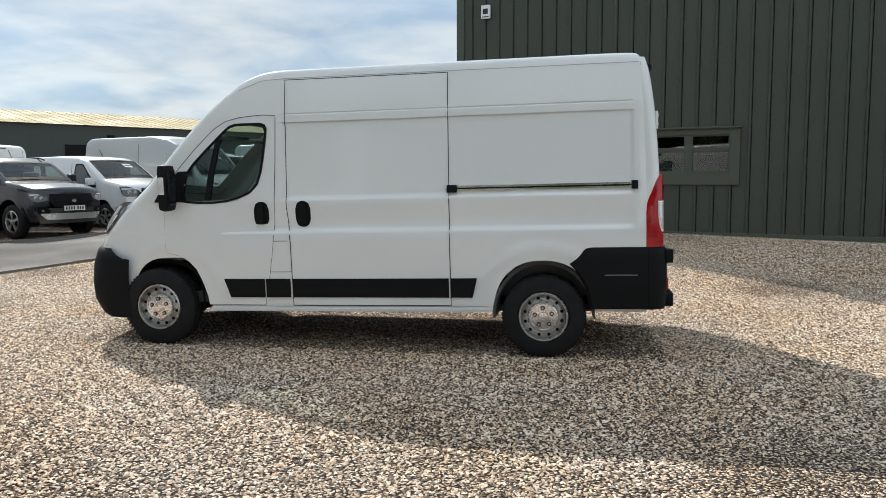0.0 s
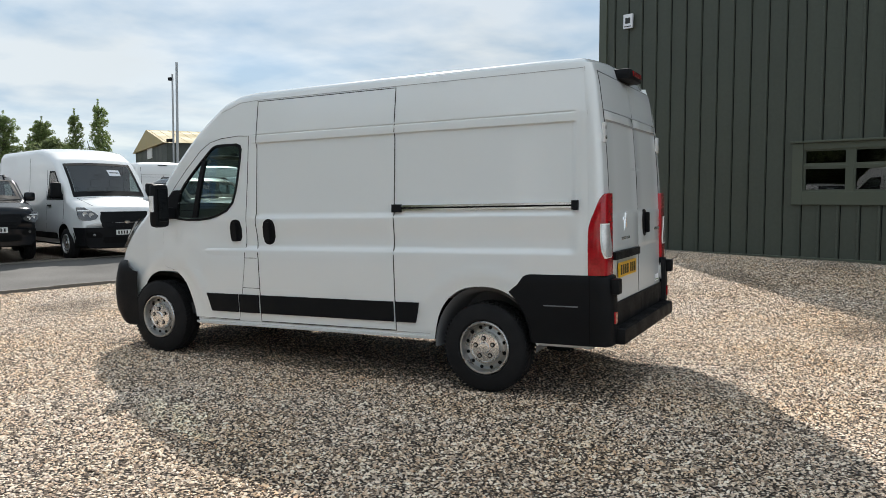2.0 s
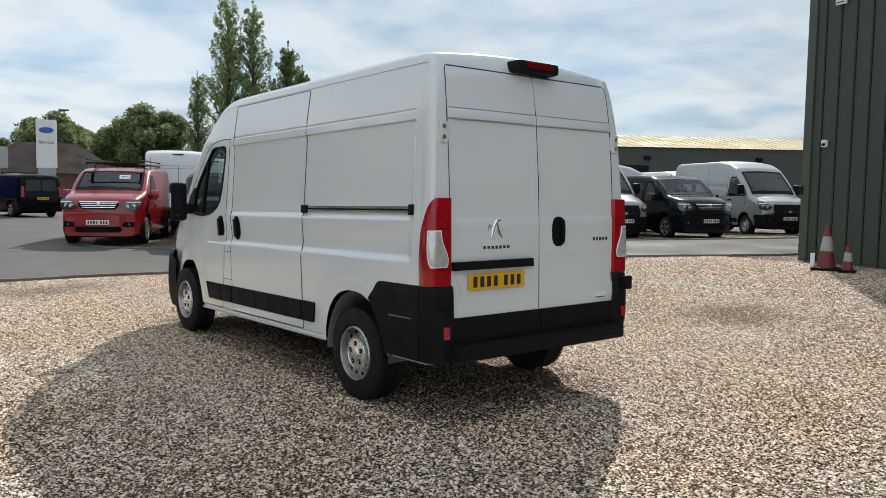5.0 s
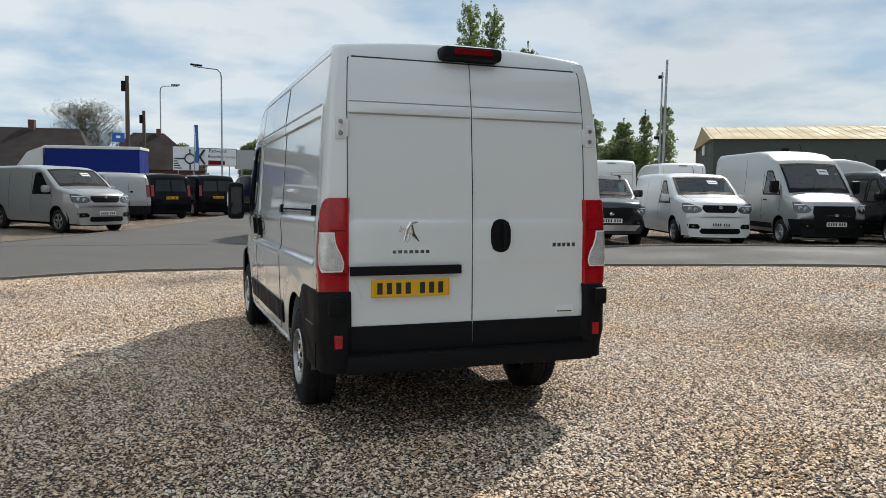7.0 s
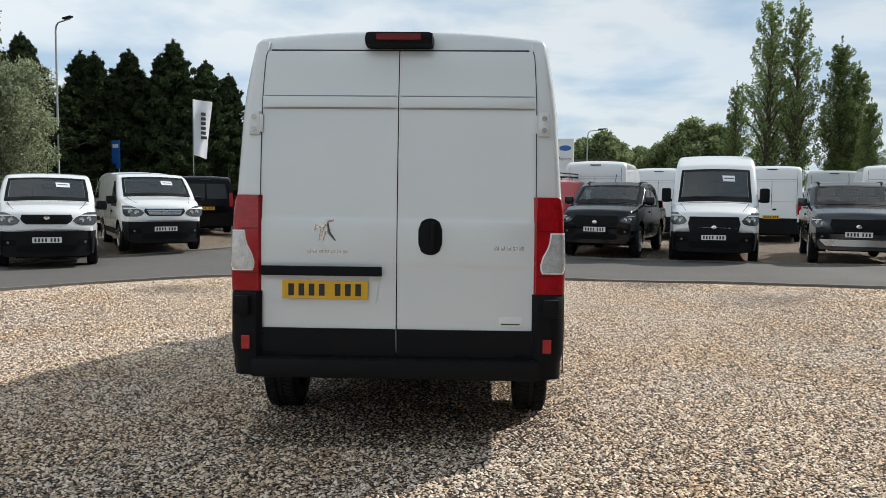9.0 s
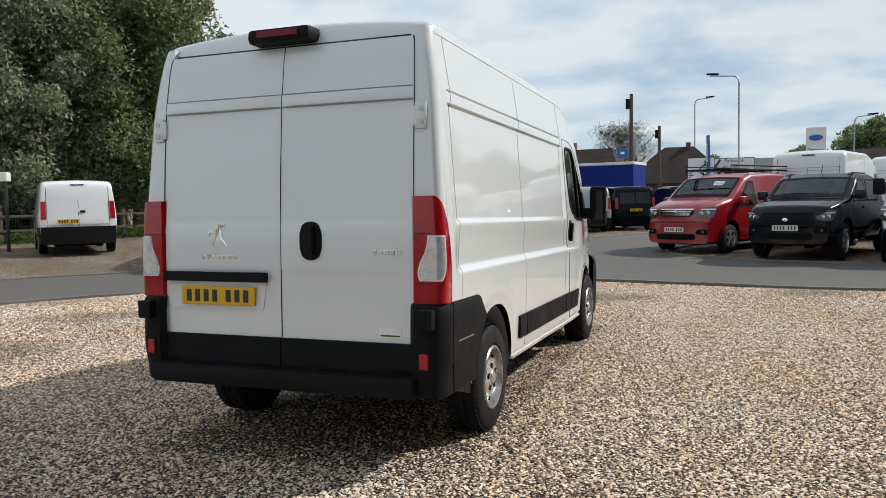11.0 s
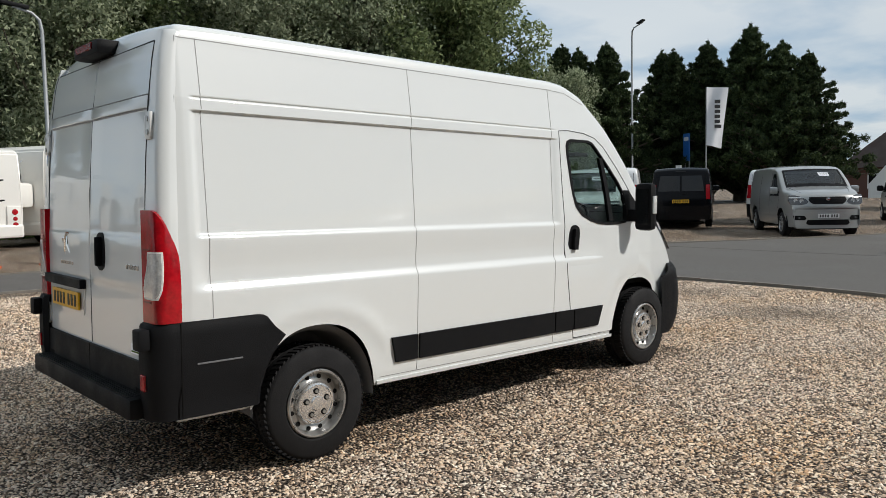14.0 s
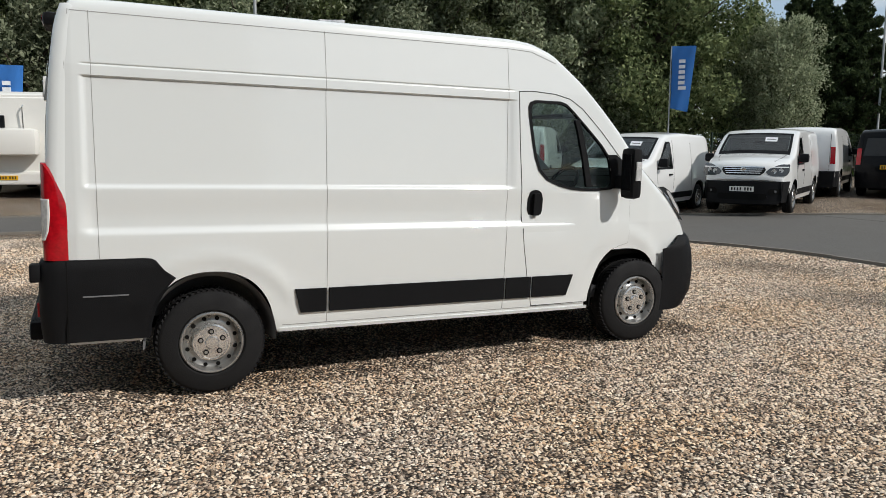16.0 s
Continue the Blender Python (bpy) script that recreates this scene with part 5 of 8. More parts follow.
plate_on(CAR, pose(rear_u(0.94) - 0.030, 0.43, 0.937, 0, 0, -90), True, 0.52)
part("plate_lamp_bar", rear_patch([(z, 0.09, 0.82) for z in (1.022, 1.03, 1.07, 1.078)], 0.05, 4, 0.03), M_plastic, CAR, "black plastic bar over the number plate")
rows = [(1.263 + 0.11 * q, -0.201 - 0.072 * math.sqrt(max(0.03, 1 - abs(q) ** 4)), -0.201 + 0.072 * math.sqrt(max(0.03, 1 - abs(q) ** 4))) for q in (-1, -0.94, -0.8, -0.4, 0, 0.4, 0.8, 0.94, 1)]
hnd = part("rear_handle", rear_patch(rows, 0.022, 6, 0.01), M_plastic, CAR, "black recessed rear handle", smooth=30)
part("grip", box(rear_u(1.26) - 0.06, rear_u(1.26) - 0.02, -0.232, -0.205, 1.18, 1.35, 0.012), M_plastic, hnd, smooth=40)
bl = part("brake_lamp", box(-0.948, -0.78, -0.208, 0.208, 2.402, 2.490, 0.034), M_plastic, CAR, "black housing of the high brake lamp", smooth=50)
part("lens", box(-0.955, -0.94, -0.135, 0.135, 2.432, 2.472, 0.004), M_lampdark, bl, "dark red lens")
bm = bmesh.new()
for k in range(7):
    add_box(bm, rear_u(1.16) - 0.019, rear_u(1.16) - 0.010, 0.535 - k * 0.037 - 0.013, 0.535 - k * 0.037 + 0.013, 1.155, 1.178, 0.002)
part("badge_marking", bm, M_chrome, CAR, "small chrome badge")["kind"] = "stuff"
bm = bmesh.new()
for k in range(5):
    add_box(bm, rear_u(1.2) - 0.019, rear_u(1.2) - 0.010, -0.60 - k * 0.037 - 0.013, -0.60 - k * 0.037 + 0.013, 1.185, 1.212, 0.002)
part("badge_marking", bm, M_chrome, CAR, "small chrome badge")["kind"] = "stuff"
bm = bmesh.new()
for p in ([(0.47, 1.25), (0.45, 1.33), (0.42, 1.37), (0.38, 1.375)], [(0.45, 1.33), (0.49, 1.34), (0.50, 1.31)], [(0.42, 1.36), (0.41, 1.30), (0.37, 1.25)], [(0.43, 1.31), (0.45, 1.24)]):
    tube(bm, [(rear_u(1.3) - 0.013, a, b - 0.02) for a, b in p], [0.008] + [0.014] * (len(p) - 2) + [0.006], 6)
part("emblem", bm, M_chrome, CAR, "small chrome emblem")
st_ = part("sticker", rear_patch([(0.728, -0.755, -0.62), (0.785, -0.755, -0.62)], 0.0145, 2, 0.001), M_paper, CAR, "small white sticker")
part("print_marking", rear_patch([(0.737, -0.745, -0.63), (0.745, -0.745, -0.63)], 0.016, 2, 0.001), M_grass, st_)
# side rail of the sliding door
bm = VAN_S.patch([(1.405, -0.72, 0.775), (1.412, -0.72, 0.775), (1.438, -0.72, 0.775), (1.448, -0.72, 0.775)], 1, 0.014, 10, 0.01)
rail = part("door_rail", bm, M_chrome, CAR, "bright metal sliding door rail", smooth=20)
part("rail_slot", VAN_S.patch([(1.419, -0.72, 0.70), (1.431, -0.72, 0.70)], 1, 0.0155, 8, 0.003), M_seam, rail)
part("rail_end", VAN_S.patch([(1.39, -0.765, -0.715), (1.46, -0.765, -0.715)], 1, 0.03, 3, 0.02), M_plastic, rail)
part("rail_end", VAN_S.patch([(1.385, 0.70, 0.785), (1.455, 0.70, 0.785)], 1, 0.024, 3, 0.02), M_plastic, rail)

# ---- parked vehicles ----
KINDS = {
    "mid": dict(L=4.96, w=0.955, sill=0.30, R=0.335, belt=1.08, wtop=1.70, cowl=0.98, wst=1.72, pillar=(1.22, 1.80), door_end=2.18, edge=0.10, roof=1.92,
                top=[(0, 0.62), (0.02, 0.92), (0.08, 1.08), (0.22, 1.16), (0.5, 1.23), (0.9, 1.29), (1.0, 1.32), (1.72, 1.80), (2.05, 1.89), (3.0, 1.93), (4.6, 1.90), (4.82, 1.80), (4.90, 1.2), (4.96, 0.65)],
                grille=(0.88, 1.06, 0.47), lamp=(0.86, 1.12, 0.47, 0.92), low=0.74, wheels=(0.93, 4.00)),
    "high": dict(L=5.9, w=1.0, sill=0.34, R=0.345, belt=1.32, wtop=1.98, cowl=0.80, wst=1.60, pillar=(1.05, 1.62), door_end=2.05, edge=0.13, roof=2.55,
                 top=[(0, 0.70), (0.03, 0.95), (0.12, 1.14), (0.5, 1.28), (0.78, 1.36), (1.5, 2.06), (1.75, 2.28), (2.2, 2.46), (2.8, 2.55), (5.5, 2.54), (5.72, 2.42), (5.82, 1.3), (5.9, 0.7)],
                 grille=(0.62, 1.06, 0.56), lamp=(0.88, 1.17, 0.58, 0.95), low=0.72, wheels=(0.98, 4.65)),
    "pickup": dict(L=5.36, w=0.93, sill=0.42, R=0.39, belt=1.20, wtop=1.68, cowl=1.22, wst=1.92, pillar=(1.42, 1.92), door_end=2.42, edge=0.10, roof=1.86,
                   top=[(0, 0.75), (0.03, 1.00), (0.12, 1.12), (0.6, 1.22), (1.2, 1.28), (1.92, 1.73), (2.25, 1.83), (3.0, 1.83), (3.5, 1.74), (3.82, 1.22), (3.88, 1.19), (5.2, 1.18), (5.33, 1.05), (5.36, 0.6)],
                   grille=(0.72, 1.00, 0.55), lamp=(0.84, 1.05, 0.57, 0.90), low=0.70, wheels=(0.92, 4.15)),
    "small": dict(L=4.4, w=0.92, sill=0.28, R=0.31, belt=1.02, wtop=1.58, cowl=0.98, wst=1.62, pillar=(1.2, 1.65), door_end=2.05, edge=0.11, roof=1.83,
                  top=[(0, 0.60), (0.03, 0.85), (0.15, 0.98), (0.6, 1.08), (0.98, 1.16), (1.6, 1.66), (1.95, 1.79), (3.0, 1.84), (4.1, 1.80), (4.28, 1.65), (4.36, 1.0), (4.4, 0.6)],
                  grille=(0.78, 0.90, 0.42), lamp=(0.80, 0.96, 0.42, 0.82), low=0.60, wheels=(0.88, 3.65)),
}
SHELLS = {}
for key, K in KINDS.items():
    L = K["L"]
    tops = [(L / 2 - d, z) for d, z in K["top"][::-1]]
    belt, w = K["belt"], K["w"]
    SHELLS[key] = Shell(tops, [(K["sill"], w * 0.95), (0.55, w * 0.985), (0.85, w), (belt, w * 0.985), (belt + 0.35, w * 0.945), (K["roof"], w * (0.90 if key == "high" else 0.87))], K["sill"],
                        [(L / 2 - d, K["R"] + 0.02, K["R"] + 0.085, K["R"] + 0.085) for d in K["wheels"]], nose=(L / 2 - 1.4, 0.30), tail=(-L / 2 + 0.6, 0.05), edge=K["edge"], crown=0.03,
                        taper=[(-L / 2, 0.95), (-L / 2 + 0.3, 1), (L / 2 - 1.3, 1), (L / 2 - 0.5, 0.97), (L / 2, 0.88)], blur=0.05, flare=[(L / 2 - d, K["R"], K["R"] + 0.16, 0.06, 0.012) for d in K["wheels"]])


def nose_u(S, z):
    us = S.us[S.us > S.u1 - 1.3]
    tops = np.array([S.top(u) for u in us])
    return float(np.interp(-z, -tops, us)) if z > S.top(S.u1) else S.u1


def end_patch(S, rows, off, front=True, n=10, deep=0.02):
    """A panel on the nose or the tail; rows of (z, v from, v to)."""
    bm = bmesh.new()
    pts = []
    for z, a, b in rows:
        u = nose_u(S, z) if front else float(np.interp(z, [S.top(q) for q in S.us[S.us < S.u0 + 0.5]], S.us[S.us < S.u0 + 0.5])) if z > S.top(S.u0) else S.u0
        pts.append([S.warp(u, a + (b - a) * k / n, z) + Vector((off if front else -off, 0, 0)) for k in range(n + 1)])
    grid_faces(bm, pts, (-off - deep if front else off + deep, 0, 0))
    return bm


BODY_CACHE = {}


def vehicle(name, key, paint, x, y, heading, label, category, group="", face="front", bumper=M_plastic, rims="alloy", grille_bar=None, glazed=False, rear_glass=False, sticker=False, yellow=None, rails=False, rear_seat_window=False, skid=False):
    """One parked vehicle with its front (or rear) plate at x, y."""
    K, S = KINDS[key], SHELLS[key]
    L, w, half = K["L"], K["w"], K["L"] / 2
    th = radians(heading)
    sgn = -1 if face == "front" else 1
    cx, cy = x + sgn * math.cos(th) * half, y + sgn * math.sin(th) * half
    car = thing(name, pose(cx, cy, float(height(cx, cy)) + 0.0, 0, 0, heading), label, category, group)
    U = lambda d: half - d
    a0, a1 = K["pillar"]
    z0, z1 = K["belt"] + 0.03, K["wtop"]
    door_rows = [(z0 + (z1 - z0) * q, U(K["door_end"] - 0.10 * q), U(a0 + (a1 - a0) * q)) for q in (0, 0.05, 0.2, 0.5, 0.8, 0.95, 1)]
    back_rows = [(z0 + (z1 - z0) * q, U(K["door_end"] + 0.98 - 0.18 * q), U(K["door_end"] + 0.10 - 0.04 * q)) for q in (0, 0.2, 0.5, 0.8, 1)]
    us, ue = U(K["wst"]), U(K["cowl"] + 0.06)
    outline = lambda rows: [(a + 0.02, z) for z, a, b in rows] + [(b - 0.02, z) for z, a, b in rows[::-1]]
    polys = [outline(door_rows)] + ([outline(back_rows)] if rear_seat_window else [])

    def hole(x, y, z, where):
        if where == "side":
            return any(in_poly((x, z), p) for p in polys)
        u = x + S.nose[1] * float(smooth01((x - S.nose[0]) / (S.u1 - S.nose[0]))) * min(1.2, abs(y)) ** 2.5
        return us + 0.02 < u < ue - 0.02 and abs(y) < 0.915 * S.side(u, S.top(u))

    if glazed:
        st_ = sorted(set([round(v, 3) for v in list(np.linspace(S.u0, S.u0 + 0.3, 8)) + list(np.arange(S.u0 + 0.3, U(K["door_end"] + 1.0), 0.12)) + list(np.arange(U(K["door_end"] + 1.0), U(K["cowl"] - 0.05), 0.036)) + list(np.arange(U(K["cowl"] - 0.05), S.u1, 0.06)) + list(np.linspace(S.u1 - 0.12, S.u1, 6))]))
        hs_ = [round(v, 3) for v in list(np.linspace(K["sill"], K["belt"], 9)) + list(np.arange(K["belt"] + 0.03, K["wtop"] + 0.04, 0.034)) + list(np.linspace(K["wtop"] + 0.06, K["roof"], 4))]
        part("body", S.build(st_, hs_, hole, 18), paint, car, smooth=40)
        # cab: dashboard, seats, wheel and bulkhead
        zd = S.top(ue) - 0.07
        part("dashboard", box(U(K["cowl"] + 0.72), U(K["cowl"] + 0.10), -w * 0.82, w * 0.82, zd - 0.35, zd, 0.06), M_seat, car, "black dashboard", smooth=50)
        rows_of_seats = [K["door_end"] - 0.18] + ([K["door_end"] + 0.72] if rear_seat_window else [])
        for d in rows_of_seats:
            for v in ((-0.42, 0.42) if key != "high" else (-0.5, 0.1, 0.55)):
                seat = part("seat", box(U(d + 0.12), U(d - 0.06), v - 0.22, v + 0.22, 0.7, K["belt"] + 0.30, 0.05), M_seat, car, "dark cloth seat", smooth=50)
                part("headrest", box(U(d + 0.12), U(d + 0.02), v - 0.13, v + 0.13, K["belt"] + 0.32, K["belt"] + 0.50, 0.04), M_seat, seat, smooth=50)
        part("bulkhead", box(U(rows_of_seats[-1] + 0.26), U(rows_of_seats[-1] + 0.22), -w * 0.86, w * 0.86, K["sill"] + 0.1, K["wtop"] + (0.02 if key != "high" else 0.35)), M_seat if key != "pickup" else M_seam, car)
        part("cab_floor", box(U(rows_of_seats[-1] + 0.2), U(K["cowl"]), -w * 0.86, w * 0.86, K["sill"] + 0.12, K["sill"] + 0.18), M_seam, car)
        bm = bmesh.new()
        tube(bm, [(0.18 * math.cos(a), 0.18 * math.sin(a), 0) for a in np.linspace(0, 2 * math.pi, 17)], 0.015, 5)
        part("steering_wheel", bm, M_plastic, car).matrix_basis = pose(U(K["cowl"] + 0.80), -0.42, zd + 0.02, 0, -60, 0)
        part("windscreen", S.top_patch(us, ue, 0.955, 0.975, 0.004, 10, 8, 0.003), M_screen, car, "wide clear windscreen", smooth=40)
        for ua, ub in ((us - 0.02, us + 0.045), (ue - 0.07, ue + 0.05)):
            part("windscreen_border", S.top_patch(ua, ub, 0.965, 0.975, 0.007, 10, 3, 0.004), M_plastic, car, smooth=40)
        for sd in (1, -1):
            bm = bmesh.new()
            grid_faces(bm, [[S.on_top(us + (ue - us) * j / 10, sd * f, 0.0065) for f in (0.90, 0.94, 0.974)] for j in range(11)], (-0.002, 0, -0.004))
            part("windscreen_border", bm, M_plastic, car, smooth=40)
        part("interior_mirror", box(us + 0.10, us + 0.13, -0.11, 0.11, K["wtop"] - 0.12, K["wtop"] - 0.05, 0.012), M_plastic, car)
    else:
        if key not in BODY_CACHE:
            st_ = sorted(set([round(v, 3) for v in list(np.linspace(S.u0, S.u0 + 0.3, 10)) + list(np.arange(S.u0 + 0.3, S.u1, 0.09)) + list(np.linspace(S.u1 - 0.15, S.u1, 6))]))
            BODY_CACHE[key] = (st_, [round(v, 3) for v in np.linspace(K["sill"], K["roof"], 18)])
        part("body", S.build(*BODY_CACHE[key], None, 8), paint, car, smooth=40)
        part("windscreen", S.top_patch(us, ue, 0.90, 0.97, 0.006, 8, 8), M_dglass, car, "dark reflecting windscreen", smooth=40)
    # bonnet shut lines
    for line in [[(U(K["cowl"] - 0.03), f) for f in np.linspace(-0.9, 0.9, 9)]] + [[(U(d), sd * f) for d, f in ((K["cowl"] - 0.03, 0.9), (0.55, 0.84), (0.25, 0.78))] for sd in (1, -1)]:
        bm = bmesh.new()
        pts = [S.on_top(u, f, 0.003) for u, f in line]
        side = [(pts[min(k + 1, len(pts) - 1)] - pts[max(k - 1, 0)]).cross(Vector((0.3, 0, 1))).normalized() * 0.005 for k in range(len(pts))]
        grid_faces(bm, [[p - q, p + q] for p, q in zip(pts, side)], (0, 0, -0.006))
        part("bonnet_gap", bm, M_gap, car)
    if sticker:
        p = S.on_top(U(K["wst"] - 0.16), 0.55, 0.012)
        q = S.on_top(U(K["wst"] - 0.30), 0.55, 0.012)
        pr = S.on_top(U(K["wst"] - 0.16), 0.20, 0.012)
        qr = S.on_top(U(K["wst"] - 0.30), 0.22, 0.012)
        bm = bmesh.new()
        grid_faces(bm, [[pr, p], [qr, q]], (-0.004, 0, -0.006))
        stick = part("price_sticker", bm, M_paper, car, "white price sticker")
        bm = bmesh.new()
        f = lambda a, b: pr + (p - pr) * a + (qr - pr) * b + Vector((0.003, 0, 0.004))
        grid_faces(bm, [[f(0.12, 0.42), f(0.88, 0.42)], [f(0.12, 0.58), f(0.88, 0.58)]], (-0.002, 0, -0.002))
        part("print_marking", bm, M_ink, stick)
    pane = M_screen if glazed else M_dglass
    for s in (1, -1):
        for rows in [door_rows] + ([back_rows] if rear_seat_window else []):
            part("side_window", S.patch(rows, s, 0.004 if glazed else 0.006, 6, 0.003), pane, car, "dark side window", smooth=40)
            if glazed:
                edge = [(a + 0.012, z) for z, a, b in rows] + [(b - 0.012, z) for z, a, b in rows[::-1]]
                part("window_seal", S.ribbon(edge + edge[:1], s, 0.038, 0.006, 0.12), M_plastic, car)
        zl = K["sill"] + 0.12
        wl = K["wheels"]
        top_gap = [(U(K["door_end"] + 0.06), zl), (U(K["door_end"] + 0.06), K["wtop"] + 0.05)]
        part("door_gap", S.ribbon(top_gap, s, 0.010, 0.002, 0.2), M_seam, car)
        part("door_gap", S.ribbon([(U(a0 - 0.02), K["belt"]), (U(a0 + 0.03), zl + 0.35)], s, 0.010, 0.002, 0.2), M_seam, car)
        if key in ("mid", "high", "small"):
            part("door_gap", S.ribbon([(U(K["door_end"] + 1.25), zl), (U(K["door_end"] + 1.25), K["roof"] - 0.22)], s, 0.009, 0.002, 0.2), M_seam, car)
            part("side_moulding", S.patch([(K["sill"] + 0.10, U(wl[1] - K["R"] - 0.13), U(wl[0] + K["R"] + 0.13)), (K["sill"] + 0.24, U(wl[1] - K["R"] - 0.13), U(wl[0] + K["R"] + 0.13))], s, 0.01, 10), M_plastic if bumper is M_plastic else paint, car)
        h = part("door_handle", S.patch([(K["belt"] - 0.14, U(K["door_end"] - 0.06), U(K["door_end"] - 0.26)), (K["belt"] - 0.10, U(K["door_end"] - 0.06), U(K["door_end"] - 0.26))], s, 0.025, 2, 0.02), bumper if bumper is M_plastic else paint, car)
        mz = K["belt"] + 0.13
        tall = 0.34 if key == "high" else 0.20
        m0, m1 = (w * 0.99, w + 0.21)
        mir = part("door_mirror", box(U(a0 + 0.17), U(a0 + 0.02), s * m0 if s > 0 else -m1, s * m1 if s > 0 else -m0, mz - 0.06, mz + tall - 0.06, 0.055), M_plastic if bumper is M_plastic or key == "high" else paint, car, smooth=50)
        part("mirror_arm", box(U(a0 + 0.14), U(a0 + 0.05), s * w * 0.90 if s > 0 else -w * 1.03, s * w * 1.03 if s > 0 else -w * 0.90, mz - 0.04, mz + 0.02, 0.02), M_plastic, mir, smooth=50)
        part("mirror_glass", box(U(a0 + 0.178), U(a0 + 0.171), s * (m0 + 0.03) if s > 0 else -(m1 - 0.03), s * (m1 - 0.03) if s > 0 else -(m0 + 0.03), mz - 0.03, mz + tall - 0.09), M_dglass, mir)
        for d in wl:
            wheel_on(car, U(d), s, s * (w * 0.985), K["R"], K["R"], 0.21, K["R"] * 0.64, rims)
            bm = bmesh.new()
            rr = K["R"] + 0.09
            pts = [[Vector((U(d) + rr * math.cos(a), s * vv, K["R"] + 0.02 + rr * math.sin(a))) for vv in (w * 0.62, w * 0.95)] for a in np.linspace(-0.25, math.pi + 0.25, 10)]
            grid_faces(bm, pts)
            bm.faces.new([bm.verts.new(p[0]) for p in pts])
            part("wheel_arch_liner", bm, M_seam, car)
        # lamps: dark housing swept round the corner, bright bowls and a lit strip above
        lz0, lz1, v0, v1 = K["lamp"]
        dz = lz1 - lz0
        hl = part("headlight", end_patch(S, [(lz0, s * (v0 + 0.16), s * v1 * 0.93), (lz0 + 0.03, s * (v0 + 0.05), s * v1 * 0.97), (lz0 + dz * 0.35, s * v0, s * v1), (lz0 + dz * 0.6, s * (v0 + 0.06), s * v1), (lz1 - 0.03, s * (v0 + 0.20), s * v1), (lz1, s * (v1 - 0.16), s * v1 * 0.985)], 0.012, True, 8), M_headdark, car, "clear headlight", smooth=40)
        for q, hgt, rad in ((0.36, 0.40, 0.20), (0.66, 0.48, 0.19)):
            vc, zc = v0 + (v1 - v0) * q, lz0 + dz * hgt
            u_ = S.warp(nose_u(S, zc), vc, zc).x
            bowl = part("reflector", lathe([(dz * rad, 0.0), (dz * rad * 0.95, 0.012), (dz * rad * 0.7, 0.006), (dz * rad * 0.3, 0.004), (dz * rad * 0.28, 0.014), (0.005, 0.018)], 14), M_lampclear, hl, "bright lamp bowl", smooth=40)
            bowl.matrix_basis = Matrix.Translation((u_ + 0.010, s * vc, zc)) @ pose(0, 0, 0, 0, 0, -90 + s * 28 * q)
        part("lamp_strip", end_patch(S, [(lz0 + dz * 0.70, s * (v0 + 0.13), s * v1 * 0.99), (lz0 + dz * 0.80, s * (v0 + 0.17), s * v1 * 0.99)], 0.016, True, 6, 0.004), M_lampclear, hl, smooth=40)
        tz0, tz1 = (0.92, 1.38) if key != "high" else (0.95, 1.45)
        part("tail_lamp", end_patch(S, [(tz0, s * w * 0.80, s * w * 0.93), (tz1, s * w * 0.79, s * w * 0.91)], 0.02, False, 3, 0.12), M_lampred, car, "red tail lamp")
        bmx = S.patch([(K["sill"] - 0.03, U(wl[0] - K["R"] - 0.10), U(0.16)), (K["sill"] + 0.12, U(wl[0] - K["R"] - 0.10), U(0.12)), (K["low"], U(wl[0] - K["R"] - 0.03), U(0.13))], s, 0.010, 6)
        part("front_bumper", bmx, bumper, car, smooth=50)
        part("rear_bumper", S.patch([(K["sill"] - 0.02, U(L - 0.02), U(wl[1] + K["R"] + 0.10)), (K["low"] - 0.02, U(L - 0.03), U(wl[1] + K["R"] + 0.08))], s, 0.010, 6), bumper, car, smooth=50)
        fz = K["sill"] + 0.16
        fog = part("fog_lamp", end_patch(S, [(fz, s * 0.56, s * 0.80), (fz + 0.05, s * 0.53, s * 0.82), (fz + 0.12, s * 0.58, s * 0.83)], 0.030, True, 4), M_seam, car, "black fog lamp recess")
        fu = S.warp(nose_u(S, fz + 0.06), 0.69, fz + 0.06).x
        part("lens", lathe([(0.030, 0.0), (0.027, 0.010), (0.01, 0.013)], 12), M_headlight, fog).matrix_basis = Matrix.Translation((fu + 0.026, s * 0.69, fz + 0.06)) @ pose(0, 0, 0, 0, 0, -90 + s * 20)
    low = K["low"]
    if skid:
        part("skid_plate", end_patch(S, [(K["sill"] + 0.02, -0.62, 0.62), (K["sill"] + 0.12, -0.72, 0.72), (K["sill"] + 0.16, -0.74, 0.74)], 0.040, True, 8), M_alloy, car, "silver skid plate", smooth=40)
    part("front_bumper", end_patch(S, [(K["sill"] - 0.06, -w * 0.78, w * 0.78), (K["sill"] + 0.05, -w * 0.86, w * 0.86), (low - 0.08, -w * 0.87, w * 0.87), (low, -w * 0.84, w * 0.84)], 0.022, True, 14, 0.12), bumper, car, smooth=50)
    part("rear_bumper", end_patch(S, [(K["sill"] - 0.03, -w * 0.9, w * 0.9), (low - 0.06, -w * 0.93, w * 0.93), (low - 0.02, -w * 0.92, w * 0.92)], 0.045, False, 10, 0.12), bumper, car, smooth=50)
    part("air_intake", end_patch(S, [(K["sill"] + 0.03, -0.48, 0.48), (K["sill"] + 0.08, -0.54, 0.54), (K["sill"] + 0.17, -0.50, 0.50)], 0.030, True, 6), M_seam, car, "black air intake")
    g0, g1, gv = K["grille"]
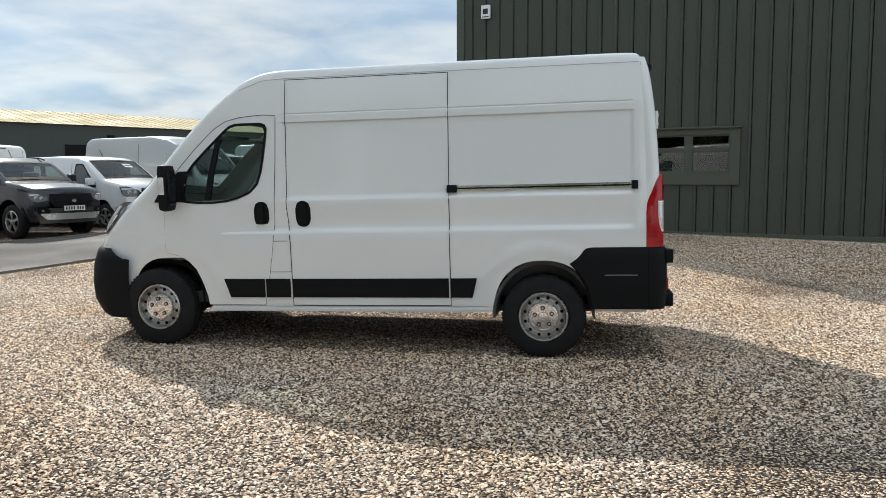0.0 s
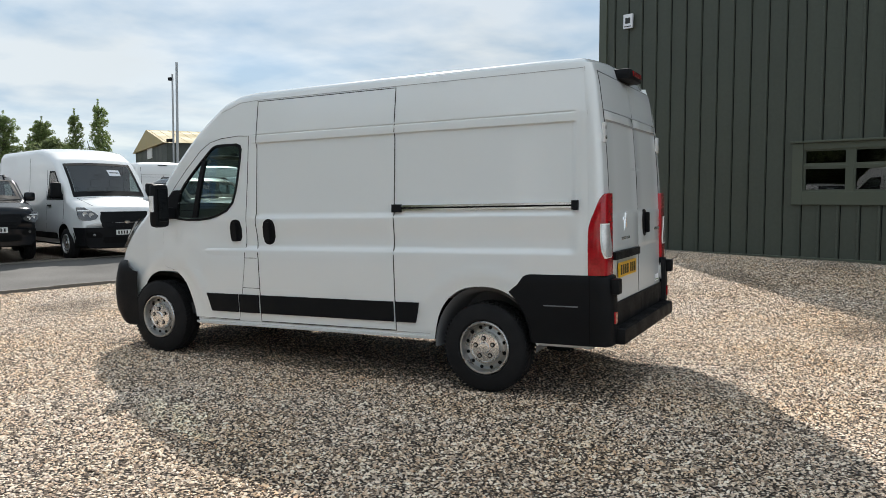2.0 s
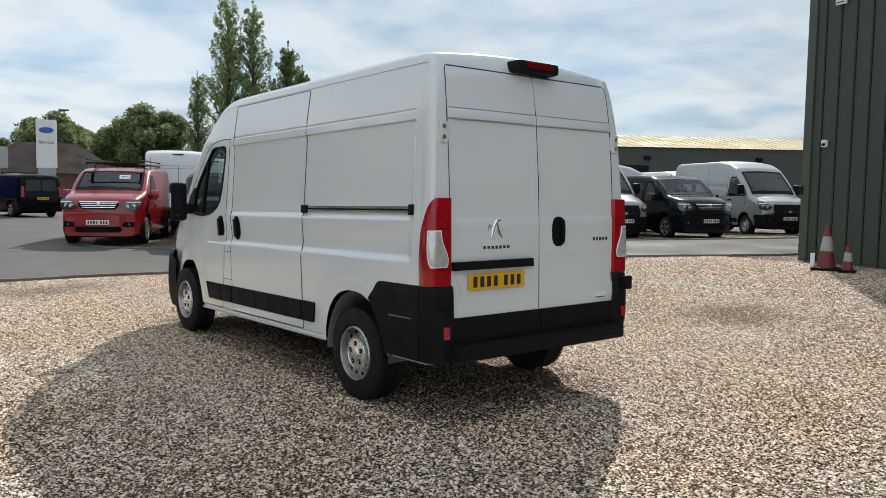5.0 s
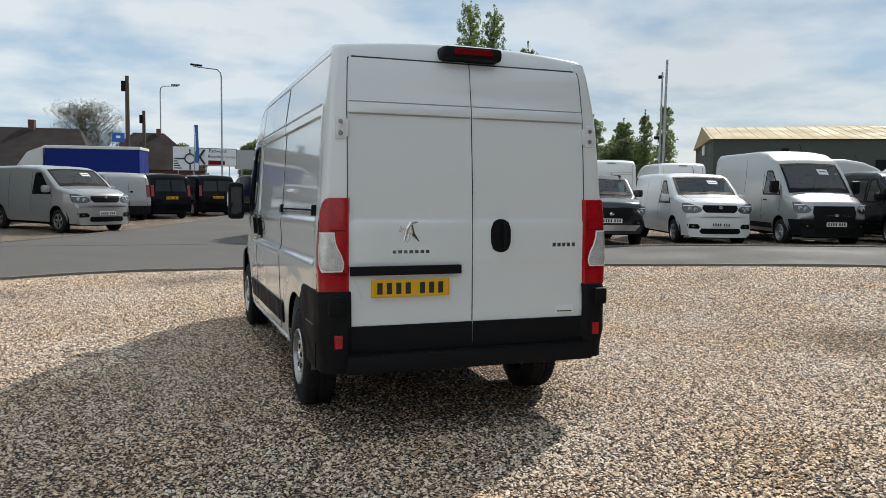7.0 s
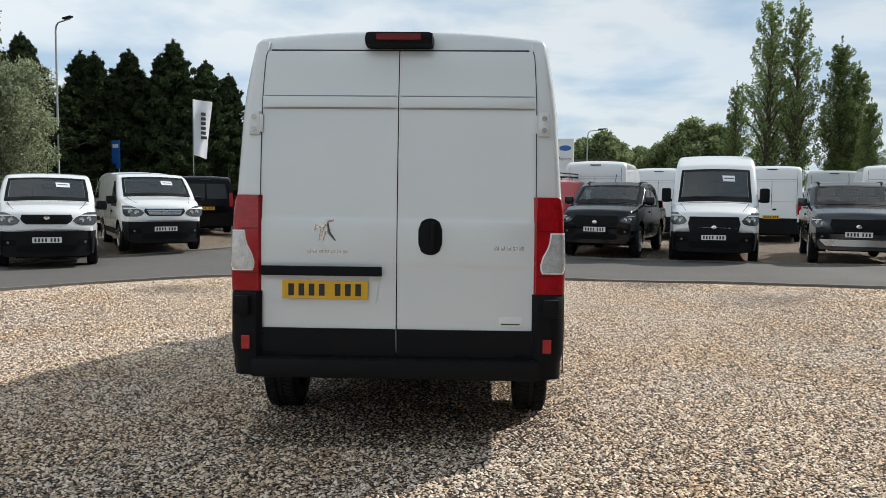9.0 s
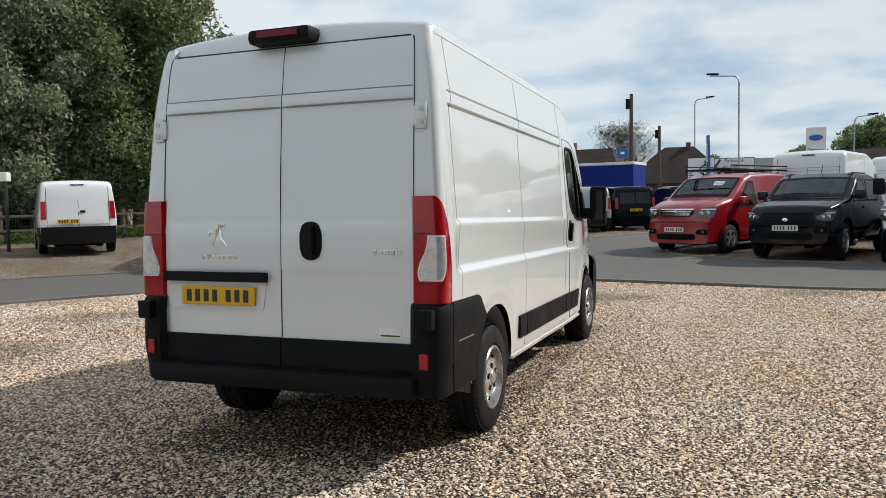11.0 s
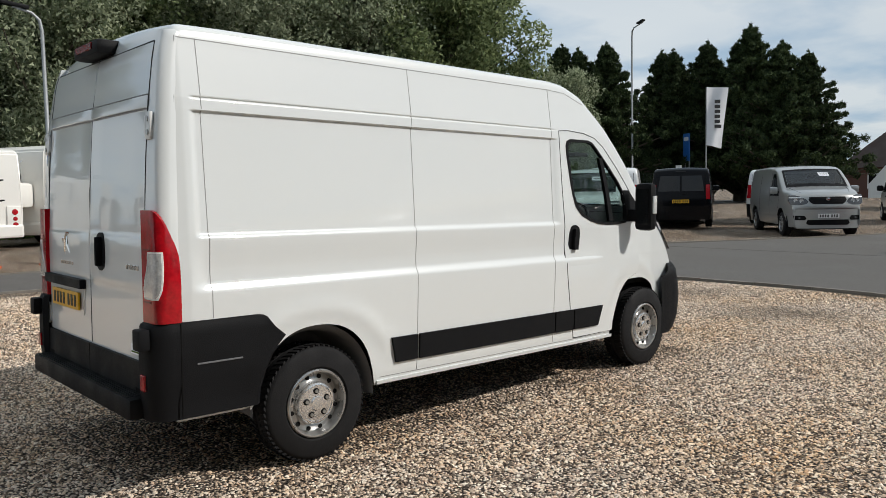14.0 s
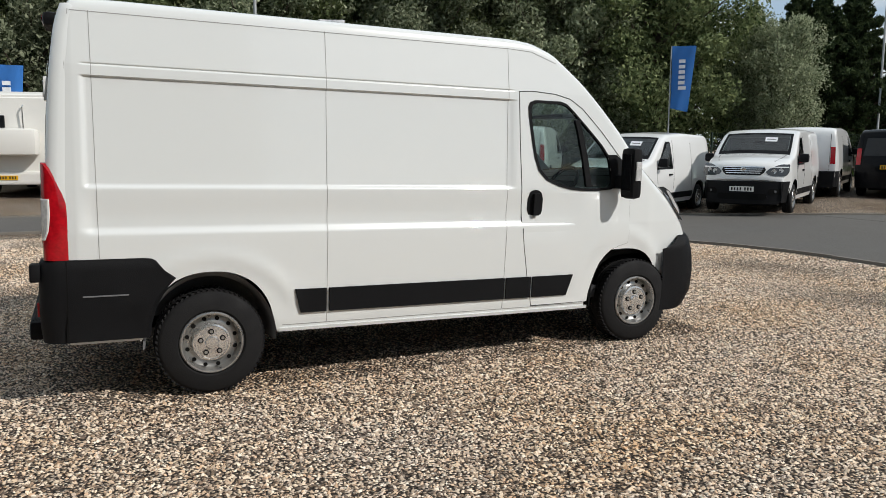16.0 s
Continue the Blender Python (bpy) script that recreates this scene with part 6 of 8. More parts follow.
    g = part("grille", end_patch(S, [(g0, -gv * 0.78, gv * 0.78), (g0 + (g1 - g0) * 0.3, -gv * 0.93, gv * 0.93), (g0 + (g1 - g0) * 0.65, -gv, gv), (g1, -gv * 0.93, gv * 0.93)], 0.016, True, 8), M_plastic, car, "black grille", smooth=40)
    for q in (0.25, 0.5, 0.75):
        z = g0 + (g1 - g0) * q
        part("grille_bar", end_patch(S, [(z - 0.008, -gv * (0.74 + 0.18 * q), gv * (0.74 + 0.18 * q)), (z + 0.008, -gv * (0.74 + 0.18 * q), gv * (0.74 + 0.18 * q))], 0.024, True, 6, 0.008), grille_bar or M_plastic, g)
    bz = (g0 + g1) / 2 if key != "mid" else g1 - 0.05
    part("grille_frame", end_patch(S, [(g1 - 0.012, -gv * 0.96, gv * 0.96), (g1 + 0.012, -gv * 0.93, gv * 0.93)], 0.022, True, 8, 0.01), grille_bar or M_plastic, g, smooth=40)
    part("emblem", lathe([(0.060, 0.0), (0.056, 0.012), (0.02, 0.015)], 18), M_chrome, g).matrix_basis = Matrix.Translation(Vector((nose_u(S, bz) + 0.026, 0, bz))) @ Matrix.Diagonal((1, 1, 0.7, 1)) @ pose(0, 0, 0, 0, 0, -90)
    fp = K["sill"] + 0.27
    plate_on(car, Matrix.Translation((S.u1 + 0.036, 0, fp)) @ pose(0, 0, 0, 0, 0, 90), False)
    rz = 0.86 if key != "pickup" else 0.95
    plate_on(car, Matrix.Translation((S.u0 - (0.035 if rz > low else 0.055), 0.0 if key in ("pickup", "high") or rear_glass else 0.25, rz)) @ pose(0, 0, 0, 0, 0, -90), True)
    top_r = K["roof"] - 0.18 if key != "pickup" else 1.1
    part("door_gap", end_patch(S, [(z, -0.006, 0.006) for z in np.linspace(low, top_r, 6)], 0.004, False, 1, 0.004), M_seam, car)
    if key != "pickup":
        for s in (1, -1):
            part("door_gap", end_patch(S, [(z, s * w * 0.775 - 0.005, s * w * 0.775 + 0.005) for z in np.linspace(low, top_r, 6)], 0.004, False, 1, 0.004), M_seam, car)
        if key == "high" and face == "rear":
            # grey strips draw the shade lines of pressed door creases
            for z in (2.02, 2.10, 1.36):
                part("crease", end_patch(S, [(z, -w * 0.76, w * 0.76), (z + 0.012, -w * 0.76, w * 0.76)], 0.006, False, 4, 0.004), M_joint_crease_shade, car)
            part("lower_trim", end_patch(S, [(K["low"] - 0.03, -w * 0.80, w * 0.80), (K["low"] + 0.10, -w * 0.80, w * 0.80)], 0.012, False, 6, 0.01), M_plastic, car, "black lower door trim")
            for sd in (1, -1):
                part("hinge", end_patch(S, [(1.88, sd * w * 0.79, sd * w * 0.86), (2.00, sd * w * 0.79, sd * w * 0.86)], 0.03, False, 2), M_white2, car)
        part("rear_handle", end_patch(S, [(1.08, -0.16, -0.04), (1.14, -0.16, -0.04)], 0.025, False, 2), M_plastic, car)
        part("brake_lamp", end_patch(S, [(K["roof"] - 0.12, -0.16, 0.16), (K["roof"] - 0.085, -0.16, 0.16)], 0.03, False, 2), M_plastic, car)
    if rear_glass:
        for s in (1, -1):
            part("rear_window", end_patch(S, [(K["belt"] + 0.10, s * 0.03, s * w * 0.74), (K["roof"] - 0.25, s * 0.03, s * w * 0.66)], 0.012, False, 6), M_dglass, car, "dark rear window")
    part("underside", box(-half + 0.3, half - 0.25, -w * 0.6, w * 0.6, K["sill"] - 0.10, K["sill"] + 0.25, 0.02), M_seam, car)
    part("wiper", tube(bmesh.new(), [S.on_top(U(K["cowl"] + 0.10), f_, 0.03) for f_ in (-0.62, -0.3, 0.05)], 0.008, 5), M_plastic, car)
    part("aerial", tube(bmesh.new(), [Vector((U(K["wst"] + 0.35), 0, K["roof"] - 0.02)), Vector((U(K["wst"] + 0.50), 0, K["roof"] + 0.20))], 0.008, 5), M_plastic, car)
    if rails:
        for s in (1, -1):
            part("roof_rail", tube(bmesh.new(), [(U(2.0), s * w * 0.70, K["roof"] - 0.05), (U(2.2), s * w * 0.72, K["roof"] - 0.01), (U(3.2), s * w * 0.72, K["roof"] - 0.01), (U(3.5), s * w * 0.70, K["roof"] - 0.12)], 0.018, 6), M_plastic, car, "black roof rail")
    return car


ROW = "vehicles parked along the far side of the lane"
v_red = vehicle("red_van", "mid", M_red, -14.72, 8.50, -29, "bright red medium van with a roof rack, parked on gravel", "van", ROW, bumper=M_red, grille_bar=M_chrome, sticker=True, glazed=True)
bm = bmesh.new()
for s in (0.62, -0.62):
    tube(bm, [(1.0, s, 2.02), (-2.0, s, 2.02)], 0.022, 6)
    tube(bm, [(1.0, s, 2.12), (-2.0, s, 2.12)], 0.018, 6)
for u in (1.0, 0.2, -0.6, -1.4, -2.0):
    tube(bm, [(u, -0.62, 1.90), (u, -0.62, 2.03), (u, 0.62, 2.03), (u, 0.62, 1.90)], 0.018, 6)
part("roof_rack", bm, M_plastic, v_red, "black tubular roof rack")
vehicle("pickup_truck", "pickup", M_grey, -12.95, 10.85, -22, "dark grey double-cab pickup with black wheels on gravel", "pickup", ROW, bumper=M_grey, rails=True, rear_seat_window=True, glazed=True)
vehicle("white_panel_van", "high", M_white2, -12.0, 13.35, -17, "white high-roof panel van with a black grille and bumper", "van", ROW, rims="steel", sticker=True, glazed=True)
vehicle("pickup_truck", "pickup", M_graphite, -11.1, 16.1, -20, "dark grey double-cab pickup with a silver front skid plate", "pickup", ROW, bumper=M_graphite, rails=True, rear_seat_window=True, skid=True, glazed=True)
vehicle("white_medium_van", "mid", M_white2, -10.75, 19.15, -18, "white medium van with a black grille parked on gravel", "van", ROW, bumper=M_white2, sticker=True, glazed=True)
vehicle("silver_panel_van", "high", M_silver, -9.4, 21.6, -18, "silver high-roof panel van with a black bumper", "van", ROW, rims="steel", sticker=True, glazed=True)
vehicle("grey_medium_van", "mid", M_grey, -7.9, 23.6, -22, "dark grey medium van with side windows", "van", ROW, bumper=M_grey, grille_bar=M_chrome, rear_seat_window=True, glazed=True)
vehicle("silver_panel_van", "high", M_silver, -7.9, 28.2, -25, "silver high-roof panel van with a black front bumper", "van", ROW, rims="steel", glazed=True)
vehicle("grey_medium_van", "mid", M_grey, -4.6, 30.5, -30, "dark grey medium van parked beyond the shed", "van", ROW, bumper=M_grey)
vehicle("silver_medium_van", "mid", M_silver, -18.75, 4.1, 38, "silver medium van with a black lower grille", "van", ROW, bumper=M_silver, sticker=True, glazed=True)
vehicle("white_medium_van", "mid", M_white2, -12.75, 0.62, 32, "white medium van with a black bumper and chrome grille bars", "van", ROW, grille_bar=M_chrome, sticker=True, rims="steel", glazed=True)
vehicle("white_medium_van", "mid", M_white2, -9.55, -0.50, 28, "white medium van with a black bumper and black grille", "van", ROW, sticker=True, rims="steel", glazed=True)
vehicle("black_medium_van", "mid", M_black_paint, -19.75, -0.80, 208, "glossy black medium van with dark rear windows", "van", ROW, face="rear", bumper=M_black_paint, rear_glass=True)
vehicle("white_medium_van", "mid", M_white2, -10.75, -6.1, 230, "white medium van seen from behind by the fence", "van", ROW, face="rear", rims="steel")
vehicle("white_medium_van", "mid", M_white2, -17.6, -2.0, 212, "white medium van standing behind another van", "van", ROW, face="rear", rims="steel")
vehicle("white_medium_van", "mid", M_white2, -23.8, 0.35, 194, "white medium van seen from behind", "van", ROW, face="rear")
vehicle("small_silver_van", "small", M_silver, -26.2, 4.45, 207, "small silver van with closed rear doors", "van", ROW, face="rear")
vehicle("small_black_van", "small", M_black_paint, -28.0, 6.0, 207, "small black van with dark rear glass", "van", ROW, face="rear", bumper=M_black_paint, rear_glass=True)
vehicle("small_black_van", "small", M_black_paint, -30.6, 8.0, 200, "small black van with dark rear glass", "van", ROW, face="rear", bumper=M_black_paint, rear_glass=True)
vehicle("black_medium_van", "mid", M_black_paint, -33.0, 11.0, 195, "black medium van at the end of the lane", "van", ROW, face="rear", bumper=M_black_paint, rear_glass=True)
BACK = "white vans parked in the second row"
for x, y, hd, p in ((-17.9, 11.6, 162, M_white2), (-20.6, 17.9, 160, M_white2), (-19.2, 21.2, 158, M_white2), (-20.0, 25.0, 158, M_white2), (-22.5, 14.6, 160, M_white2), (-24.0, 21.5, 158, M_silver)):
    vehicle("white_panel_van", "high", p, x, y, hd, "white high-roof panel van with shut rear doors", "van", BACK, face="rear", rims="steel")
vehicle("white_panel_van", "high", M_white2, -13.6, 29.5, 70, "long white high-roof van parked side-on", "van", BACK, rims="steel")
vehicle("white_panel_van", "high", M_white2, -14.5, 34.5, -20, "white high-roof panel van", "van", BACK, rims="steel")
vehicle("white_panel_van", "high", M_white2, -30.0, 19.0, 158, "white high-roof panel van with shut rear doors", "van", BACK, face="rear", rims="steel")

# ---- motorhomes, truck, masts, signs, buildings ----
def caravan(name, x, y, heading, L, W, H, cab, label, category):
    """A white touring body; cab True adds a van front with windscreen and an over-cab bulge."""
    car = thing(name, pose(x, y, float(height(x, y)), 0, 0, heading), label, category, "motorhomes and caravans along the fence")
    w = W / 2
    if cab:
        prof = [(-L / 2, 0.55), (-L / 2 - 0.03, 1.2), (-L / 2 + 0.05, H - 0.12), (-L / 2 + 0.25, H), (L / 2 - 1.9, H), (L / 2 - 0.9, H - 0.10), (L / 2 - 0.75, H - 0.35), (L / 2 - 0.95, H - 0.62), (L / 2 - 1.5, H - 0.72), (L / 2 - 1.7, 1.6), (L / 2 - 1.8, 0.45)]
    else:
        prof = [(-L / 2, 0.5), (-L / 2 - 0.02, 1.2), (-L / 2 + 0.06, H - 0.1), (-L / 2 + 0.2, H), (L / 2 - 0.5, H), (L / 2 - 0.1, H - 0.35), (L / 2, 1.2), (L / 2 - 0.1, 0.5)]
    bm = bmesh.new()
    a, b = [bm.verts.new((u, -w, z)) for u, z in prof], [bm.verts.new((u, w, z)) for u, z in prof]
    n = len(prof)
    for k in range(n):
        bm.faces.new((a[k], a[(k + 1) % n], b[(k + 1) % n], b[k]))
    bm.faces.new(a[::-1]), bm.faces.new(b)
    bmesh.ops.bevel(bm, geom=list(bm.edges), offset=0.05, segments=2, affect="EDGES")
    part("body", bm, M_cream, car, "white moulded panels", smooth=40)
    if cab:
        S = SHELLS["high"]
        bm = bmesh.new()
        pr = [(L / 2 - 1.85, 0.40), (L / 2 - 1.85, 1.95), (L / 2 - 1.35, 2.0), (L / 2 - 0.75, 1.36), (L / 2 - 0.15, 1.15), (L / 2, 0.85), (L / 2, 0.35)]
        a, b = [bm.verts.new((u, -0.98, z)) for u, z in pr], [bm.verts.new((u, 0.98, z)) for u, z in pr]
        for k in range(len(pr)):
            bm.faces.new((a[k], a[(k + 1) % len(pr)], b[(k + 1) % len(pr)], b[k]))
        bm.faces.new(a[::-1]), bm.faces.new(b)
        bmesh.ops.bevel(bm, geom=list(bm.edges), offset=0.06, segments=2, affect="EDGES")
        part("cab", bm, M_white2, car, "white van cab", smooth=40)
        ws = box(-0.5, 0.5, -0.85, 0.85, -0.01, 0.01, 0.005)
        p = part("windscreen", ws, M_dglass, car)
        p.matrix_basis = pose(L / 2 - 1.02, 0, 1.72, 0, 45, 0) @ Matrix.Scale(0.78, 4, (1, 0, 0))
        for s in (1, -1):
            bm = bmesh.new()
            tri = [(L / 2 - 1.72, 1.2), (L / 2 - 0.92, 1.2), (L / 2 - 1.0, 1.42), (L / 2 - 1.4, 1.85), (L / 2 - 1.72, 1.85)]
            a = [bm.verts.new((u, s * 0.99, z)) for u, z in tri]
            c = [bm.verts.new((u, s * 0.96, z)) for u, z in tri]
            bm.faces.new(a)
            for k in range(5):
                bm.faces.new((a[k], a[(k + 1) % 5], c[(k + 1) % 5], c[k]))
            part("cab_window", bm, M_dglass, car)
            part("door_mirror", box(L / 2 - 1.05, L / 2 - 0.90, s * 1.02 if s > 0 else -1.24, s * 1.24 if s > 0 else -1.02, 1.22, 1.58, 0.04), M_plastic, car, smooth=50)
            part("wheel_arch", lathe([(0.40, -0.02), (0.40, 0.02)], 24), M_seam, car).matrix_basis = pose(L / 2 - 0.85, s * 0.99, 0.36)
            wheel_on(car, L / 2 - 0.85, s, s * 1.02, 0.335, 0.335, 0.21, 0.20)
        part("front_bumper", box(L / 2 - 0.12, L / 2 + 0.05, -0.97, 0.97, 0.28, 0.72, 0.05), M_plastic, car, smooth=50)
        part("awning", tube(bmesh.new(), [(-L / 2 + 0.6, w + 0.05, H - 0.10), (L / 2 - 2.2, w + 0.05, H - 0.10)], 0.07, 10), M_cream, car)
    for s in (1, -1):
        wheel_on(car, -L / 2 + 1.9 if cab else 0.0, s, s * (w - 0.03), 0.33, 0.33, 0.2, 0.2)
        for k, u in enumerate((-L / 2 + 1.2, L * 0.02)):
            fr = part("side_window", box(u - 0.42, u + 0.42, s * w - 0.02 if s > 0 else -w - 0.02, s * w + 0.02 if s > 0 else -w + 0.02, 1.35, 1.95, 0.015), M_dglass, car, "dark framed side window")
        part("skirt_stripe", box(-L / 2 + 0.1, L / 2 - 2.0, s * w - 0.006 if s > 0 else -w - 0.008, s * w + 0.008 if s > 0 else -w + 0.006, 1.16, 1.20), M_ink, car)
        if cab:
            part("tail_lamp", box(-L / 2 - 0.06, -L / 2 - 0.01, s * (w - 0.30) - 0.16, s * (w - 0.30) + 0.16, 0.46, 0.58, 0.02), M_lampred, car)
        else:
            panel = part("lamp_panel", box(-L / 2 - 0.06, -L / 2 + 0.01, s * (w - 0.24) - 0.17, s * (w - 0.24) + 0.17, 0.52, 1.12, 0.03), M_cream, car, "moulded white lamp panel", smooth=40)
            for z, rad in ((0.64, 0.075), (0.80, 0.055), (0.97, 0.075)):
                part("tail_lamp", lathe([(rad, 0.0), (rad * 0.92, 0.018), (0.01, 0.024)], 16), M_lampred, panel, "round red lamp").matrix_basis = Matrix.Translation((-L / 2 - 0.058, s * (w - 0.22), z)) @ pose(0, 0, 0, 0, 0, 90)
        part("wheel_gap", lathe([(0.40, -0.012), (0.40, 0.012)], 20), M_seam, car).matrix_basis = pose(-L / 2 + 1.9 if cab else 0.0, s * (w + 0.002), 0.36)
    part("rear_window", box(-L / 2 - 0.05, -L / 2 + 0.0, 0.08, 0.86, 1.74, 2.05, 0.03), M_dglass, car, "dark rear window")
    bx = part("rear_box", box(-L / 2 - 0.50, -L / 2 - 0.03, -0.72, 0.92, 1.06, 1.72, 0.12), M_cream, car, "white storage box on the back", smooth=50) if cab else None
    part("rear_bumper", box(-L / 2 - 0.09, -L / 2 + 0.05, -w + 0.02, w - 0.02, 0.32, 0.66, 0.06), M_cream, car)
    plate_on(car, pose(-L / 2 - 0.10, 0.1, 0.50, 0, 0, -90), True)
    part("rail", tube(bmesh.new(), [(-L / 2 - 0.08, 0.35, 1.7), (-L / 2 - 0.10, 0.35, 2.25), (-L / 2 - 0.02, 0.35, 2.3)], 0.02, 6), M_chrome, car)
    part("rail", tube(bmesh.new(), [(-L / 2 - 0.08, -0.35, 1.7), (-L / 2 - 0.10, -0.35, 2.25), (-L / 2 - 0.02, -0.35, 2.3)], 0.02, 6), M_chrome, car)
    part("roof_vent", box(-0.3, 0.3, -0.3, 0.3, H - 0.02, H + 0.10, 0.03), M_cream, car)
    part("underside", box(-L / 2 + 0.2, L / 2 - 0.4, -w + 0.15, w - 0.15, 0.3, 0.6), M_seam, car)
    return car


caravan("motorhome", -8.25, -10.4, 242, 6.2, 2.25, 2.62, True, "white motorhome with a storage box on its rear wall", "motorhome")
caravan("motorhome", -5.3, -12.0, 208, 4.9, 2.15, 2.70, True, "white motorhome with black side stripes", "motorhome")
cv = caravan("caravan", -1.55, -11.3, 280, 4.0, 2.2, 2.55, False, "white caravan with a bicycle rack behind", "caravan")
for z in (1.25, 1.75):
    part("rack_bar", tube(bmesh.new(), [(-2.0, -0.55, z), (-2.28, -0.55, z + 0.02), (-2.30, 0.55, z + 0.02), (-2.0, 0.55, z)], 0.018, 6), M_plastic, cv, "dark bicycle rack bar")
caravan("motorhome", 1.62, -11.7, 258, 6.0, 2.25, 2.65, True, "white motorhome seen from its rear corner", "motorhome")
caravan("caravan", 5.1, -11.9, 258, 6.2, 2.25, 2.55, False, "white touring caravan on the gravel", "caravan")

# lorry with a blue curtain side
LM = pose(-40.6, 2.3, float(height(-40.6, 2.3)), 0, 0, -100)
lorry = thing("lorry", LM, "white lorry with a deep blue curtain side", "lorry")
part("curtain", box(-2.5, 2.2, -1.2, 1.2, 1.0, 3.2, 0.03), M_blue, lorry, "blue curtain")
part("box_frame", box(-2.55, 2.25, -1.22, 1.22, 3.2, 3.36, 0.03), M_platew, lorry)
part("deck", box(-2.55, 2.25, -1.22, 1.22, 0.85, 1.0), M_plastic, lorry)
bm = bmesh.new()
pr = [(2.35, 0.6), (2.35, 3.3), (3.1, 3.0), (3.6, 2.3), (4.3, 1.5), (4.5, 1.3), (4.5, 0.6)]
a, b = [bm.verts.new((u, -1.05, z)) for u, z in pr], [bm.verts.new((u, 1.05, z)) for u, z in pr]
for k in range(len(pr)):
    bm.faces.new((a[k], a[(k + 1) % len(pr)], b[(k + 1) % len(pr)], b[k]))
bm.faces.new(a[::-1]), bm.faces.new(b)
part("cab", bm, M_white2, lorry, "white cab with a wind deflector")
part("cab_window", box(2.9, 3.6, -1.07, 1.07, 1.6, 2.2), M_dglass, lorry)
for s in (1, -1):
    for u in (-1.5, 3.4):
        wheel_on(lorry, u, s, s * 1.1, 0.42, 0.42, 0.28, 0.25)


def street_lamp(x, y, tall, arm_way, reach, label="tall grey street lamp with a curved arm"):
    lamp = thing("street_lamp", pose(x, y, float(height(x, y)), 0, 0, arm_way), label, "street lamp", "street lamps")
    part("column", tube(bmesh.new(), [(0, 0, 0), (0, 0, 1.3), (0, 0, 1.35), (0, 0, tall - 0.6), (0.06, 0, tall - 0.25), (0.3, 0, tall - 0.05), (reach, 0, tall + 0.05)], [0.10, 0.10, 0.075, 0.06, 0.055, 0.045, 0.04], 10), M_pole, lamp, smooth=50)
    part("lantern", box(reach - 0.1, reach + 0.75, -0.13, 0.13, tall + 0.0, tall + 0.12, 0.04, pose(0, 0, 0, 0, -3, 0)), M_plastic, lamp, "dark lantern", smooth=50)
    return lamp


street_lamp(-43.3, -18.4, 12.0, 60, 1.6)
street_lamp(-5.3, -15.3, 7.3, 10, 0.9)
street_lamp(-55.3, 10.0, 10.0, -85, 2.0)
street_lamp(-80.6, 5.75, 11.5, 95, 1.8)
street_lamp(-73.6, 19.7, 8.3, 95, 1.6)
street_lamp(-26.0, 65.8, 7.4, 60, 0.8)
for x, y, tall, lean in ((-44.1, 3.8, 7.7, 0.03), (-54.4, 4.55, 6.6, 0.0)):
    p = thing("telegraph_pole", pose(x, y, float(height(x, y))), "dark weathered timber telegraph pole", "pole", "timber poles")
    part("shaft", tube(bmesh.new(), [(0, 0, 0), (0, lean, tall)], [0.15, 0.11], 10), M_wood, p, smooth=50)
    part("cap_box", box(-0.12, 0.12, -0.30, -0.08, tall - 0.9, tall - 0.3, 0.02), M_plastic, p)
mast = thing("mast", pose(-26.0, 28.3, float(height(-26.0, 28.3))), "tall pair of slim grey metal masts with a small camera", "mast")
part("column", tube(bmesh.new(), [(0, 0, 0), (0.35, -0.2, 7.6)], [0.065, 0.055], 10), M_pole, mast, smooth=50)
part("column", tube(bmesh.new(), [(-0.13, -0.10, 0), (0.17, -0.31, 7.05)], [0.05, 0.04], 10), M_pole, mast, smooth=50)
part("camera_box", box(-0.30, -0.06, -0.35, -0.15, 3.9, 4.05, 0.03), M_plastic, mast)
part("camera_box", box(-0.02, 0.18, -0.42, -0.24, 6.75, 6.9, 0.03), M_plastic, mast)


def feather_flag(x, y, face, tall, wide, hgt, blue, label):
    f = thing("feather_flag", pose(x, y, float(height(x, y)), 0, 0, face), label, "flag", "advertising flags")
    part("pole", tube(bmesh.new(), [(0, 0, 0), (0, 0, tall)], [0.03, 0.018], 8), M_pole, f)
    bm = bmesh.new()
    pts = []
    for j in range(9):
        q = j / 8
        z = tall - hgt * q
        pts.append([Vector((0.03 + wide * (1 - 0.28 * q) * k / 6, 0.06 * math.sin(k * 0.9 + q * 3), z - 0.10 * q * k / 6 - 0.04 * k / 6)) for k in range(7)])
    grid_faces(bm, pts, (0, 0.01, 0))
    cl = part("cloth", bm, M_flag_blue if blue else M_flag_white, f, "blue cloth" if blue else "white cloth", smooth=60)
    bm = bmesh.new()
    for k in range(6):
        z = tall - hgt * (0.68 - k * 0.085)
        for sy in (-0.09, 0.10):
            add_box(bm, wide * 0.36, wide * (0.62 if k else 0.68), sy - 0.004, sy + 0.004, z - hgt * 0.028, z + hgt * 0.028)
    part("print_marking", bm, M_paper if blue else M_ink, cl)["kind"] = "stuff"
    return f


feather_flag(-26.4, -3.6, 140, 5.2, 0.85, 2.3, False, "white feather flag with dark lettering bars")
feather_flag(-17.9, -7.8, 128, 4.75, 0.80, 2.1, True, "blue feather flag with white lettering bars")
feather_flag(-7.3, -14.1, 155, 5.8, 0.9, 2.6, False, "white feather flag with dark lettering bars")
feather_flag(2.95, -13.4, 165, 3.7, 0.9, 2.2, True, "blue feather flag with white lettering bars")
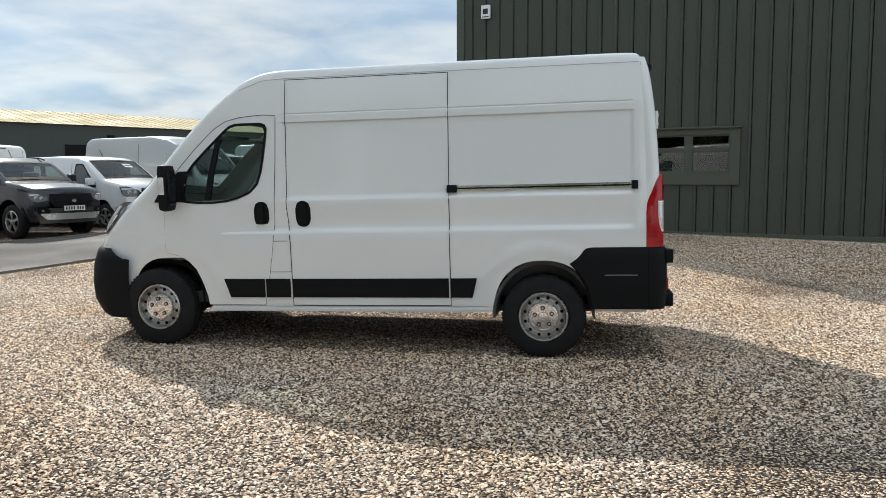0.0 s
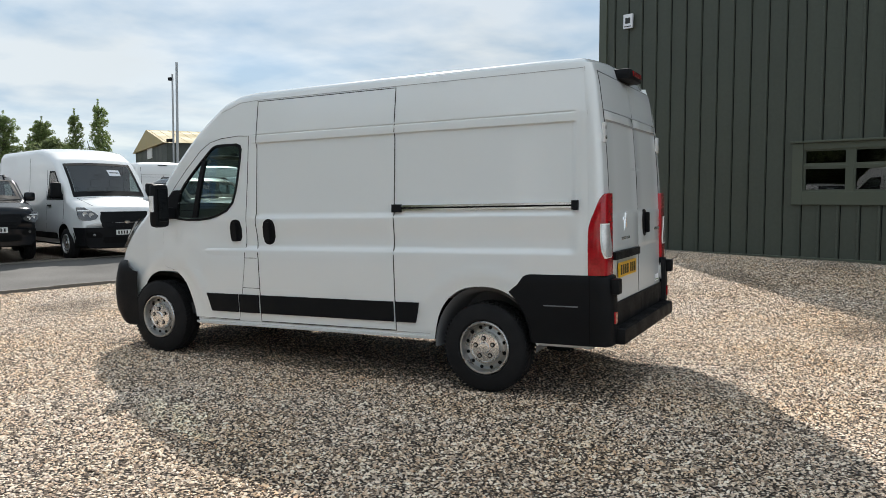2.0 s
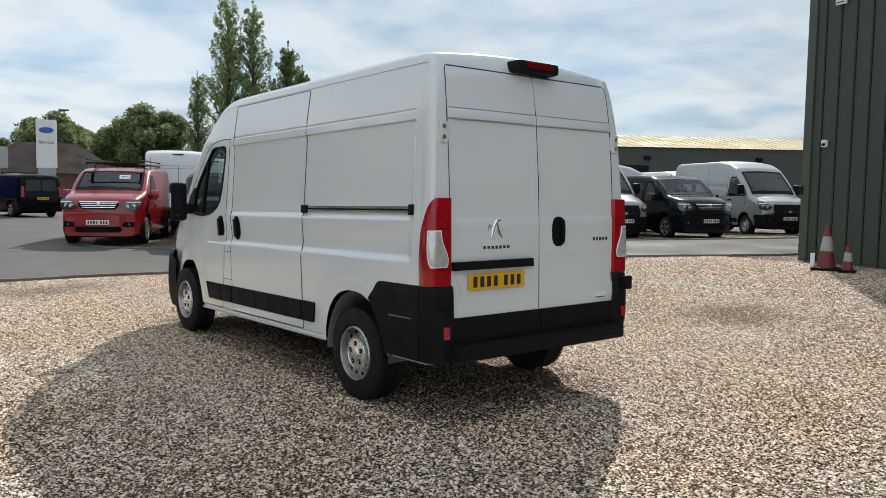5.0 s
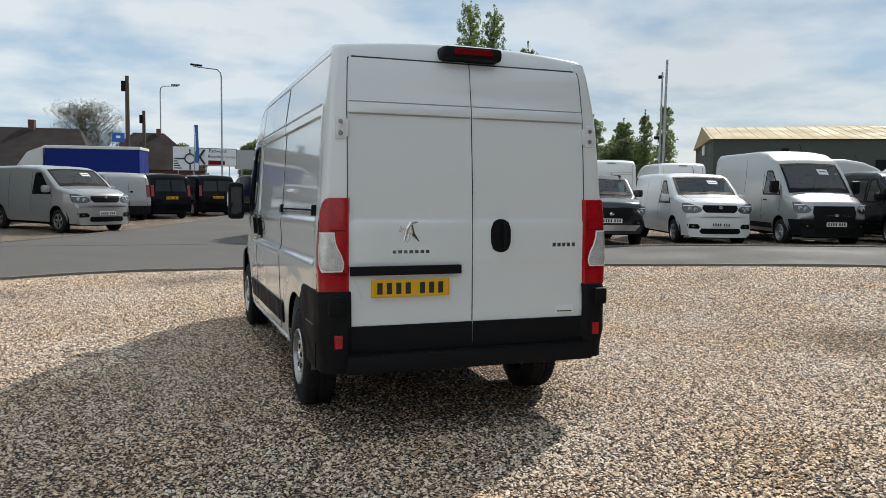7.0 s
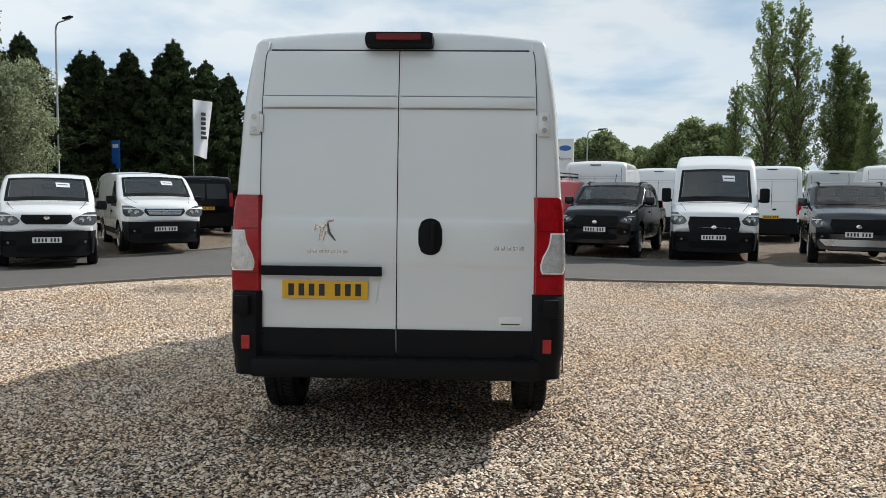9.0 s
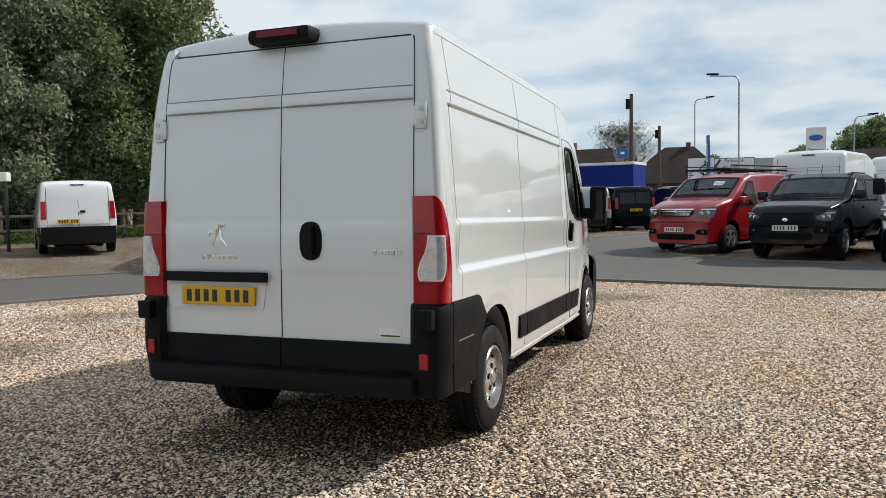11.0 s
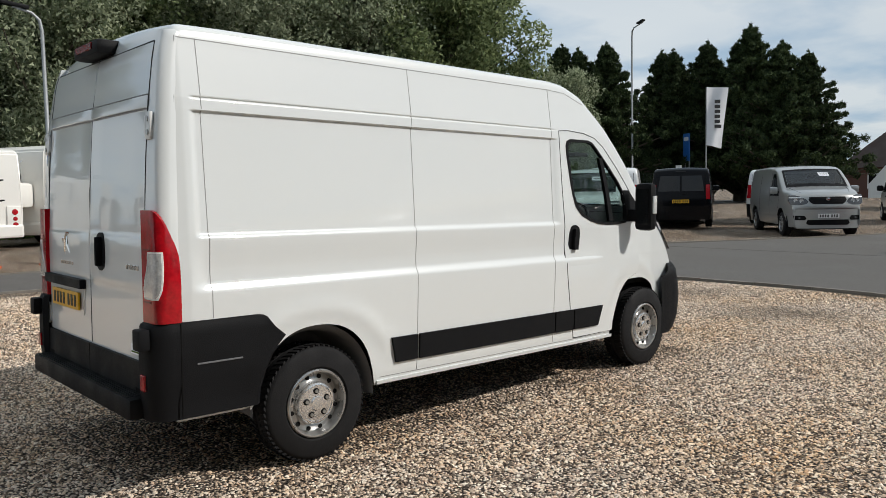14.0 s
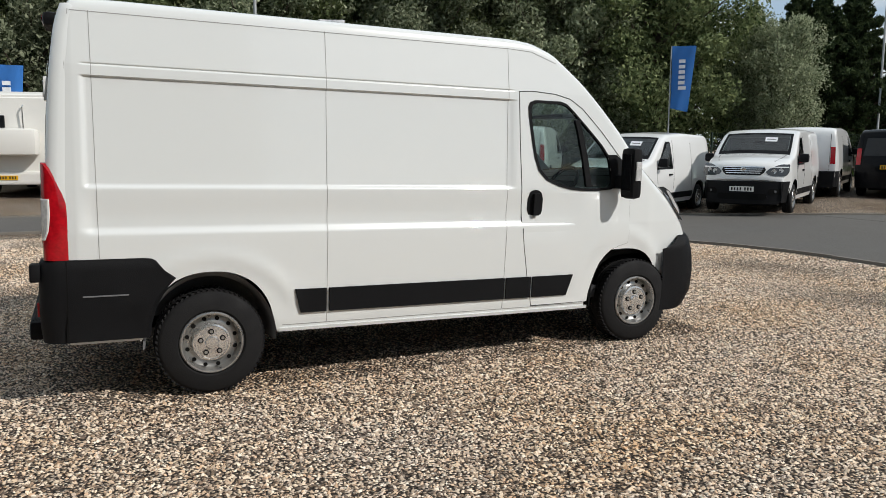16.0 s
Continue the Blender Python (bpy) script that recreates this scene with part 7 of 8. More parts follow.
feather_flag(-52.4, 7.9, 25, 5.6, 0.6, 2.6, True, "blue feather flag seen edge-on")


def words(parent, text, size, m, material, name="lettering"):
    cu = bpy.data.curves.new(name, "FONT")
    cu.body, cu.size, cu.extrude, cu.align_x, cu.align_y = text, size, 0.004, "CENTER", "CENTER"
    cu.materials.append(material)
    ob = new(name, cu)
    ob.parent, ob.matrix_basis = parent, m
    return ob


def board(name, x, y, z, face, w, h, mat, label, posts=2, legs=True):
    s = thing(name, pose(x, y, float(height(x, y)), 0, 0, face), label, "road sign", "road signs")
    part("panel", box(-w / 2, w / 2, -0.02, 0.02, z - h / 2, z + h / 2, 0.006), mat, s)
    for k in range(posts):
        px = 0 if posts == 1 else (-w * 0.3 + k * w * 0.6)
        part("post", tube(bmesh.new(), [(px, 0.06, 0), (px, 0.06, z + h * 0.4)], 0.04, 8), M_pole, s)
    return s


sgn = board("direction_sign", -55.3, 9.7, 3.45, 90, 2.8, 1.35, M_paper, "white direction sign with a black arrow")
bm = bmesh.new()
for (a, b), (c, d) in zip([(-0.95, 4.0), (-1.32, 3.45), (-0.95, 2.9)], [(-1.32, 3.45), (-0.95, 2.9)]):
    t = Vector((c - a, 0, d - b))
    tube(bm, [(a, -0.03, b), (c, -0.03, d)], 0.10, 4)
part("arrow", bm, M_ink, sgn)
words(sgn, "Padworth", 0.34, pose(0.02, -0.03, 3.90, 90, 0, 0), M_ink)
words(sgn, "Recycling centre", 0.30, pose(0.28, -0.03, 3.48, 90, 0, 0), M_ink)
bm = bmesh.new()
for x0, x1, z0, z1 in ((-1.38, 1.38, 4.07, 4.11), (-1.38, 1.38, 2.79, 2.83), (-1.38, -1.34, 2.83, 4.07), (1.34, 1.38, 2.83, 4.07)):
    add_box(bm, x0, x1, -0.027, -0.02, z0, z1)
part("border", bm, M_ink, sgn)
part("red_patch", box(-0.7, 0.5, -0.03, -0.021, 2.88, 3.2), M_lampdark, sgn)
sg2 = board("direction_sign", -55.4, 7.4, 3.3, 90, 1.8, 1.75, M_paper, "white roundabout direction sign with black lines")
bm = bmesh.new()
tube(bm, [(0.35 * math.cos(a) + 0.3, -0.03, 3.3 + 0.35 * math.sin(a)) for a in np.linspace(0, 6.283, 17)], 0.06, 4)
tube(bm, [(0.3, -0.03, 2.48), (0.3, -0.03, 2.95)], 0.06, 4), tube(bm, [(0.3, -0.03, 3.65), (0.3, -0.03, 4.0)], 0.06, 4), tube(bm, [(-0.05, -0.03, 3.3), (-0.8, -0.03, 3.3)], 0.06, 4)
for k in range(4):
    add_box(bm, -0.84, -0.3 - 0.1 * k, -0.026, -0.02, 2.55 + 0.17 * k, 2.63 + 0.17 * k)
part("route_lines", bm, M_ink, sg2)
board("grey_sign", -57.1, 12.4, 3.4, 90, 2.6, 1.5, M_pole, "back of a grey road sign")
bs = board("blue_sign", -46.6, -16.2, 3.9, 55, 1.0, 1.9, M_sign_blue, "blue information sign on two posts")
part("print_marking", box(-0.35, 0.35, -0.03, -0.02, 4.35, 4.6), M_paper, bs)
b2 = board("blue_sign", -44.0, 3.3, 4.1, 90, 0.7, 0.55, M_sign_blue, "small blue sign beside a timber pole", 1)
part("print_marking", box(-0.12, 0.12, -0.03, -0.02, 4.05, 4.2), M_paper, b2)
ws = board("warning_sign", -38.5, -12.0, 2.2, 60, 0.6, 0.5, M_paper, "small warning sign on a post", 1)
fs = thing("pylon_sign", pose(-48.9, 14.5, float(height(-48.9, 14.5)), 0, 0, 75), "tall white pylon sign with a blue oval", "sign")
part("panel", box(-0.58, 0.58, -0.12, 0.12, 2.6, 5.6, 0.02), M_platew, fs)
part("oval", lathe([(0.42, -0.01), (0.40, 0.02)], 24), M_sign_blue, fs).matrix_basis = Matrix.Translation((0, -0.13, 4.95)) @ Matrix.Diagonal((1, 1, 0.45, 1)) @ pose(0, 0, 0, 0, 0, 180)
words(fs, "Service", 0.30, pose(0, -0.125, 4.2, 90, 0, 0), M_ink)
part("base", box(-0.5, 0.5, -0.1, 0.1, 0, 2.6), M_pole, fs)


def gabled(name, m, L, D, eave, ridge, wall, roof, label, hip=0.0, over=0.3, category="building"):
    b = thing(name, m, label, category)
    bm = bmesh.new()
    add_box(bm, 0, L, 0, D, 0, eave)
    if not hip:
        for x in (0, L):
            vs = [bm.verts.new(p) for p in ((x, 0, eave), (x, D, eave), (x, D / 2, ridge - 0.05))]
            bm.faces.new(vs)
    part("wall", bm, wall, b)
    bm = bmesh.new()
    lo = eave - 0.02
    c = [(-over, -over, lo), (L + over, -over, lo), (L + over, D + over, lo), (-over, D + over, lo)]
    r = [(hip - (over if not hip else 0), D / 2, ridge), (L - hip + (over if not hip else 0), D / 2, ridge)]
    v = [bm.verts.new(p) for p in c + r]
    bm.faces.new((v[0], v[1], v[5], v[4])), bm.faces.new((v[2], v[3], v[4], v[5])), bm.faces.new((v[1], v[2], v[5])), bm.faces.new((v[3], v[0], v[4]))
    bm.faces.new((v[0], v[3], v[2], v[1]))
    part("roof", bm, roof, b)
    return b


# long low shed with a buff roof, gable towards the yard
LS = pose(-55.1, 55.0, 0, 0, 0, 56)
long_shed = gabled("long_shed", LS, 72, 22.4, 6.5, 8.5, M_far_shed, M_far_roof, "long dark green shed with a pale buff sheet roof", category="shed")
for k in range(5):
    part("wall_lamp", box(6 + 12 * k, 6.6 + 12 * k, -0.4, 0.0, 5.2, 5.6, 0.05), M_plastic, long_shed)
part("gable_sign", box(-0.10, -0.02, 9.0, 12.2, 5.4, 6.6), M_platew, long_shed)
part("shutter", box(14, 18.5, -0.1, 0.05, 0, 4.6), M_plastic, long_shed, "dark roller door")
for x in np.arange(0, 72, 1.0):
    bm = bmesh.new()
    tube(bm, [(x, -0.3, 6.48), (x, 11.2, 8.51)], 0.035, 4)
    part("roof_rib", bm, M_far_roof, long_shed)
h1 = gabled("bungalow", pose(-64.5, -12.5, 0, 0, 0, 83), 13, 9, 2.7, 6.1, M_brick, M_rooftile, "brick bungalow with a dark tiled roof", hip=1.8, over=0.4, category="house")
part("chimney", box(7.3, 7.8, 4.2, 4.8, 5.4, 6.75, 0.03), M_brick, h1)
part("window", box(2.0, 3.4, -0.08, 0.02, 1.0, 2.2), M_platew, h1)
part("pane", box(2.1, 3.3, -0.1, -0.07, 1.1, 2.1), M_dglass, h1)
part("window", box(7.0, 8.8, -0.08, 0.02, 1.0, 2.2), M_platew, h1)
part("pane", box(7.1, 8.7, -0.1, -0.07, 1.1, 2.1), M_dglass, h1)
h2 = gabled("bungalow", pose(-69.5, -0.2, 0, 0, 0, 88), 9.5, 8, 2.8, 6.3, M_brick, M_rooftile, "brick house with a dark hipped roof", hip=3.4, over=0.4, category="house")
part("chimney", box(5.4, 5.8, 3.7, 4.2, 5.6, 6.7, 0.03), M_brick, h2)
h3 = gabled("bungalow", pose(-78, 15, 0, 0, 0, 85), 12, 8, 2.8, 5.9, M_brick, M_rooftile, "brick house with a dark hipped roof", hip=3.2, over=0.4, category="house")

# fences
def timber_fence(name, a, b, label):
    f = thing(name, pose(a[0], a[1], 0), label, "fence", kind="structure")
    d = Vector((b[0] - a[0], b[1] - a[1], 0))
    n = int(d.length / 2.4)
    for k in range(n + 1):
        p = d * (k / n)
        z = float(height(a[0] + p.x, a[1] + p.y))
        part("post", box(p.x - 0.07, p.x + 0.07, p.y - 0.07, p.y + 0.07, z - 0.1, z + 1.15, 0.01), M_wood, f)
        if k < n:
            q = d * ((k + 1) / n)
            zq = float(height(a[0] + q.x, a[1] + q.y))
            for hz in (0.45, 0.95):
                bm = bmesh.new()
                side = Vector((-d.y, d.x, 0)).normalized() * 0.085
                tube(bm, [p + side + Vector((0, 0, z + hz)), q + side + Vector((0, 0, zq + hz))], 0.06, 4)
                part("rail", bm, M_wood, f)
    return f


def mesh_fence(name, a, b, tall, label, pitch=0.10):
    f = thing(name, pose(a[0], a[1], 0), label, "fence", kind="structure")
    d = Vector((b[0] - a[0], b[1] - a[1], 0))
    n = int(d.length / 2.5)
    bm = bmesh.new()
    wires = int(d.length / pitch)
    for k in range(wires):
        p = d * (k / wires)
        z = float(height(a[0] + p.x, a[1] + p.y))
        tube(bm, [p + Vector((0, 0, z)), p + Vector((0, 0, z + tall))], 0.006, 3)
    for hz in np.linspace(0.1, tall, 8):
        tube(bm, [d * (k / 20) + Vector((0, 0, float(height(a[0] + d.x * k / 20, a[1] + d.y * k / 20)) + hz)) for k in range(21)], 0.008, 3)
    w = part("wire_panel", bm, M_fence, f)
    w["kind"] = "stuff"
    for k in range(n + 1):
        p = d * (k / n)
        z = float(height(a[0] + p.x, a[1] + p.y))
        part("post", box(p.x - 0.03, p.x + 0.03, p.y - 0.03, p.y + 0.03, z, z + tall + 0.05), M_fence, f)
    return f


M_fence = surface("green_fence_steel", (0.012, 0.028, 0.018), 0.5, vary=0.1)
mesh_fence("fence", (-36, -9.0), (-13.0, -13.0), 1.9, "dark green steel mesh fence")
mesh_fence("fence", (-13.0, -13.0), (14.0, -16.5), 1.9, "dark green steel mesh fence")
timber_fence("timber_fence", (-34, -10.5), (12, -18.0), "weathered post and rail timber fence")
# public road behind the fence
bm = bmesh.new()
pts = [[Vector((x, y0 + (x + 40) * -0.12, float(height(x, y0 + (x + 40) * -0.12)) + 0.03)) for y0 in (-14.5, -16.5, -18.5, -20.5)] for x in np.arange(-60, 30, 3.0)]
grid_faces(bm, pts, (0, 0, -0.06))
solid("road_public", bm, M_asphalt, "grey public road behind the fence", "road", kind="structure")
bm = bmesh.new()
pts = [[Vector((x, y0 + (x + 40) * -0.12, float(height(x, y0 + (x + 40) * -0.12)) + 0.04)) for y0 in (-14.9, -15.05)] for x in np.arange(-60, 30, 3.0)]
grid_faces(bm, pts, (0, 0, -0.008))
solid("road_line", bm, M_paper, "white painted edge line on the road", "road marking", kind="structure")
pl = thing("floodlight", pose(-11.3, -9.3, float(height(-11.3, -9.3)), 0, 0, 215), "small floodlight on a green post", "floodlight")
part("post", tube(bmesh.new(), [(0, 0, 0), (0, 0, 2.0)], 0.05, 8), M_fence, pl)
part("lamp_box", box(-0.2, 0.2, -0.1, 0.12, 1.98, 2.24, 0.03), M_cream, pl)


def cone(x, y, tall, body, band, label, fallen=False):
    c = thing("traffic_cone", pose(x, y, float(height(x, y)), 0, 0, 20), label, "traffic cone", "traffic cones")
    r = tall * 0.19
    part("base", box(-r * 1.5, r * 1.5, -r * 1.5, r * 1.5, 0, 0.05, 0.015), M_plastic if band else body, c, smooth=40)
    part("body", lathe([(r * 1.1, 0.04), (r, 0.07), (0.035, tall - 0.02), (0.025, tall)], 20, "z"), body, c, smooth=40)
    if band:
        rz = lambda z: r + (0.035 - r) * (z - 0.07) / (tall - 0.09)
        part("sleeve", lathe([(rz(tall * 0.42) + 0.004, tall * 0.42), (rz(tall * 0.74) + 0.004, tall * 0.74)], 20, "z"), M_sleeve, c, "dirty white reflective sleeve", smooth=40)
    return c


cone(-1.37, 16.78, 0.78, M_cone_red, True, "tall faded red traffic cone with a white band")
cone(-0.96, 16.66, 0.46, M_cone_red, True, "small red traffic cone with a white band")
part("white_post", box(-0.25, -0.18, -0.03, 0.03, 0, 0.28, 0.01), M_paper, bpy.data.objects["traffic_cone"])
for x, y, tall, band in ((-4.47, -6.62, 0.78, False), (-2.94, -6.68, 1.0, False), (-1.53, -6.83, 0.75, False), (-0.28, -7.0, 0.92, False), (-0.62, -7.15, 0.76, True)):
    cone(x, y, tall, M_orange, band, "orange traffic cone with a white band" if band else "plain orange traffic cone on the gravel")

# ---- trees and grass ----
def leaf_mesh(name, centres, size, material, seed, up=0.3, slim=0.6):
    """Small pointed leaf blades at the given places."""
    r = np.random.default_rng(seed)
    n = len(centres)
    a = r.normal(size=(n, 3)) + np.array([0, 0, up])
    a /= np.linalg.norm(a, axis=1)[:, None]
    b = np.cross(a, r.normal(size=(n, 3)))
    b /= np.linalg.norm(b, axis=1)[:, None]
    s = size * r.uniform(0.6, 1.4, (n, 1))
    c = np.asarray(centres)
    v = np.stack([c - a * s * 0.7 + b * s * slim, c + a * s * 1.3, c - a * s * 0.7 - b * s * slim], 1).reshape(-1, 3)
    f = np.arange(3 * n, dtype=np.int32)
    me = bpy.data.meshes.new(name)
    me.vertices.add(3 * n), me.loops.add(3 * n), me.polygons.add(n)
    me.vertices.foreach_set("co", v.ravel()), me.loops.foreach_set("vertex_index", f)
    me.polygons.foreach_set("loop_start", f[::3])
    me.update(calc_edges=True)
    me.materials.append(material)
    return me


def limbs(seed, tall, spread, trunk_r, n, first=0.25, rise=0.6, columnar=False):
    r = random.Random(seed)
    bm = bmesh.new()
    lean = (r.uniform(-0.3, 0.3), r.uniform(-0.3, 0.3))
    tube(bm, [(lean[0] * q * q, lean[1] * q * q, tall * q) for q in (0, 0.2, 0.45, 0.7, 0.95)], [trunk_r * k for k in (1.25, 0.95, 0.7, 0.4, 0.1)], 8)
    tips = []
    for k in range(n):
        q = first + ((0.985 if columnar == "cone" else 0.93) - first) * k / n
        az = k * 2.4 + r.uniform(-0.4, 0.4)
        reach = spread * (0.35 + 0.65 * math.sin(math.pi * min(1, 0.15 + q * 0.85))) * r.uniform(0.7, 1.1)
        if columnar == "spire":
            reach = spread * min(1, 0.4 + q * 2.4) * max(0.10, 1.06 - q) ** 0.65 * r.uniform(0.65, 1.15)
        elif columnar == "cone":
            reach = spread * 1.12 * (1.03 - q) ** 0.95 * r.uniform(0.55, 1.3)
        p0 = Vector((lean[0] * q * q, lean[1] * q * q, tall * q))
        up = reach * rise * r.uniform(0.6, 1.3)
        mid = p0 + Vector((math.cos(az) * reach * 0.5, math.sin(az) * reach * 0.5, up * (0.35 if not columnar else 0.7)))
        end = p0 + Vector((math.cos(az) * reach, math.sin(az) * reach, up))
        tube(bm, [p0, mid, end], [trunk_r * 0.42 * (1.1 - q), trunk_r * 0.22 * (1.1 - q), 0.02], 5)
        thin = 1.0 if columnar not in ("spire", "cone") else 1.15 - 0.75 * q
        tips += [(p, thin) for p in (p0.lerp(mid, 0.6), mid, mid.lerp(end, 0.5), end, end)]
    if columnar in ("spire", "cone"):
        tips += [(Vector((lean[0] * q * q, lean[1] * q * q, tall * q)), 0.5 * (1.04 - q) / 0.2 + 0.16) for q in np.linspace(0.88, 1.02, 8)]
    return bm, tips


def clumps(tips, per, radius, seed, squash=0.8):
    r = np.random.default_rng(seed)
    out = []
    for t, thin in tips:
        rad = radius * thin * r.uniform(0.55, 1.25)
        k = int(per * max(0.3, thin) * r.uniform(0.5, 1.4))
        d = r.normal(size=(k, 3))
        d /= np.linalg.norm(d, axis=1)[:, None]
        out.append(np.array(t) + d * (rad * r.uniform(0.35, 1.0, (k, 1)) ** 0.6) * [1, 1, squash])
    return np.concatenate(out)


def tree(name, seed, tall, spread, trunk_r, n, per, radius, leaf, mat, label, first=0.22, rise=0.6, columnar=False, squash=0.8, m=Matrix(), up=0.3, slim=0.6):
    t = thing(name, m, label, "tree", "trees round the yard")
    bm, tips = limbs(seed, tall, spread, trunk_r, n, first, rise, columnar)
    part("trunk", bm, M_bark, t, smooth=50)
    cr = new("crown", leaf_mesh("crown", clumps(tips, per, radius, seed, squash), leaf, mat, seed, up, slim))
    cr.parent = t
    cr["kind"] = "stuff"
    return t


def at(x, y, turn=0, s=1.0, sz=None):
    return pose(x, y, float(height(x, y)) - 0.05, 0, 0, turn) @ Matrix.Diagonal((s, s, sz or s, 1))


def plant(src, spots, wide=1.0):
    for x, y, turn, s in spots:
        c = copy_thing(src, pose(x, y, float(height(x, y)) - 0.05, 0, 0, turn))
        c.scale = (s * wide, s * wide, s)


# poplars beyond the vans
p1 = tree("poplar_tree", 11, 24, 3.3, 0.38, 120, 42, 0.55, 0.12, M_leaf_pop, "tall slim poplar tree in young leaf", 0.06, 1.5, "spire", 1.7, at(-83.4, 41.3))
p2 = tree("poplar_tree", 12, 21, 2.9, 0.34, 110, 62, 0.55, 0.12, M_leaf_pop, "tall slim dense poplar tree", 0.06, 1.5, "spire", 1.7, at(-83.4, 49.1, 40, 0.92))
plant(p1, [(-82.3, 44.0, 80, 0.96), (-86.0, 38.6, 200, 0.62)])
plant(p2, [(-84.2, 51.6, 130, 0.80), (-77.2, 49.5, 250, 0.57)])
plant(p2, [(-107.2, 73.1, 70, 0.64), (-105, 68.5, 20, 0.62), (-102.4, 75.7, 10, 0.60), (-106, 78.0, 200, 0.58)], 1.7)
p3 = tree("young_tree", 13, 13.8, 2.1, 0.16, 60, 34, 0.55, 0.13, M_leaf_pop, "young upright tree with thin leaves", 0.10, 1.2, "spire", 1.4, at(-83.5, 66.8, 0, 0.86))
plant(p3, [(-78.4, 66.4, 100, 0.92)])
# rounder trees
r1 = tree("broadleaf_tree", 21, 8.6, 3.6, 0.3, 40, 190, 1.15, 0.20, M_leaf_a, "round green broadleaf tree", 0.2, 0.5, False, 0.8, at(-129, 47.3, 0, 1.55))
plant(r1, [(-135, 40.5, 90, 1.2), (-90, 68, 30, 0.9), (-92, 24, 60, 1.0), (-88, 17, 240, 0.7), (-76, 8.0, 30, 0.55)])
# bare spreading tree
b1 = tree("bare_tree", 31, 8.0, 3.2, 0.22, 120, 24, 0.62, 0.20, M_twig, "half-bare spreading tree with thin twigs", 0.15, 0.7, False, 0.9, at(-75.2, -0.8, 0, 1.05), 0.5, 0.06)
# dark conifers
c1 = tree("conifer_tree", 41, 11.4, 3.6, 0.4, 300, 78, 0.34, 0.15, M_leaf_dark, "dense dark green conifer with a pointed top", 0.03, 0.50, "cone", 0.85, at(-44.6, -21.3), 0.7, 0.30)
c2 = tree("conifer_tree", 42, 10.6, 3.3, 0.4, 290, 78, 0.34, 0.15, M_leaf_dark, "dense dark green conifer with a pointed top", 0.03, 0.58, "cone", 0.85, at(-50.2, -20.0, 0, 1.06), 0.7, 0.30)
plant(c1, [(-51.6, -13.9, 70, 1.08), (-50.8, -9.8, 160, 0.86), (-42.5, -24.0, 220, 1.0), (-52.0, -15.0, 30, 1.0)])
plant(c2, [(-52.0, -17.6, 100, 1.1), (-49.8, -11.2, 250, 1.0), (-43.6, -22.8, 20, 1.05), (-40.5, -26.0, 140, 1.0), (-50, -19, 50, 1.05)])
# broadleaf belt behind the fence
d1 = tree("broadleaf_tree", 51, 13.0, 3.9, 0.30, 56, 260, 1.15, 0.098, M_leaf_a, "tall broadleaf tree in fresh leaf behind the fence", 0.10, 0.5, False, 0.85, at(-24.5, -16.5))
d2 = tree("broadleaf_tree", 52, 12.5, 3.7, 0.28, 54, 240, 1.1, 0.092, M_leaf_pale, "tall pale-leaved tree behind the fence", 0.10, 0.55, False, 0.9, at(-20.5, -18.5))
d3 = tree("broadleaf_tree", 53, 14.0, 4.1, 0.32, 56, 260, 1.2, 0.098, M_leaf_a, "tall broadleaf tree in fresh leaf behind the fence", 0.08, 0.6, False, 0.9, at(-16, -21.5))
plant(d1, [(-11.5, -23.5, 80, 1.05), (-2.5, -25.0, 200, 1.1), (6.5, -24, 30, 1.1), (-27.5, -20.5, 140, 0.85)])
plant(d2, [(-7.0, -22.0, 120, 1.0), (2.0, -22.5, 10, 0.95), (-14.0, -19.5, 230, 0.9)])
plant(d3, [(-20, -24.5, 60, 1.05), (-8, -27.5, 170, 1.15), (1.5, -28, 300, 1.1), (-26, -26, 20, 1.0)])
w1 = tree("pale_willow_tree", 61, 7.2, 2.2, 0.18, 44, 190, 0.7, 0.070, M_leaf_pale, "pale silvery young tree", 0.12, 0.9, False, 1.2, at(-28.6, -13.0, 0, 0.9))
# hedge under the trees
bush = tree("hedge_bush", 71, 2.6, 1.9, 0.08, 26, 130, 0.75, 0.11, M_leaf_dark, "dense dark green undergrowth beneath the trees", 0.05, 0.4, False, 0.8, at(-26, -21.5))
plant(bush, [(x, -22.5 - 0.12 * (x + 26) - (i % 2), 67 * i, 1.0 + 0.25 * ((i * 7) % 3)) for i, x in enumerate(np.arange(-23, 14, 2.9))])
# grass verge by the fence
r = np.random.default_rng(9)
n = 9000
xs = r.uniform(-36, 14, n)
ys = -10.4 - (xs + 34) * 0.165 + r.uniform(-2.6, 0.3, n)
me = leaf_mesh("grass_verge", np.stack([xs, ys, height(xs, ys) + r.uniform(0.02, 0.28, n)], 1), 0.13, M_grass, 5)
tagged(new("grass_verge", me), "rough green grass along the fence", "grass", kind="stuff")

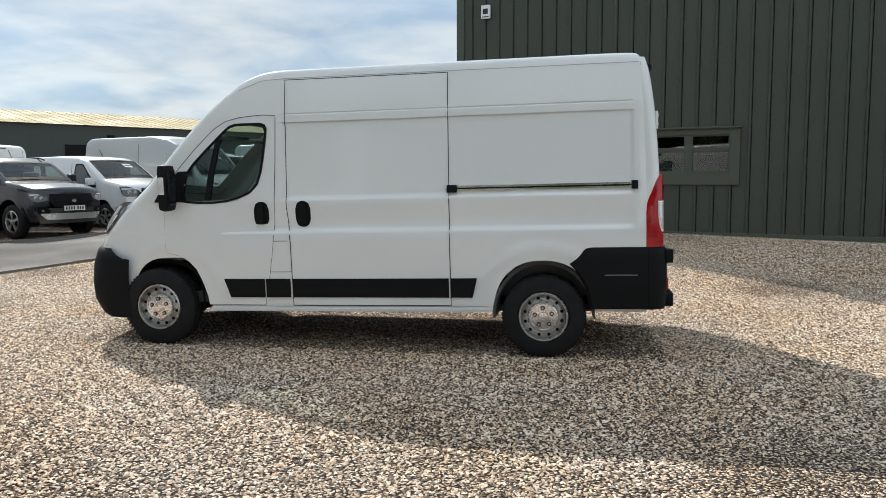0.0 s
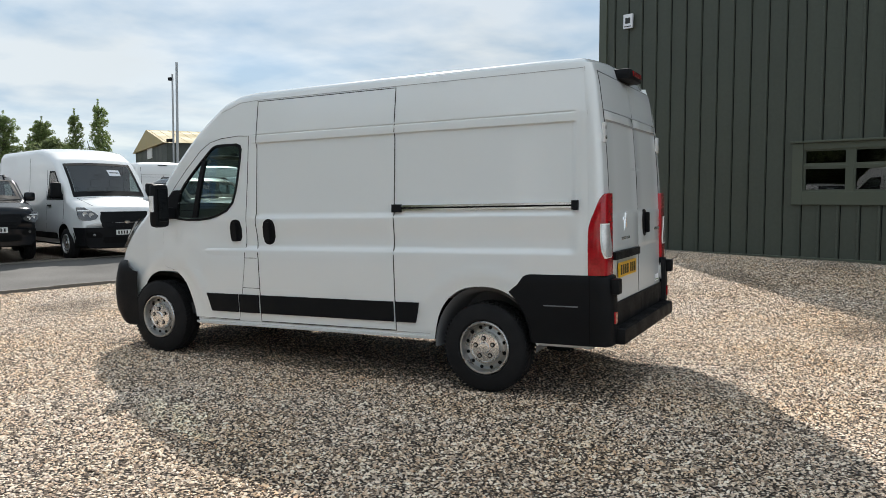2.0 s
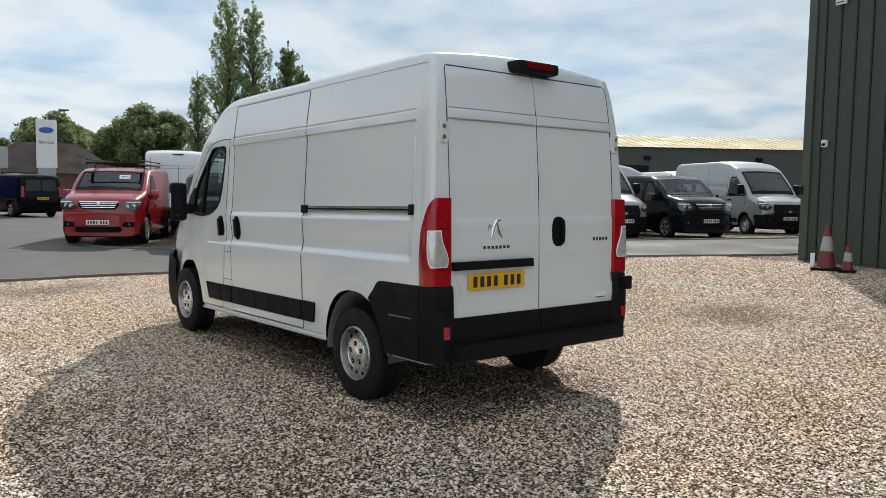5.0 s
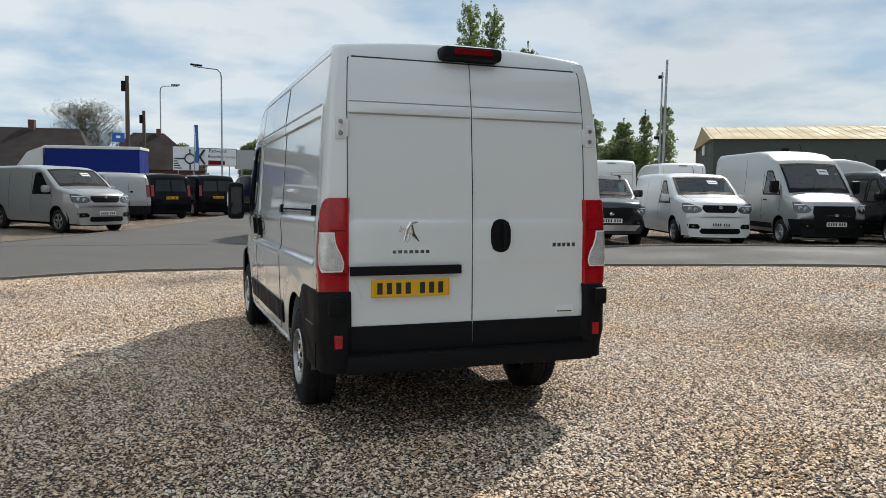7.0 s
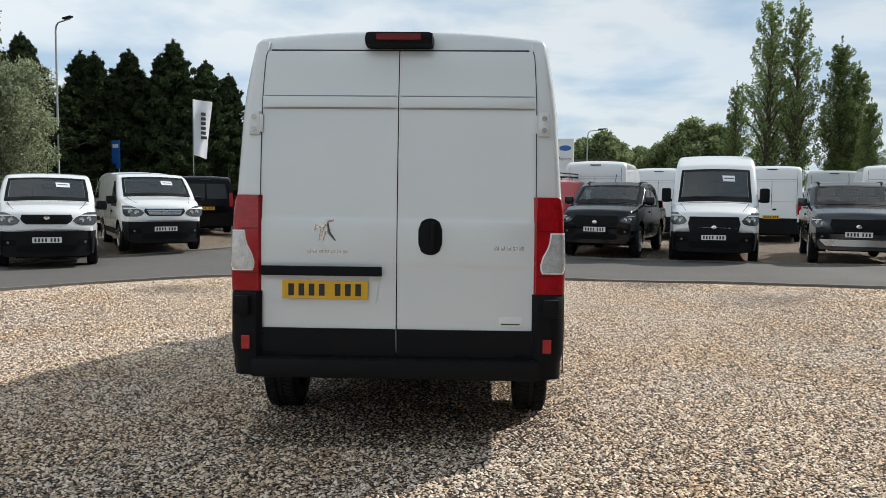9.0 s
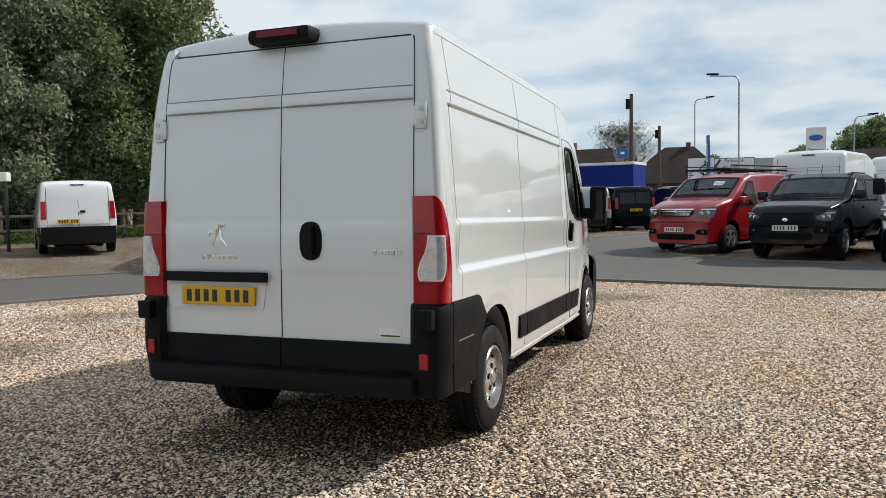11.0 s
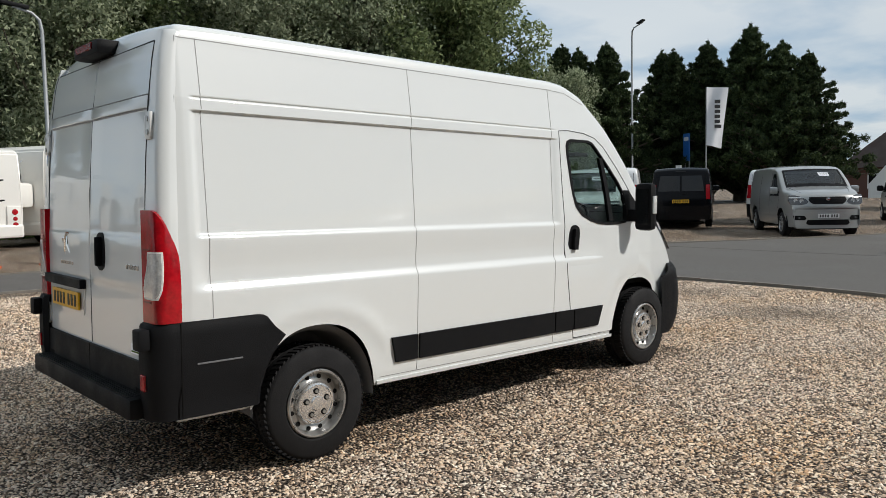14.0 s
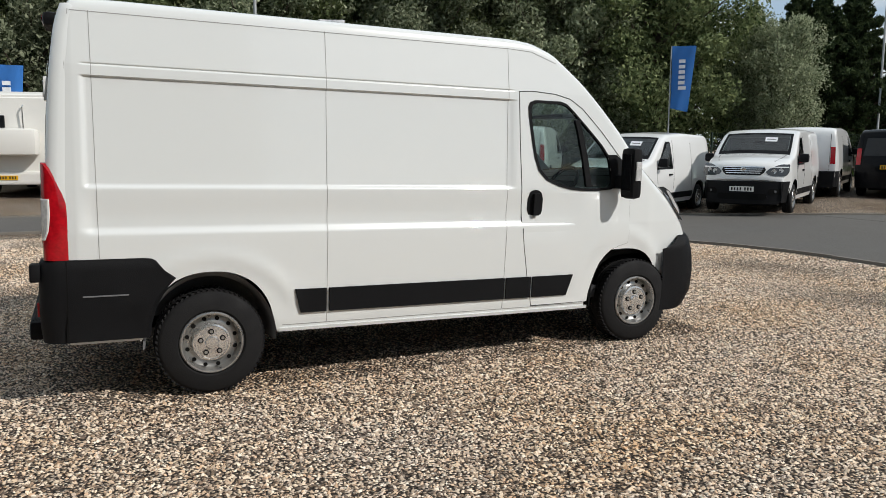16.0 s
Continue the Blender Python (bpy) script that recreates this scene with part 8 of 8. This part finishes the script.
# ---- kerb edging and loose stones ----
def edging(name, line, step, lift, wide, label):
    k = thing(name, Matrix(), label, "kerb", kind="structure")
    pts = resample(line, step)
    bm = bmesh.new()
    add_box(bm, 0.004, 0.996, -0.5, 0.5, -0.12, 0)
    data = mesh_of(bm, M_concrete, name="edging_stone")
    for i, (a, b) in enumerate(zip(pts, pts[1:])):
        d = Vector((b[0] - a[0], b[1] - a[1], float(height(*b)) - float(height(*a))))
        o = new("edging_stone", data)
        o.parent = k
        o.matrix_basis = Matrix.Translation((a[0], a[1], float(height(*a)) + lift + 0.004 * math.sin(i * 2.3))) @ pose(0, 0, 0, 0, -math.degrees(math.atan2(d.z, d.xy.length)), math.degrees(math.atan2(d.y, d.x))) @ Matrix.Diagonal((d.length, wide, 1, 1))
    return k


edging("kerb_near", KERB_NEAR, 0.9, 0.045, 0.06, "thin concrete edging between gravel and lane")
edging("kerb_south", FAR_SOUTH, 0.9, 0.05, 0.08, "thin concrete edging along the far side of the lane")
edging("kerb_north", FAR_NORTH, 0.9, 0.05, 0.08, "thin concrete edging along the far side of the lane")


def pebble_field(name, n, region, size, seed, keep):
    """Loose rounded stones as one joined mesh."""
    r = np.random.default_rng(seed)
    xs, ys = r.uniform(region[0], region[1], n * 3), r.uniform(region[2], region[3], n * 3)
    ok = keep(xs, ys)
    xs, ys = xs[ok][:n], ys[ok][:n]
    n = len(xs)
    ico = np.array([(1, 0, 0.1), (-1, 0.15, 0), (0.1, 1, 0), (-0.1, -1, 0.1), (0.1, 0, 1)]) - np.array([0, 0, 0.25])
    tri = np.array([(0, 2, 4), (2, 1, 4), (1, 3, 4), (3, 0, 4)])
    s = size * r.uniform(0.55, 1.35, (n, 1, 1)) * np.stack([r.uniform(0.9, 1.6, n), r.uniform(0.55, 0.95, n), r.uniform(0.55, 0.95, n)], 1)[:, None, :]
    v = ico[None] * s * r.uniform(0.75, 1.25, (n, 5, 1))
    a, b = r.uniform(0, 6.283, n), r.normal(0, 0.38, n)
    ca, sa, cb, sb = np.cos(a)[:, None], np.sin(a)[:, None], np.cos(b)[:, None], np.sin(b)[:, None]
    x, y, z = v[..., 0], v[..., 1], v[..., 2]
    x, z = x * cb - z * sb, x * sb + z * cb
    x, y = x * ca - y * sa, x * sa + y * ca
    v = np.stack([x + xs[:, None], y + ys[:, None], z + (height(xs, ys) + size * 0.34)[:, None]], 2).reshape(-1, 3)
    f = (tri[None] + 5 * np.arange(n)[:, None, None]).reshape(-1, 3)
    me = bpy.data.meshes.new(name)
    me.vertices.add(len(v)), me.loops.add(f.size), me.polygons.add(len(f))
    me.vertices.foreach_set("co", v.ravel()), me.loops.foreach_set("vertex_index", f.ravel().astype(np.int32))
    me.polygons.foreach_set("loop_start", np.arange(0, f.size, 3, dtype=np.int32))
    me.update(calc_edges=True)
    me.materials.append(M_stone)
    return tagged(new(name, me), "loose pale brown gravel stones", "gravel", kind="stuff")


def ring(x, y):
    """Dense round the van, thinning out over the yard."""
    dx, dy = np.maximum(0, np.maximum(-4.3 - x, x - 0.9)), np.maximum(0, np.maximum(6.5 - y, y - 8.4))
    d = np.hypot(dx, dy)
    q = np.random.default_rng(1).random(len(x))
    return (q < np.where(d < 0.05, 0.3, 1 - 0.93 * smooth01((d - 2.0) / 4.0))) & (d < 6.2) & (y > 3.1 - 3 * smooth01((d - 3) / 3))


pebble_field("gravel_stones", 230000, (-8.8, 7.0, 2.0, 13.5), 0.0112, 3, ring)


def outer_yard(x, y):
    """The open yard beyond the dense stones, up to the kerb and the shed."""
    dx, dy = np.maximum(0, np.maximum(-4.3 - x, x - 0.9)), np.maximum(0, np.maximum(6.5 - y, y - 8.4))
    d = np.hypot(dx, dy)
    lane = resample(KERB_NEAR[2:16], 0.4)
    ky = np.array([p[1] for p in lane])
    order = np.argsort(ky)
    kx = np.interp(y, ky[order], np.array([p[0] for p in lane])[order])
    shed_y = 18.16 - (x + 2.51) * math.tan(radians(18))
    return (d > 3.2) & (x > kx + 0.15) & (y < shed_y - 0.2) & (y > -1.6) & (np.random.default_rng(2).random(len(x)) < smooth01((d - 3.2) / 2.5))


pebble_field("gravel_stones", 190000, (-9.3, 8.5, -1.6, 17.5), 0.0142, 8, outer_yard)
